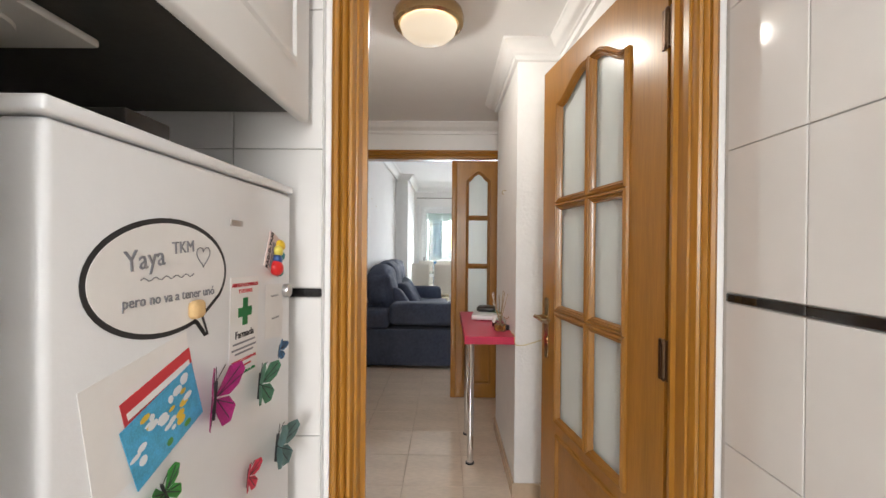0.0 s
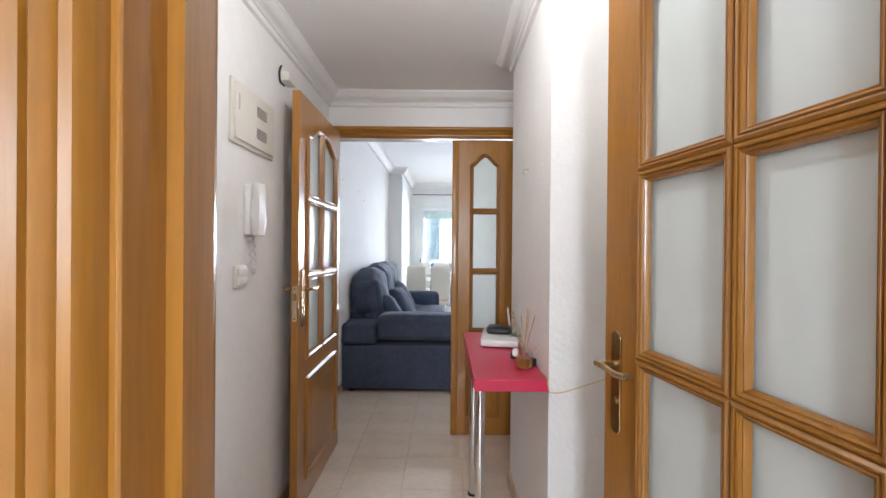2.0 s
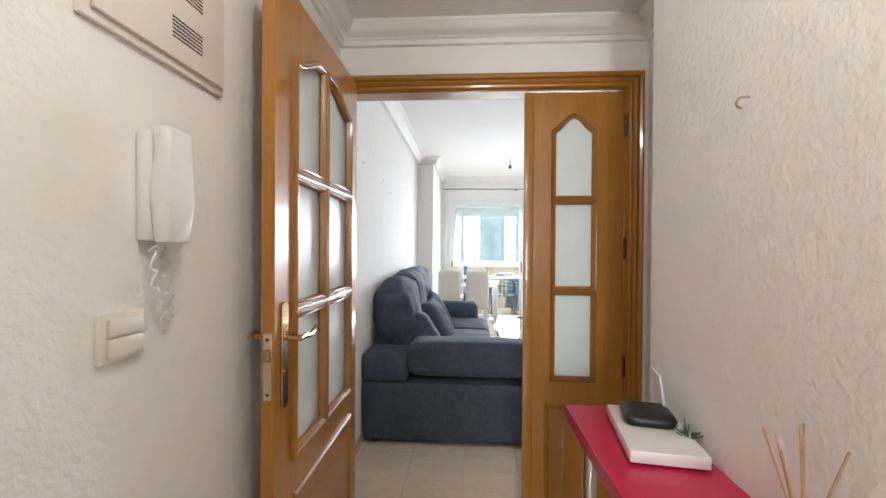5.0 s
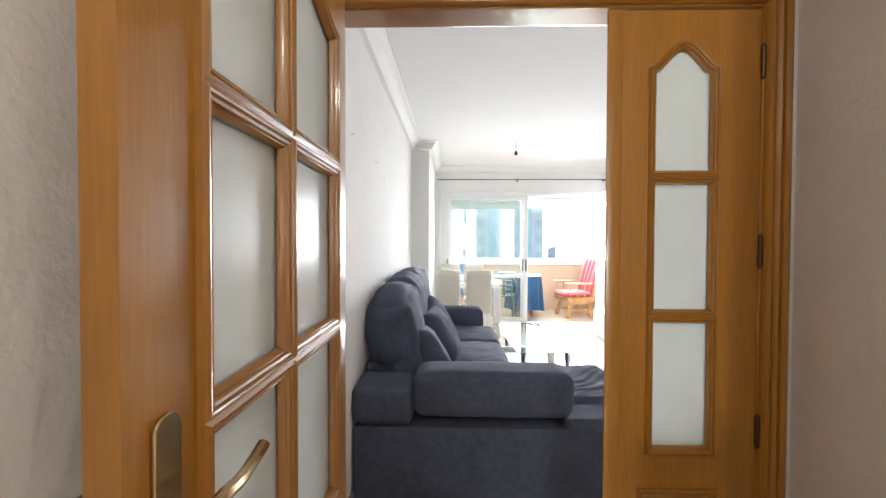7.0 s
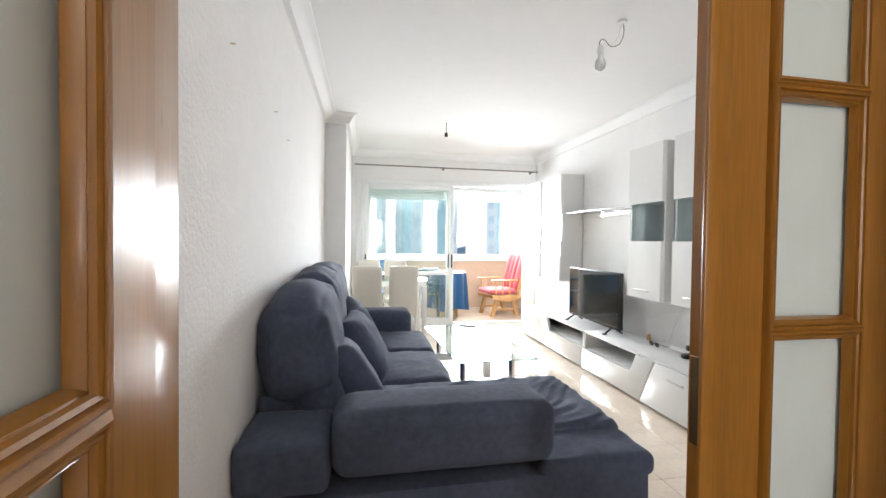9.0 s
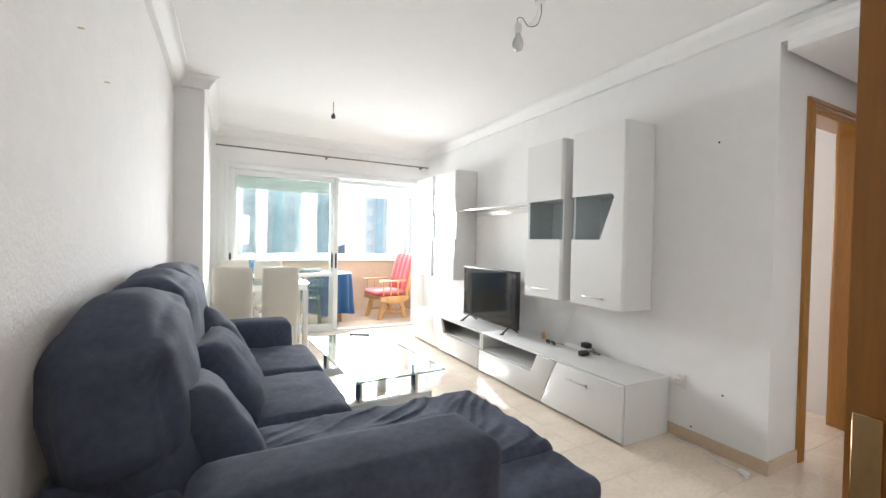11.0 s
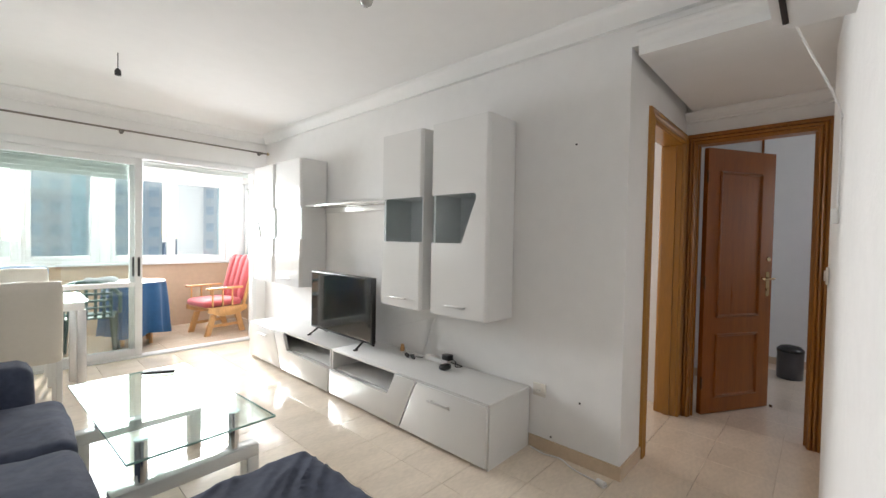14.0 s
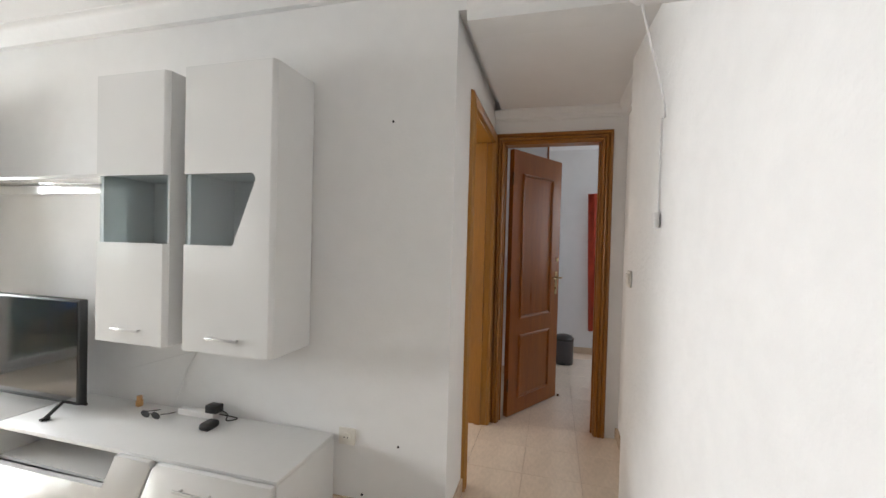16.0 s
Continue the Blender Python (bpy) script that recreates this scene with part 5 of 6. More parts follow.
tower(-7.5, 62, 13, 16, 21, 11, 4, (), "white apartment tower with windows paled by painted glare")
tower(9, 78, 15, 16, 25, 13, 7, (2, 5), "white apartment tower with teal glazed bays")
tower(27, 84, 6, 16, 26, 13, 3, (1,), "white apartment tower with a teal glazed bay")
tower(52, 96, 15, 18, 26, 13, 5, (3,), "pale apartment tower with a teal glazed bay")
bm = bmesh.new()
prev = None
for i in range(41):
    x = 60 + i * 14
    a = bm.verts.new((x, 620, -30))
    b = bm.verts.new((x, 640, -30 + 60 * math.sin(math.pi * i / 40) ** 1.4 + 9 * noise.noise(Vector((i * 0.4, 0, 0)))))
    c = bm.verts.new((x, 900, -30))
    if prev:
        bm.faces.new((prev[0], a, b, prev[1]))
        bm.faces.new((prev[1], b, c, prev[2]))
    prev = (a, b, c)
solo("hill", bm, HILL, "dark wooded hill on the horizon", "hill", "structure")


# ---- hall things ----
r = thing("console_shelf", (0.215, 2.42, 0.79), "narrow magenta laminate console shelf fixed to the pillar", "console")
part("top", box(0.085, 0.343, 2.02, 2.825, 0.79, 0.83, bev=0.0015, seg=1), MAGENTA, r)
for y in (2.36, 2.74):
    leg = part("leg", cyl((0.137, y, 0.006), (0.137, y, 0.78), 0.020, n=24), CHROME, r)
    part("leg_plate", cyl((0.137, y, 0.78), (0.137, y, 0.79), 0.036, n=24), CHROME, leg)
    part("leg_foot", cyl((0.137, y, 0.0), (0.137, y, 0.008), 0.026, n=24), BLACK_PLASTIC, leg)
r = thing("router", (0.25, 2.6, 0.83), "flat white plastic router on the console", "router")
bm = box(-0.085, 0.085, -0.14, 0.14, 0.006, 0.036, bev=0.006)
bmesh.ops.transform(bm, matrix=pose(0.25, 2.60, 0.83, 0, 0, -8), verts=bm.verts)
part("casing", bm, WHITE_PLASTIC, r)
for x in (0.19, 0.31):
    for y in (2.5, 2.7):
        part("foot", cyl((x, y, 0.83), (x, y, 0.838), 0.008), WHITE_PLASTIC, r)
bm = soft(-0.06, 0.06, -0.055, 0.055, 0.0, 0.032, bev=0.014, puff=0.004, wrinkle=0, cuts=5)
bmesh.ops.transform(bm, matrix=pose(0.255, 2.64, 0.866, 0, 0, -10), verts=bm.verts)
solo("set_top_box", bm, BLACK_PLASTIC, "small black rounded box lying on the router", "media box", loc=(0.255, 2.64, 0.866))
bm = box(-0.045, 0.045, -0.003, 0.003, 0, 0.15, bev=0.001, seg=1)
bmesh.ops.transform(bm, matrix=pose(0.325, 2.70, 0.83, -8, 0, 80), verts=bm.verts)
solo("card_stand", bm, PAPER, "white card leaning against the pillar", "card", loc=(0.325, 2.70, 0.83))
bm = None
for k in range(14):
    a, q = k * 2.4, 0.012 + 0.012 * (k % 3)
    bm = cyl((0.318, 2.56, 0.855), (0.318 + q * math.cos(a) * 1.3, 2.56 + q * math.sin(a) * 1.3, 0.875 + 0.004 * (k % 4)), 0.004, 0.001, n=6, bm=bm)
r = thing("small_plant", (0.318, 2.56, 0.83), "tiny green plant in a pale pot", "plant")
part("pot", lathe([(0.014, 0), (0.019, 0.03), (0.016, 0.03)], (0.318, 2.56, 0.83)), PLASTIC, r)
part("leaves", bm, mat("succulent_leaf", (0.09, 0.15, 0.07), 0.6, var=0.2, scale=40), r)

bm = tube(curve([(0.337, 2.815, 0.834), (0.333, 2.76, 0.834), (0.338, 2.70, 0.834), (0.334, 2.64, 0.834), (0.30, 2.60, 0.87)]), 0.0028, n=6)
bm = tube(curve([(0.330, 2.815, 0.834), (0.338, 2.75, 0.838), (0.331, 2.69, 0.834), (0.336, 2.63, 0.838), (0.305, 2.60, 0.872)]), 0.0028, n=6, bm=bm)
solo("power_cable", bm, BLACK_PLASTIC, "thin doubled black cord lying along the pillar on the console", "cable", loc=(0.335, 2.72, 0.83))


def diffuser():
    x, y, z = 0.285, 2.17, 0.83
    r = thing("reed_diffuser", (x, y, z), "glass reed diffuser with amber oil and thin reeds", "diffuser")
    part("bottle", lathe([(0.030, 0), (0.034, 0.004), (0.034, 0.058), (0.024, 0.068), (0.017, 0.072), (0.017, 0.082), (0.014, 0.082)], (x, y, z)), TABLE_GLASS, r)
    part("oil", lathe([(0.028, 0.004), (0.031, 0.008), (0.031, 0.038), (0.0, 0.0385)][:3], (x, y, z)), AMBER, r)
    for k, (dx, dy, dz) in enumerate(((-0.05, -0.02, 0.14), (-0.04, 0.03, 0.15), (0.02, 0.03, 0.16), (0.035, -0.03, 0.145), (0.0, 0.06, 0.13), (0.03, 0.05, 0.15))):
        part("reed", cyl((x - dx * 0.2, y - dy * 0.2, z + 0.01), (x + dx, y + dy, z + 0.06 + dz), 0.0018, n=6), REED, r)
    bm = cyl((x - 0.036, y - 0.03, z + 0.066), (x - 0.04, y - 0.032, z + 0.067), 0.016)
    part("tag", bm, PAPER, r)
    part("cord", tube(curve([(x + 0.017, y, z + 0.076), (x + 0.035, y - 0.02, z + 0.07), (x + 0.045, y - 0.015, z + 0.082)]), 0.0015, n=5), REED, r)


diffuser()
for x, y in ((0.325, 2.20), (0.27, 2.30)):
    solo("bottle_cap", lathe([(0.014, 0), (0.0145, 0.002), (0.0145, 0.026), (0.012, 0.028)], (x, y, 0.83)), BLACK_PLASTIC, "small black bottle cap on the console", "cap", group="caps", loc=(x, y, 0.83))
solo("wall_hook", tube(curve([(0.343, 2.392, 1.63), (0.325, 2.392, 1.628), (0.318, 2.392, 1.615), (0.328, 2.392, 1.607)]), 0.0025, n=6), STEEL, "tiny metal hook in the plaster", "hook", loc=(0.34, 2.392, 1.62))

r = thing("fuse_box", (HX0, 2.29, 1.68), "ivory plastic fuse box cover with two grilles", "fuse box")
part("frame", box(HX0, HX0 + 0.012, 2.11, 2.475, 1.675, 1.915, bev=0.004), PLASTIC, r)
part("cover", box(HX0 + 0.012, HX0 + 0.022, 2.125, 2.46, 1.69, 1.90, bev=0.003), PLASTIC, r)
part("latch", box(HX0 + 0.022, HX0 + 0.025, 2.14, 2.148, 1.80, 1.86), mat("beige_plastic", (0.6, 0.56, 0.48), 0.4), r)
for z0 in (1.73, 1.82):
    for i in range(6):
        part("grille_slot", box(HX0 + 0.0215, HX0 + 0.0228, 2.29, 2.38, z0 + i * 0.0075, z0 + 0.003 + i * 0.0075), INK, r)
r = thing("intercom_phone", (HX0, 2.26, 1.32), "white plastic intercom handset on the wall", "intercom")
part("base", box(HX0, HX0 + 0.026, 2.225, 2.305, 1.33, 1.53, bev=0.008), WHITE_PLASTIC, r)
part("handset", prism([(2.232, 1.325), (2.298, 1.325), (2.30, 1.40), (2.296, 1.47), (2.30, 1.54), (2.23, 1.54), (2.234, 1.47), (2.23, 1.40)], "x", HX0 + 0.027, HX0 + 0.06, bev=0.010), WHITE_PLASTIC, r)
bm = []
for i in range(70):
    t = i / 69
    a = 2 * math.pi * 14 * t
    u = math.pi * 1.7 * t
    bm.append((HX0 + 0.018 + 0.006 * math.cos(a), 2.27 + 0.022 * math.sin(u) + 0.004 * math.sin(a), 1.325 - 0.15 * math.sin(min(u, math.pi * 1.5) / 1.5 * 0.98) + 0.004 * math.cos(a)))
part("coiled_cord", tube(bm, 0.003, n=5), WHITE_PLASTIC, r)
r = thing("light_switch", (HX0, 2.19, 1.13), "ivory plastic double light switch", "switch", group="switches")
part("plate", box(HX0, HX0 + 0.012, 2.145, 2.235, 1.125, 1.21, bev=0.003), PLASTIC, r)
part("rocker", box(HX0 + 0.012, HX0 + 0.020, 2.155, 2.225, 1.17, 1.20, bev=0.003), PLASTIC, r)
part("rocker", box(HX0 + 0.012, HX0 + 0.020, 2.155, 2.225, 1.135, 1.167, bev=0.003), PLASTIC, r)
r = thing("door_holder", (HX0, 2.58, 2.06), "small white holder with a black strap over the door", "door holder")
part("body", box(HX0, HX0 + 0.05, 2.56, 2.66, 2.08, 2.125, bev=0.006), PLASTIC, r)
part("strap", tube(curve([(HX0 + 0.01, 2.565, 2.15), (HX0 + 0.006, 2.553, 2.12), (HX0 + 0.01, 2.552, 2.07), (HX0 + 0.03, 2.556, 2.05)]), 0.005, n=6), BLACK_PLASTIC, r)
r = thing("phone_socket", (HX1, 1.92, 1.33), "ivory plastic telephone socket", "socket")
part("plate", box(HX1 - 0.03, HX1, 1.875, 1.955, 1.335, 1.40, bev=0.004), PLASTIC, r)
part("jack", box(HX1 - 0.0312, HX1 - 0.0298, 1.91, 1.925, 1.363, 1.378), INK, r)
r = thing("fibre_box", (HX1, 1.90, 1.17), "white plastic fibre termination box on the wall", "wall box")
part("casing", box(HX1 - 0.032, HX1, 1.85, 1.955, 1.185, 1.30, bev=0.008), WHITE_PLASTIC, r)
part("plug", cyl((HX1 - 0.016, 1.945, 1.185), (HX1 - 0.016, 1.95, 1.155), 0.006), mat("green_plug", (0.03, 0.22, 0.10), 0.4), r)
solo("fibre_cable", tube(curve([(HX1 - 0.016, 1.95, 1.155), (HX1 - 0.012, 1.985, 1.12), (HX1 - 0.006, 2.024, 1.10), (HX1 - 0.006, 2.024, 0.98), (HX1 - 0.006, 2.024, 0.85), (0.52, 2.024, 0.83),
                                 (0.40, 2.024, 0.79), (0.352, 2.022, 0.788), (0.341, 2.012, 0.80), (0.338, 2.03, 0.836), (0.336, 2.12, 0.834)]), 0.0022, n=6), CABLE,
     "thin yellowed cable running along the pillar", "cable", loc=(HX1, 2.024, 0.85))
r = thing("ceiling_lamp", (-0.10, 1.73, 2.2), "lit round frosted glass ceiling lamp with brass ring", "ceiling lamp")
part("ring", lathe([(0.10, 0.10), (0.135, 0.10), (0.150, 0.085), (0.156, 0.06), (0.152, 0.036), (0.135, 0.03), (0.11, 0.04)], (-0.10, 1.73, 2.228), n=40), BRASS, r)
g = part("glass_bowl", lathe([(0.122, 0.045), (0.126, 0.03), (0.118, 0.006), (0.095, -0.016), (0.06, -0.032), (0.02, -0.038)], (-0.10, 1.73, 2.228), n=40), LAMP_GLASS, r)
g.visible_shadow = False
part("clip", cyl((-0.24, 1.70, 2.27), (-0.246, 1.699, 2.30), 0.008), BRASS, r)

# ---- kitchen things ----
def kpose(y, z, x=-0.3405, spin=0):
    return pose(x, y, z, 90, 0, 90) @ pose(0, 0, 0, 0, 0, spin)


def flat(pts, m, thick=0.0012, bm=None):
    own = prism(pts, "z", 0.0, thick)
    bmesh.ops.transform(own, matrix=m, verts=own.verts)
    return join(bm, own)


def ellipse(cx, cy, a, b, n=48):
    return [(cx + a * math.cos(2 * math.pi * i / n), cy + b * math.sin(2 * math.pi * i / n)) for i in range(n)]


FX0 = -0.3415
r = thing("whiteboard_sticker", (FX0, 0.415, 1.25), "speech bubble whiteboard sticker with handwriting", "whiteboard")
out = ellipse(0, 0, 0.122, 0.070)
i0 = 40
tail = out[:i0] + [(0.050, -0.0665), (0.068, -0.086), (0.078, -0.085), (0.066, -0.058)] + out[i0 + 4:]
part("bubble", flat(tail, kpose(0.415, 1.25, FX0), 0.0008), INK, r)
part("panel", flat(inset(tail, 0.006), kpose(0.415, 1.25, FX0), 0.0013), PAPER, r)
part("lettering", text_bm("Yaya", 0.032, kpose(0.373, 1.272, FX0 + 0.0018, 6)), GREY_INK, r)
part("lettering", text_bm("TKM", 0.021, kpose(0.437, 1.285, FX0 + 0.0018, 4)), GREY_INK, r)
part("lettering", text_bm("pero no va a tener unó", 0.0175, kpose(0.422, 1.226, FX0 + 0.0018, -1)), GREY_INK, r)
heart = [(0.015 * 16 * math.sin(t) ** 3 / 16, 0.015 * (13 * math.cos(t) - 5 * math.cos(2 * t) - 2 * math.cos(3 * t) - math.cos(4 * t)) / 16) for t in [2 * math.pi * i / 26 for i in range(26)]]
bm = tube([(FX0 + 0.002, 0.478 + a, 1.274 + b) for a, b in heart], 0.0006, n=5, closed=True)
bm = tube([(FX0 + 0.002, 0.365 + 0.004 * i, 1.250 + 0.002 * math.sin(i * 1.4)) for i in range(24)], 0.0006, n=5, bm=bm)
part("drawing", bm, GREY_INK, r)
part("sponge", soft(FX0, FX0 + 0.012, 0.446, 0.470, 1.194, 1.216, bev=0.005, puff=0.001, wrinkle=0.001, cuts=3), mat("tan_sponge", (0.62, 0.42, 0.2), 0.9, var=0.1, scale=60), r)
solo("fridge_badge", box(FX0, FX0 + 0.002, 0.548, 0.585, 1.318, 1.328, bev=0.0008, seg=1), ALU, "small silver maker badge on the fridge door", "badge", loc=(FX0, 0.566, 1.32))

RED_INK = mat("red_ink", (0.55, 0.04, 0.05), 0.6)
GREEN_INK = mat("green_ink", (0.01, 0.19, 0.05), 0.6)
r = thing("pharmacy_note", (FX0, 0.60, 1.07), "white pharmacy leaflet with a green cross", "leaflet")
m = kpose(0.594, 1.155, FX0, -2)
part("sheet", flat([(-0.046, -0.082), (0.046, -0.082), (0.046, 0.082), (-0.046, 0.082)], m, 0.0008), PAPER, r)
bm = flat([(-0.022, 0.018), (-0.008, 0.018), (-0.008, 0.004), (0.008, 0.004), (0.008, 0.018), (0.022, 0.018), (0.022, 0.033), (0.008, 0.033), (0.008, 0.048), (-0.008, 0.048), (-0.008, 0.033), (-0.022, 0.033)],
          m @ pose(0, 0, 0.0008), 0.0006)
part("cross", bm, GREEN_INK, r)
for s, sz, yy, mt in (("ABIERTO DOMINGOS", 0.0088, 0.069, RED_INK), ("Y FESTIVOS", 0.0088, 0.059, RED_INK), ("Farmacia", 0.017, -0.010, INK), ("HORARIO CONTINUO DE", 0.0068, -0.052, RED_INK), ("ABIERTO 365 DÍAS AL AÑO", 0.0062, -0.073, GREEN_INK)):
    part("lettering", text_bm(s, sz, m @ pose(0, yy, 0.0012)), mt, r)
for yy, w in ((-0.025, 0.036), (-0.034, 0.04), (-0.041, 0.03), (-0.063, 0.024)):
    part("text_line", flat([(-w, yy), (w, yy), (w, yy + 0.003), (-w, yy + 0.003)], m @ pose(0, 0, 0.0008), 0.0005), RED_INK if yy < -0.05 else GREY_INK, r)
r = thing("postcards", (FX0, 0.40, 1.05), "postcards and sheets pinned to the fridge", "postcard")
m = kpose(0.375, 1.105, FX0, 9)
part("sheet", flat([(-0.075, -0.062), (0.08, -0.062), (0.08, 0.062), (-0.075, 0.062)], m, 0.0008), PAPER, r)
m2 = kpose(0.40, 1.108, FX0 + 0.001, 16)
part("red_card", flat([(-0.055, -0.03), (0.06, -0.03), (0.06, 0.034), (-0.055, 0.034)], m2, 0.0008), RED_INK, r)
part("white_band", flat([(-0.05, 0.012), (0.055, 0.012), (0.055, 0.020), (-0.05, 0.020)], m2 @ pose(0, 0, 0.0008), 0.0005), PAPER, r)
m3 = kpose(0.405, 1.083, FX0 + 0.002, 19)
part("picture_card", flat([(-0.06, -0.042), (0.062, -0.042), (0.062, 0.036), (-0.06, 0.036)], m3, 0.0008), mat("sky_blue_print", (0.08, 0.38, 0.62), 0.4, var=0.3, scale=60), r)
WHITE_PRINT, GREEN_PRINT, YELLOW_PRINT = (mat("white_print", (0.75, 0.77, 0.8), 0.5), mat("green_print", (0.10, 0.30, 0.06), 0.5, var=0.3, scale=80), mat("yellow_print", (0.75, 0.5, 0.05), 0.5))
for i in range(26):
    u, v = random.uniform(-0.052, 0.052), random.uniform(-0.036, 0.028)
    mt = (GREEN_PRINT if v < -0.02 else WHITE_PRINT if i % 3 else YELLOW_PRINT)
    part("printed_shape", flat(ellipse(u, v, random.uniform(0.003, 0.009), random.uniform(0.002, 0.006), 9), m3 @ pose(0, 0, 0.0008 + i * 0.00002), 0.0003), mt, r)


def butterfly(y, z, size, mt, spin, lift, label):
    """A paper butterfly magnet with raised wings."""
    r = thing("butterfly_magnet", (FX0, y, z), label, "magnet", group="butterfly magnets")
    for s in (-1, 1):
        up = [(0.05, 0.05), (0.45, 0.9), (0.85, 1.0), (1.0, 0.75), (0.8, 0.3), (0.5, 0.05)]
        lo = [(0.05, -0.02), (0.5, 0.0), (0.75, -0.3), (0.62, -0.75), (0.35, -0.85), (0.1, -0.4)]
        for nm, o in (("upper_wing", up), ("lower_wing", lo)):
            pts = [(s * a * size, b * size) for a, b in o]
            bm = prism(pts if s > 0 else pts[::-1], "z", 0, 0.001)
            bmesh.ops.transform(bm, matrix=kpose(y, z, FX0 + 0.004, spin) @ pose(0, 0, 0, 0, -s * lift, 0), verts=bm.verts)
            part(nm, bm, mt, r)
            bm = None
            for t0, t1 in (((0.1, 0.05), (0.8, 0.85)), ((0.1, 0.05), (0.9, 0.6))) if nm == "upper_wing" else (((0.1, -0.05), (0.55, -0.65)), ((0.1, -0.05), (0.65, -0.25))):
                bm = tube([(s * t0[0] * size, t0[1] * size, 0.0012), (s * t1[0] * size, t1[1] * size, 0.0012)], 0.0007, n=5, bm=bm)
            bmesh.ops.transform(bm, matrix=kpose(y, z, FX0 + 0.004, spin) @ pose(0, 0, 0, 0, -s * lift, 0), verts=bm.verts)
            part("wing_vein", bm, INK, r)
    bm = cyl((0, -0.6 * size, 0.002), (0, 0.5 * size, 0.002), size * 0.07, n=8)
    for s in (-1, 1):
        bm = tube([(0, 0.5 * size, 0.003), (s * 0.25 * size, 0.95 * size, 0.008)], 0.0006, n=5, bm=bm)
    bmesh.ops.transform(bm, matrix=kpose(y, z, FX0 + 0.003, spin), verts=bm.verts)
    part("body", bm, INK, r)


def wing(name, c):
    return mat(name, c, 0.5, var=0.5, scale=70)


butterfly(0.50, 1.072, 0.048, wing("magenta_wing", (0.30, 0.01, 0.13)), -8, 25, "magenta paper butterfly magnet")
butterfly(0.640, 1.045, 0.040, wing("green_wing", (0.06, 0.17, 0.10)), -10, 35, "green paper butterfly magnet")
butterfly(0.722, 1.085, 0.020, wing("blue_wing", (0.05, 0.13, 0.24)), -20, 35, "blue paper butterfly magnet")
butterfly(0.60, 0.905, 0.026, wing("red_wing", (0.5, 0.03, 0.06)), -12, 30, "red paper butterfly magnet")
butterfly(0.715, 0.90, 0.045, wing("grey_green_wing", (0.10, 0.17, 0.16)), -12, 45, "grey-green paper butterfly magnet")
butterfly(0.400, 1.0, 0.026, wing("leaf_green_wing", (0.03, 0.20, 0.03)), 25, 20, "green and black paper butterfly magnet")
r = thing("parrot_magnet", (FX0, 0.717, 1.25), "souvenir magnet with small coloured parrots on a card", "magnet")
m = kpose(0.714, 1.268, FX0, -22)
part("card", flat([(-0.042, -0.034), (0.026, -0.034), (0.026, 0.036), (-0.042, 0.036)], m, 0.002), mat("pink_card", (0.7, 0.55, 0.52), 0.6), r)
for u, v, s, c in ((0.0, 0.022, 0.011, (0.75, 0.5, 0.03)), (-0.006, 0.008, 0.011, (0.7, 0.6, 0.1)), (0.008, 0.004, 0.010, (0.02, 0.2, 0.25)), (-0.002, -0.008, 0.011, (0.03, 0.08, 0.25)),
                   (0.0, -0.024, 0.015, (0.6, 0.02, 0.02)), (0.016, -0.026, 0.009, (0.02, 0.25, 0.2))):
    bm = bmesh.new()
    bmesh.ops.create_uvsphere(bm, u_segments=14, v_segments=9, radius=s)
    bmesh.ops.transform(bm, matrix=m @ pose(u, v, 0.006) @ Matrix.Diagonal((1.2, 1, 0.8, 1)), verts=bm.verts)
    part("parrot", bm, mat("toy_paint", c, 0.35), r)
part("lettering", text_bm("RADIO-TAXI", 0.0125, m @ pose(-0.033, 0.0, 0.0026, 0, 0, 90)), INK, r)
for i in range(2):
    part("print_bar", flat([(-0.024 + 0.006 * i, -0.03), (-0.021 + 0.006 * i, -0.03), (-0.021 + 0.006 * i, 0.02), (-0.024 + 0.006 * i, 0.02)], m @ pose(0, 0, 0.0024), 0.0006), GREY_INK, r)
r = thing("notes", (FX0, 0.71, 1.15), "two small handwritten notes on the fridge", "note")
for yy, zz, sp in ((0.708, 1.185, -4), (0.712, 1.142, -8)):
    part("note", flat([(-0.04, -0.03), (0.036, -0.03), (0.036, 0.03), (-0.04, 0.03)], kpose(yy, zz, FX0 + (0.001 if zz > 1.15 else 0), sp), 0.0006), PAPER, r)
    part("scribble", tube([(FX0 + 0.002, yy - 0.018 + 0.003 * i, zz + 0.008 + 0.002 * math.sin(i * 2.1)) for i in range(12)], 0.0005, n=5), GREY_INK, r)
solo("magnet_knob", prism([(0, 0)] and ellipse(0.754, 1.198, 0.014, 0.014, 20), "x", FX0, FX0 + 0.014, bev=0.003), ALU, "round silver magnet knob on the fridge door edge", "magnet", loc=(FX0, 0.754, 1.198))

r = thing("kitchen_wall_cabinet", (-0.63, 0.5, 1.55), "white kitchen wall cabinet with moulded door over the fridge", "cabinet")
# near-black body colour stands in for the shade under the cabinet
part("body", box(-0.975, -0.335, 0.20, 0.805, 1.575, 2.3, bev=0.002, seg=1), mat("shade_dark_board", (0.05, 0.048, 0.043), 0.6, var=0.2, scale=12), r)
door = part("door", box(-0.333, -0.311, 0.195, 0.81, 1.553, 2.3, bev=0.006, seg=3), MELAMINE, r)
o = [(0.27, 1.64), (0.735, 1.64), (0.735, 2.22), (0.27, 2.22)]
bm = moulding(o, [(0, 0.0), (0.006, 0.005), (0.014, 0.005), (0.022, -0.002), (0.03, 0.0005)])
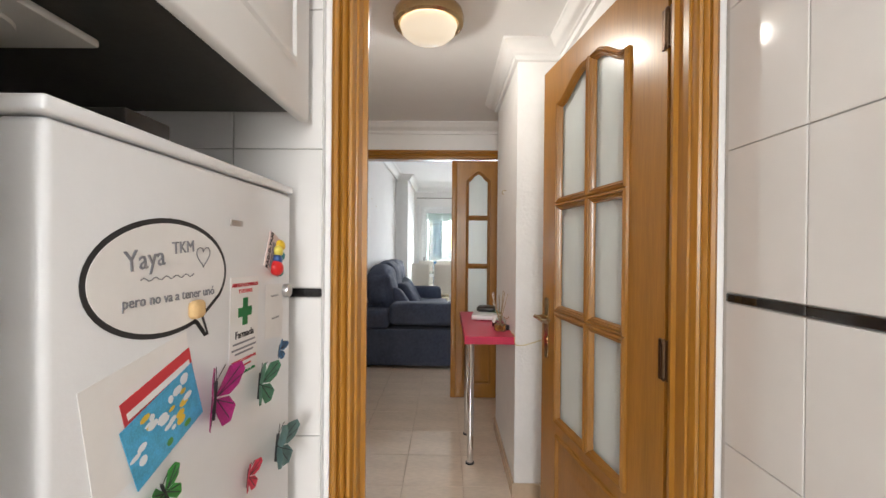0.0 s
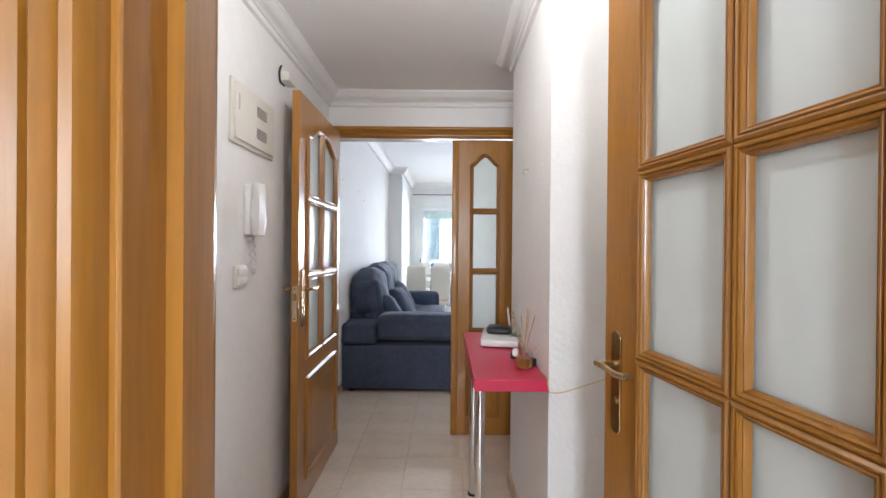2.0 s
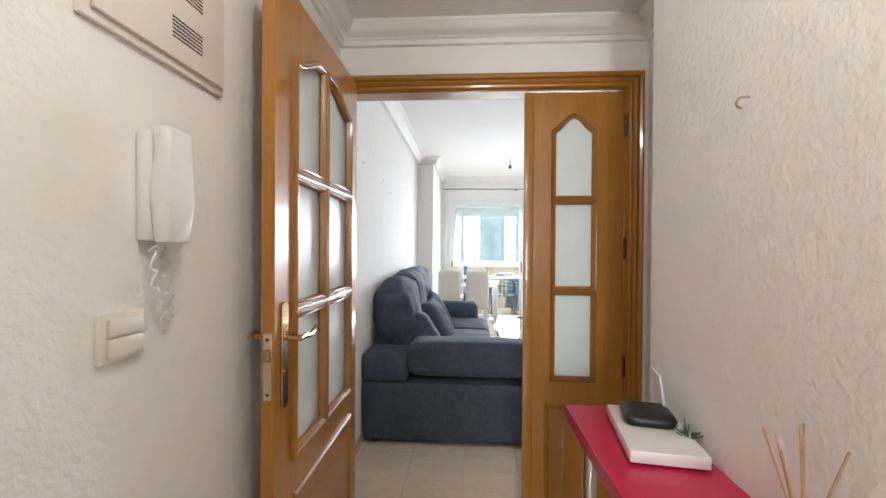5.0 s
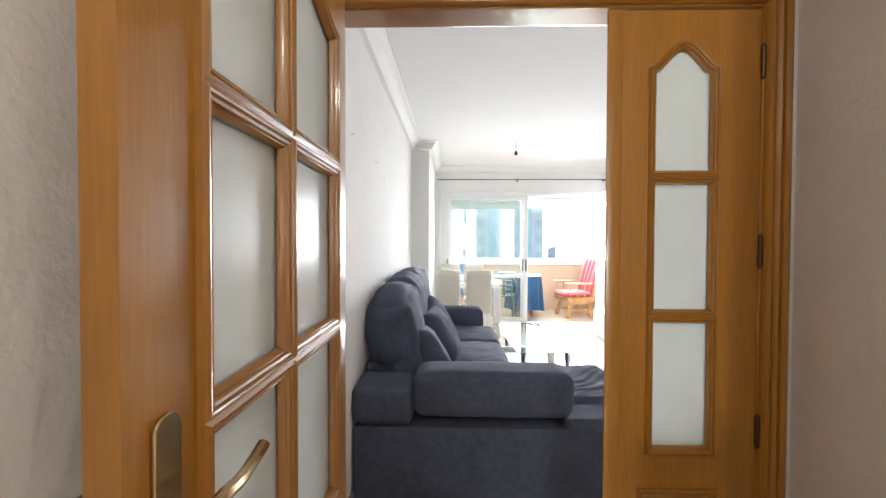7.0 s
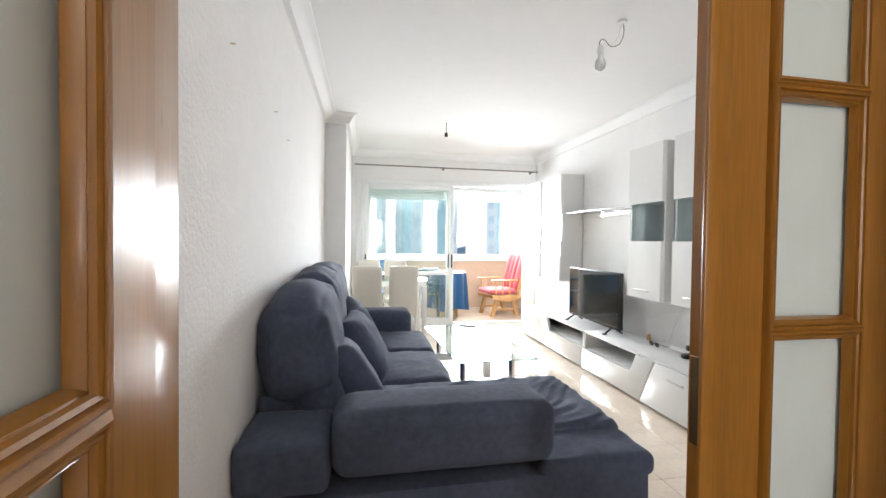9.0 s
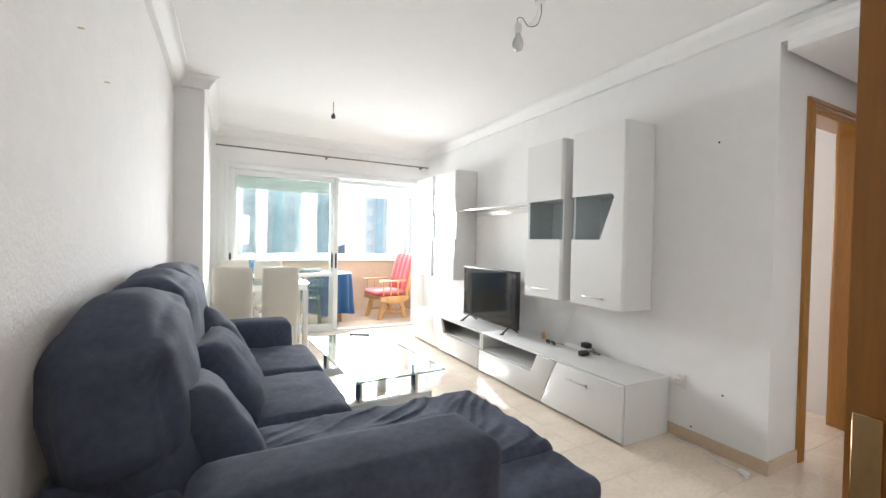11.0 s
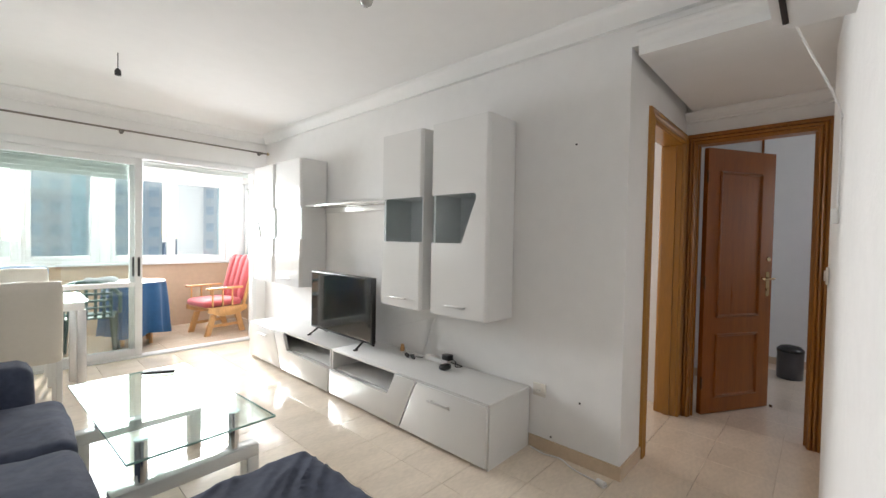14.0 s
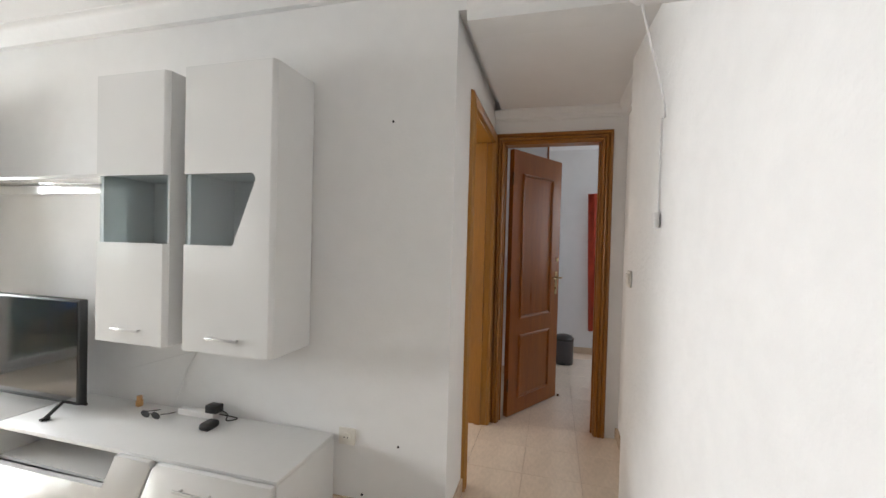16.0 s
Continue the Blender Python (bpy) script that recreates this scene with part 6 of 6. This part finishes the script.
bmesh.ops.transform(bm, matrix=Matrix(((0, 1, 0, -0.311), (1, 0, 0, 0), (0, 0, 1, 0), (0, 0, 0, 1))), verts=bm.verts)
part("panel_moulding", bm, MELAMINE, door)
r = thing("under_cabinet_fan", (-0.60, 0.40, 1.55), "round plastic fan outlet under the wall cabinet", "fan")
part("plate", box(-0.70, -0.50, 0.30, 0.50, 1.562, 1.5745, bev=0.004), PLASTIC, r)
part("disc", lathe([(0.06, 0.012), (0.06, 0.0), (0.045, -0.004), (0.02, -0.006)], (-0.60, 0.40, 1.556), n=28), PLASTIC, r)
bm = box(-0.62, -0.40, 0.42, 0.50, 1.412, 1.455, bev=0.003)
solo("black_box", bm, mat("black_carton", (0.02, 0.018, 0.018), 0.5, var=0.4, scale=60), "black printed carton lying on the fridge", "box", loc=(-0.5, 0.45, 1.412))
solo("black_cable", tube(curve([(-0.42, 0.55, 1.42), (-0.45, 0.58, 1.428), (-0.52, 0.57, 1.422), (-0.55, 0.62, 1.42)]), 0.008), BLACK_PLASTIC, "black cable lying on the fridge", "cable", loc=(-0.45, 0.58, 1.41))

# ---- living room things ----
r = thing("bare_bulb", (0.847, 5.05, 2.3), "bare glass bulb hanging on twisted wires", "bulb")
part("glass", lathe([(0.012, 0.075), (0.014, 0.06), (0.026, 0.035), (0.031, 0.012), (0.026, -0.008), (0.012, -0.02), (0.003, -0.022)], (0.847, 5.05, 2.308), n=20), mat("frosted_bulb", (0.8, 0.8, 0.78), 0.25, transmission=0.5), r)
part("holder", lathe([(0.018, 0.072), (0.019, 0.078), (0.019, 0.118), (0.012, 0.128), (0.004, 0.13)], (0.847, 5.05, 2.308), n=20), WHITE_PLASTIC, r)
part("wire", tube(curve([(0.847, 5.05, 2.435), (0.842, 5.055, 2.45), (0.85, 5.05, 2.468), (0.87, 5.04, 2.462), (0.90, 5.03, 2.425), (0.95, 5.02, 2.44), (0.97, 5.01, 2.50), (0.96, 5.0, 2.555)]), 0.0022, n=6), INK, r)
part("wire", tube(curve([(0.85, 5.05, 2.435), (0.87, 5.045, 2.45), (0.91, 5.03, 2.44), (0.94, 5.02, 2.48), (0.95, 5.0, 2.555)]), 0.0022, n=6), WHITE_PLASTIC, r)
part("rose", cyl((0.95, 5.0, LC - 0.012), (0.95, 5.0, LC), 0.03), WHITE_PLASTIC, r)
r = thing("lamp_socket", (0.349, 7.232, 2.43), "empty black lamp socket hanging from the ceiling", "lamp socket")
part("socket", lathe([(0.016, 0), (0.019, 0.004), (0.019, 0.03), (0.012, 0.045), (0.004, 0.05)], (0.349, 7.232, 2.405)), BLACK_PLASTIC, r)
part("wire", cyl((0.349, 7.232, 2.45), (0.349, 7.232, LC), 0.003), INK, r)

r = thing("air_conditioner", (1.3, 3.6, 2.06), "white wall-mounted air conditioner", "air conditioner")
part("casing", prism([(3.535, 2.09), (3.71, 2.092), (3.762, 2.13), (3.772, 2.18), (3.756, 2.36), (3.735, 2.375), (3.55, 2.375)], "x", 0.94, 1.74, bev=0.008), WHITE_PLASTIC, r)
part("air_outlet", box(1.0, 1.68, 3.715, 3.732, 2.090, 2.105), BLACK_PLASTIC, r)
part("flap", box(0.99, 1.69, 3.695, 3.76, 2.100, 2.108, bev=0.002), WHITE_PLASTIC, r)
part("side_mark", box(1.74, 1.742, 3.712, 3.722, 2.12, 2.18), BLACK_PLASTIC, r)
solo("white_cable", tube(curve([(1.725, 3.70, 2.10), (1.80, 3.66, 2.02), (1.90, 3.60, 1.90), (1.97, 3.566, 1.815), (2.02, 3.566, 1.80), (2.025, 3.566, 1.6), (2.025, 3.566, 1.46)]), 0.004), WHITE_PLASTIC,
     "white cable hanging from the air conditioner along the wall", "cable", loc=(1.9, 3.57, 1.85))
solo("cable_plug", box(2.005, 2.045, 3.563, 3.585, 1.40, 1.46, bev=0.005), WHITE_PLASTIC, "small white cable connector on the wall", "connector", loc=(2.025, 3.57, 1.4))
r = thing("light_switch", (2.5, 3.58, 1.13), "ivory plastic light switch", "switch", group="switches")
part("plate", box(2.44, 2.52, 3.578, 3.588, 1.13, 1.21, bev=0.003), PLASTIC, r)
part("rocker", box(2.45, 2.51, 3.588, 3.595, 1.145, 1.195, bev=0.003), PLASTIC, r)
r = thing("light_switch", (0.69, 3.508, 1.13), "ivory plastic light switch", "switch", group="switches")
part("plate", box(0.655, 0.73, 3.507, 3.514, 1.148, 1.223, bev=0.002), PLASTIC, r)
part("rocker", box(0.665, 0.72, 3.514, 3.518, 1.16, 1.211, bev=0.002), PLASTIC, r)
r = thing("wall_outlet", (LX1, 4.88, 0.33), "ivory plastic wall outlet", "outlet")
part("plate", box(LX1 - 0.012, LX1, 4.84, 4.925, 0.335, 0.415, bev=0.003), PLASTIC, r)
part("socket", cyl((LX1 - 0.013, 4.882, 0.375), (LX1 - 0.02, 4.882, 0.375), 0.021), PLASTIC, r)
for dz in (-0.009, 0.009):
    part("hole", cyl((LX1 - 0.0195, 4.882 + dz, 0.375), (LX1 - 0.0206, 4.882 + dz, 0.375), 0.003, n=8), INK, r)
for y, z in ((4.683, 1.883), (4.62, 0.36), (4.80, 0.10)):
    solo("screw_hole", cyl((LX1 - 0.003, y, z), (LX1 + 0.004, y, z), 0.006, n=10), INK, "dark screw hole in the plaster", "hole", group="holes", loc=(LX1, y, z))
for y, z in ((4.05, 1.93), (4.22, 1.88), (4.85, 1.86), (5.15, 1.80)):
    solo("wall_nail", cyl((LX0, y, z), (LX0 + 0.015, y, z), 0.003, n=8), STEEL, "small nail sticking out of the plaster", "nail", group="nails", loc=(LX0, y, z))
solo("floor_cable", tube(curve([(2.075, 4.93, 0.006), (2.05, 4.82, 0.006), (2.07, 4.72, 0.006), (2.02, 4.62, 0.006), (2.0, 4.52, 0.006), (1.985, 4.46, 0.012)]), 0.004), WHITE_PLASTIC,
     "white power cable lying along the skirting", "cable", loc=(2.05, 4.7, 0))
r = thing("power_plug", (1.98, 4.44, 0), "white power plug lying on the floor", "plug")
part("body", cyl((1.985, 4.46, 0.016), (1.97, 4.415, 0.016), 0.016, 0.019), WHITE_PLASTIC, r)
for dx in (-0.008, 0.008):
    part("pin", cyl((1.972 + dx, 4.415, 0.016), (1.966 + dx, 4.397, 0.016), 0.0025, n=8), CHROME, r)

T = 0.382
r = thing("sunglasses", (1.93, 5.91, T), "dark folded sunglasses on the media unit", "sunglasses")
for s in (-1, 1):
    part("lens", flat(ellipse(0, 0, 0.027, 0.021, 20), pose(1.93, 5.91 + s * 0.034, T + 0.022, 75, 0, 90), 0.003), BLACK_PLASTIC, r)
    part("temple", tube([(1.935, 5.91 + s * 0.062, T + 0.03), (1.99, 5.91 + s * 0.055, T + 0.012), (2.03, 5.91 + s * 0.05, T + 0.004)], 0.0025, n=6), BLACK_PLASTIC, r)
part("bridge", cyl((1.932, 5.898, T + 0.027), (1.932, 5.922, T + 0.027), 0.0025, n=8), BLACK_PLASTIC, r)
r = thing("power_strip", (2.04, 5.72, T), "white power strip with plugged-in black adapters", "power strip")
part("body", box(2.015, 2.06, 5.60, 5.83, T, T + 0.034, bev=0.006), WHITE_PLASTIC, r)
part("adapter", box(2.01, 2.065, 5.58, 5.65, T + 0.034, T + 0.075, bev=0.006), BLACK_PLASTIC, r)
part("cable", tube(curve([(2.04, 5.58, T + 0.05), (2.045, 5.54, T + 0.03), (2.03, 5.53, T + 0.004), (2.07, 5.50, T + 0.004), (2.08, 5.62, T + 0.004)]), 0.003, n=6), BLACK_PLASTIC, r)
solo("black_charger", soft(1.90, 1.98, 5.52, 5.58, T, T + 0.035, bev=0.014, puff=0.003, wrinkle=0, cuts=3), BLACK_PLASTIC, "small black charger on the media unit", "charger", loc=(1.94, 5.55, T))
solo("cork_holder", lathe([(0.016, 0), (0.018, 0.004), (0.018, 0.03), (0.014, 0.032), (0.014, 0.055)], (2.04, 6.12, T)), PINE, "small wooden stopper on the media unit", "stopper", loc=(2.04, 6.12, T))
solo("hanging_wire", tube(curve([(2.09, 5.72, 0.80), (2.085, 5.78, 0.70), (2.09, 5.86, 0.58), (2.085, 5.88, 0.50), (2.08, 5.93, 0.39)]), 0.002, n=6), WHITE_PLASTIC, "thin white wire hanging below a wall cabinet", "cable", loc=(2.09, 5.8, 0.6))
solo("hanging_wire", tube(curve([(2.094, 5.55, 0.80), (2.092, 5.75, 0.72), (2.092, 6.0, 0.64), (2.09, 6.25, 0.56)]), 0.002, n=6), WHITE_PLASTIC, "thin white wire running along the wall", "cable", loc=(2.09, 5.9, 0.7))
r = thing("remote_control", (0.45, 6.58, 0.4515), "black remote control on the glass table", "remote control")
bm = box(-0.022, 0.022, -0.085, 0.085, 0, 0.016, bev=0.005)
bmesh.ops.transform(bm, matrix=pose(0.45, 6.58, 0.4515, 0, 0, 62), verts=bm.verts)
part("body", bm, BLACK_PLASTIC, r)
bm = None
for i in range(6):
    for j in range(3):
        bm = box(-0.014 + j * 0.011, -0.008 + j * 0.011, -0.06 + i * 0.018, -0.05 + i * 0.018, 0.0158, 0.0172, bm=bm)
bmesh.ops.transform(bm, matrix=pose(0.45, 6.58, 0.4515, 0, 0, 62), verts=bm.verts)
part("buttons", bm, GREY_INK, r)

# ---- beyond the corridor ----
r = thing("pedal_bin", (5.1, 3.80, 0), "dark steel pedal bin by the bedroom wall", "bin")
part("body", lathe([(0.10, 0), (0.105, 0.01), (0.105, 0.26), (0.10, 0.265)], (5.1, 3.80, 0.0)), mat("dark_steel", (0.10, 0.10, 0.11), 0.3, metal=0.8), r)
part("lid", lathe([(0.108, 0), (0.108, 0.02), (0.08, 0.05), (0.03, 0.062)], (5.1, 3.80, 0.265)), BLACK_PLASTIC, r)
part("pedal", box(4.97, 5.01, 3.78, 3.82, 0.01, 0.02, bev=0.003), BLACK_PLASTIC, r)
r = thing("hanging_gown", (5.35, 3.52, 0.1), "red and orange cloth hanging on the bedroom wall", "garment")
bm, prev = bmesh.new(), None
for i in range(13):
    ring = [bm.verts.new((5.42 + 0.035 * math.sin(k * 1.9 + i * 0.25), 3.27 + 0.025 * k + 0.004 * i * (k - 5) * 0.2, 0.32 + i * 0.135)) for k in range(11)]
    if prev:
        for k in range(10):
            bm.faces.new((prev[k], prev[k + 1], ring[k + 1], ring[k]))
    prev = ring
part("cloth", bm, mat("red_orange_cloth", (0.45, 0.05, 0.02), 0.85, var=0.4, scale=9, bump=0.2, bscale=100), r)
part("hook", cyl((5.44, 3.40, 1.94), (5.60, 3.40, 1.94), 0.008), STEEL, r)
solo("edge_strip", box(4.485, 4.502, 4.012, 4.03, 0.0, 2.5), RED_Z, "thin reddish wooden strip on the wall edge", "edge strip", "structure")
solo("door_wedge", prism([(4.02, 0), (4.07, 0), (4.02, 0.022)], "y", 3.86, 3.88), BRONZE, "small brown door stop on the floor", "door stop", loc=(4.04, 3.87, 0))
solo("strike_plate", box(3.2485, 3.251, CY + 0.05, CY + 0.08, 0.98, 1.06), BRASS, "brass strike plate in the door lining", "strike plate", loc=(3.25, CY + 0.06, 1.0))


# ---- floor tiles, the last of the structure ----
TILE = 0.327
bm = box(-TILE / 2 + 0.0008, TILE / 2 - 0.0008, -TILE / 2 + 0.0008, TILE / 2 - 0.0008, -0.008, 0.0, bev=0.0012, seg=1)
tile_mesh = mesh("tile", bm, FLOOR_TILE, smooth=False)


def lay(parent, x0, x1, y0, y1):
    """Whole tiles on one grid; those cut by a wall run under it."""
    i0, i1 = math.floor((x0 + 0.24) / TILE), math.ceil((x1 + 0.24) / TILE)
    j0, j1 = math.floor((y0 - 2.12) / TILE), math.ceil((y1 - 2.12) / TILE)
    for i in range(i0, i1):
        for j in range(j0, j1):
            if (i, j) in laid:
                continue
            laid.add((i, j))
            ob = new("tile", tile_mesh)
            ob.parent = parent
            ob.location = (-0.24 + (i + 0.5) * TILE, 2.12 + (j + 0.5) * TILE, 0.0)


laid = set()
floor_ob, terrace_ob = bpy.data.objects["floor"], bpy.data.objects["terrace_floor"]
lay(floor_ob, HX0, HX1, KY0, LY0)
lay(floor_ob, LX0, LX1, LY0, FY0)
lay(floor_ob, LX1, EX, 3.48, CY)
lay(floor_ob, EX, 5.2, 3.3, 4.7)
lay(floor_ob, 2.4, 3.6, CY, 5.2)
lay(floor_ob, -0.9, 0.6, -0.3, KY0)
lay(terrace_ob, TX0, TX1 - 0.1, FY1 - 0.1, BY)

# ---- kitchen wall tiles: 20 x 31 cm, with a black border strip ----
Z0 = 1.194
tw, th = 0.2, 0.31
kx = mesh("wall_tile", box(-tw / 2 + 0.001, tw / 2 - 0.001, -0.0035, 0.0035, -th / 2 + 0.001, th / 2 - 0.001, bev=0.0015, seg=1), KTILE, smooth=False)
kb = mesh("border_tile", box(-tw / 2 + 0.0008, tw / 2 - 0.0008, -0.004, 0.004, -0.0095, 0.0095, bev=0.002, seg=1), KBLACK, smooth=False)


def tile_wall(parent, a0, cols, m, z_lo=0.28, z_hi=2.4):
    def put(name, me, u, z):
        ob = new(name, me)
        ob.parent = parent
        ob.matrix_basis = m @ pose(u, 0, z)
    for c in range(cols):
        u = a0 + (c + 0.5) * tw
        for k in range(4):
            z = Z0 + (k + 0.5) * th
            if z < z_hi:
                put("wall_tile", kx, u, z)
            z = Z0 - 0.021 - (k + 0.5) * th
            if z > z_lo - th:
                put("wall_tile", kx, u, z)
        put("border_tile", kb, u, Z0 - 0.0105)


bm = box(-0.98, -0.283, KY0 - 0.006, KY0, 0, 2.45)
back = solo("wall_tiling", bm, KGROUT, "white glazed kitchen wall tiles with a black border", "tiling", "structure", smooth=False)
tile_wall(back, -1.09, 4, pose(0, KY0 - 0.009, 0))
tile_wall(bpy.data.objects["wall_kitchen_east"], -0.767, 8, pose(0.607, 0, 0, 0, 0, 90))
tile_wall(bpy.data.objects["wall_kitchen_west"], -0.4, 6, pose(-0.977, 0, 0, 0, 0, 90))
bm, prev = bmesh.new(), None
for i in range(90):
    z = i * 0.027
    w = 0.006 + 0.006 * noise.noise(Vector((z * 23, 0, 0)))
    ring = [bm.verts.new(p) for p in ((-0.283 - w, KY0 - 0.006, z), (-0.281, KY0 - 0.018 - 0.006 * noise.noise(Vector((z * 31, 4, 0))), z), (-0.271, KY0 - 0.014 - 0.005 * noise.noise(Vector((z * 27, 9, 0))), z), (-0.266, KY0, z))]
    if prev:
        for k in range(3):
            bm.faces.new((prev[k], prev[k + 1], ring[k + 1], ring[k]))
    prev = ring
solo("trim", bm, PLASTER, "ragged plaster edge beside the door casing", "plaster edge", "structure")
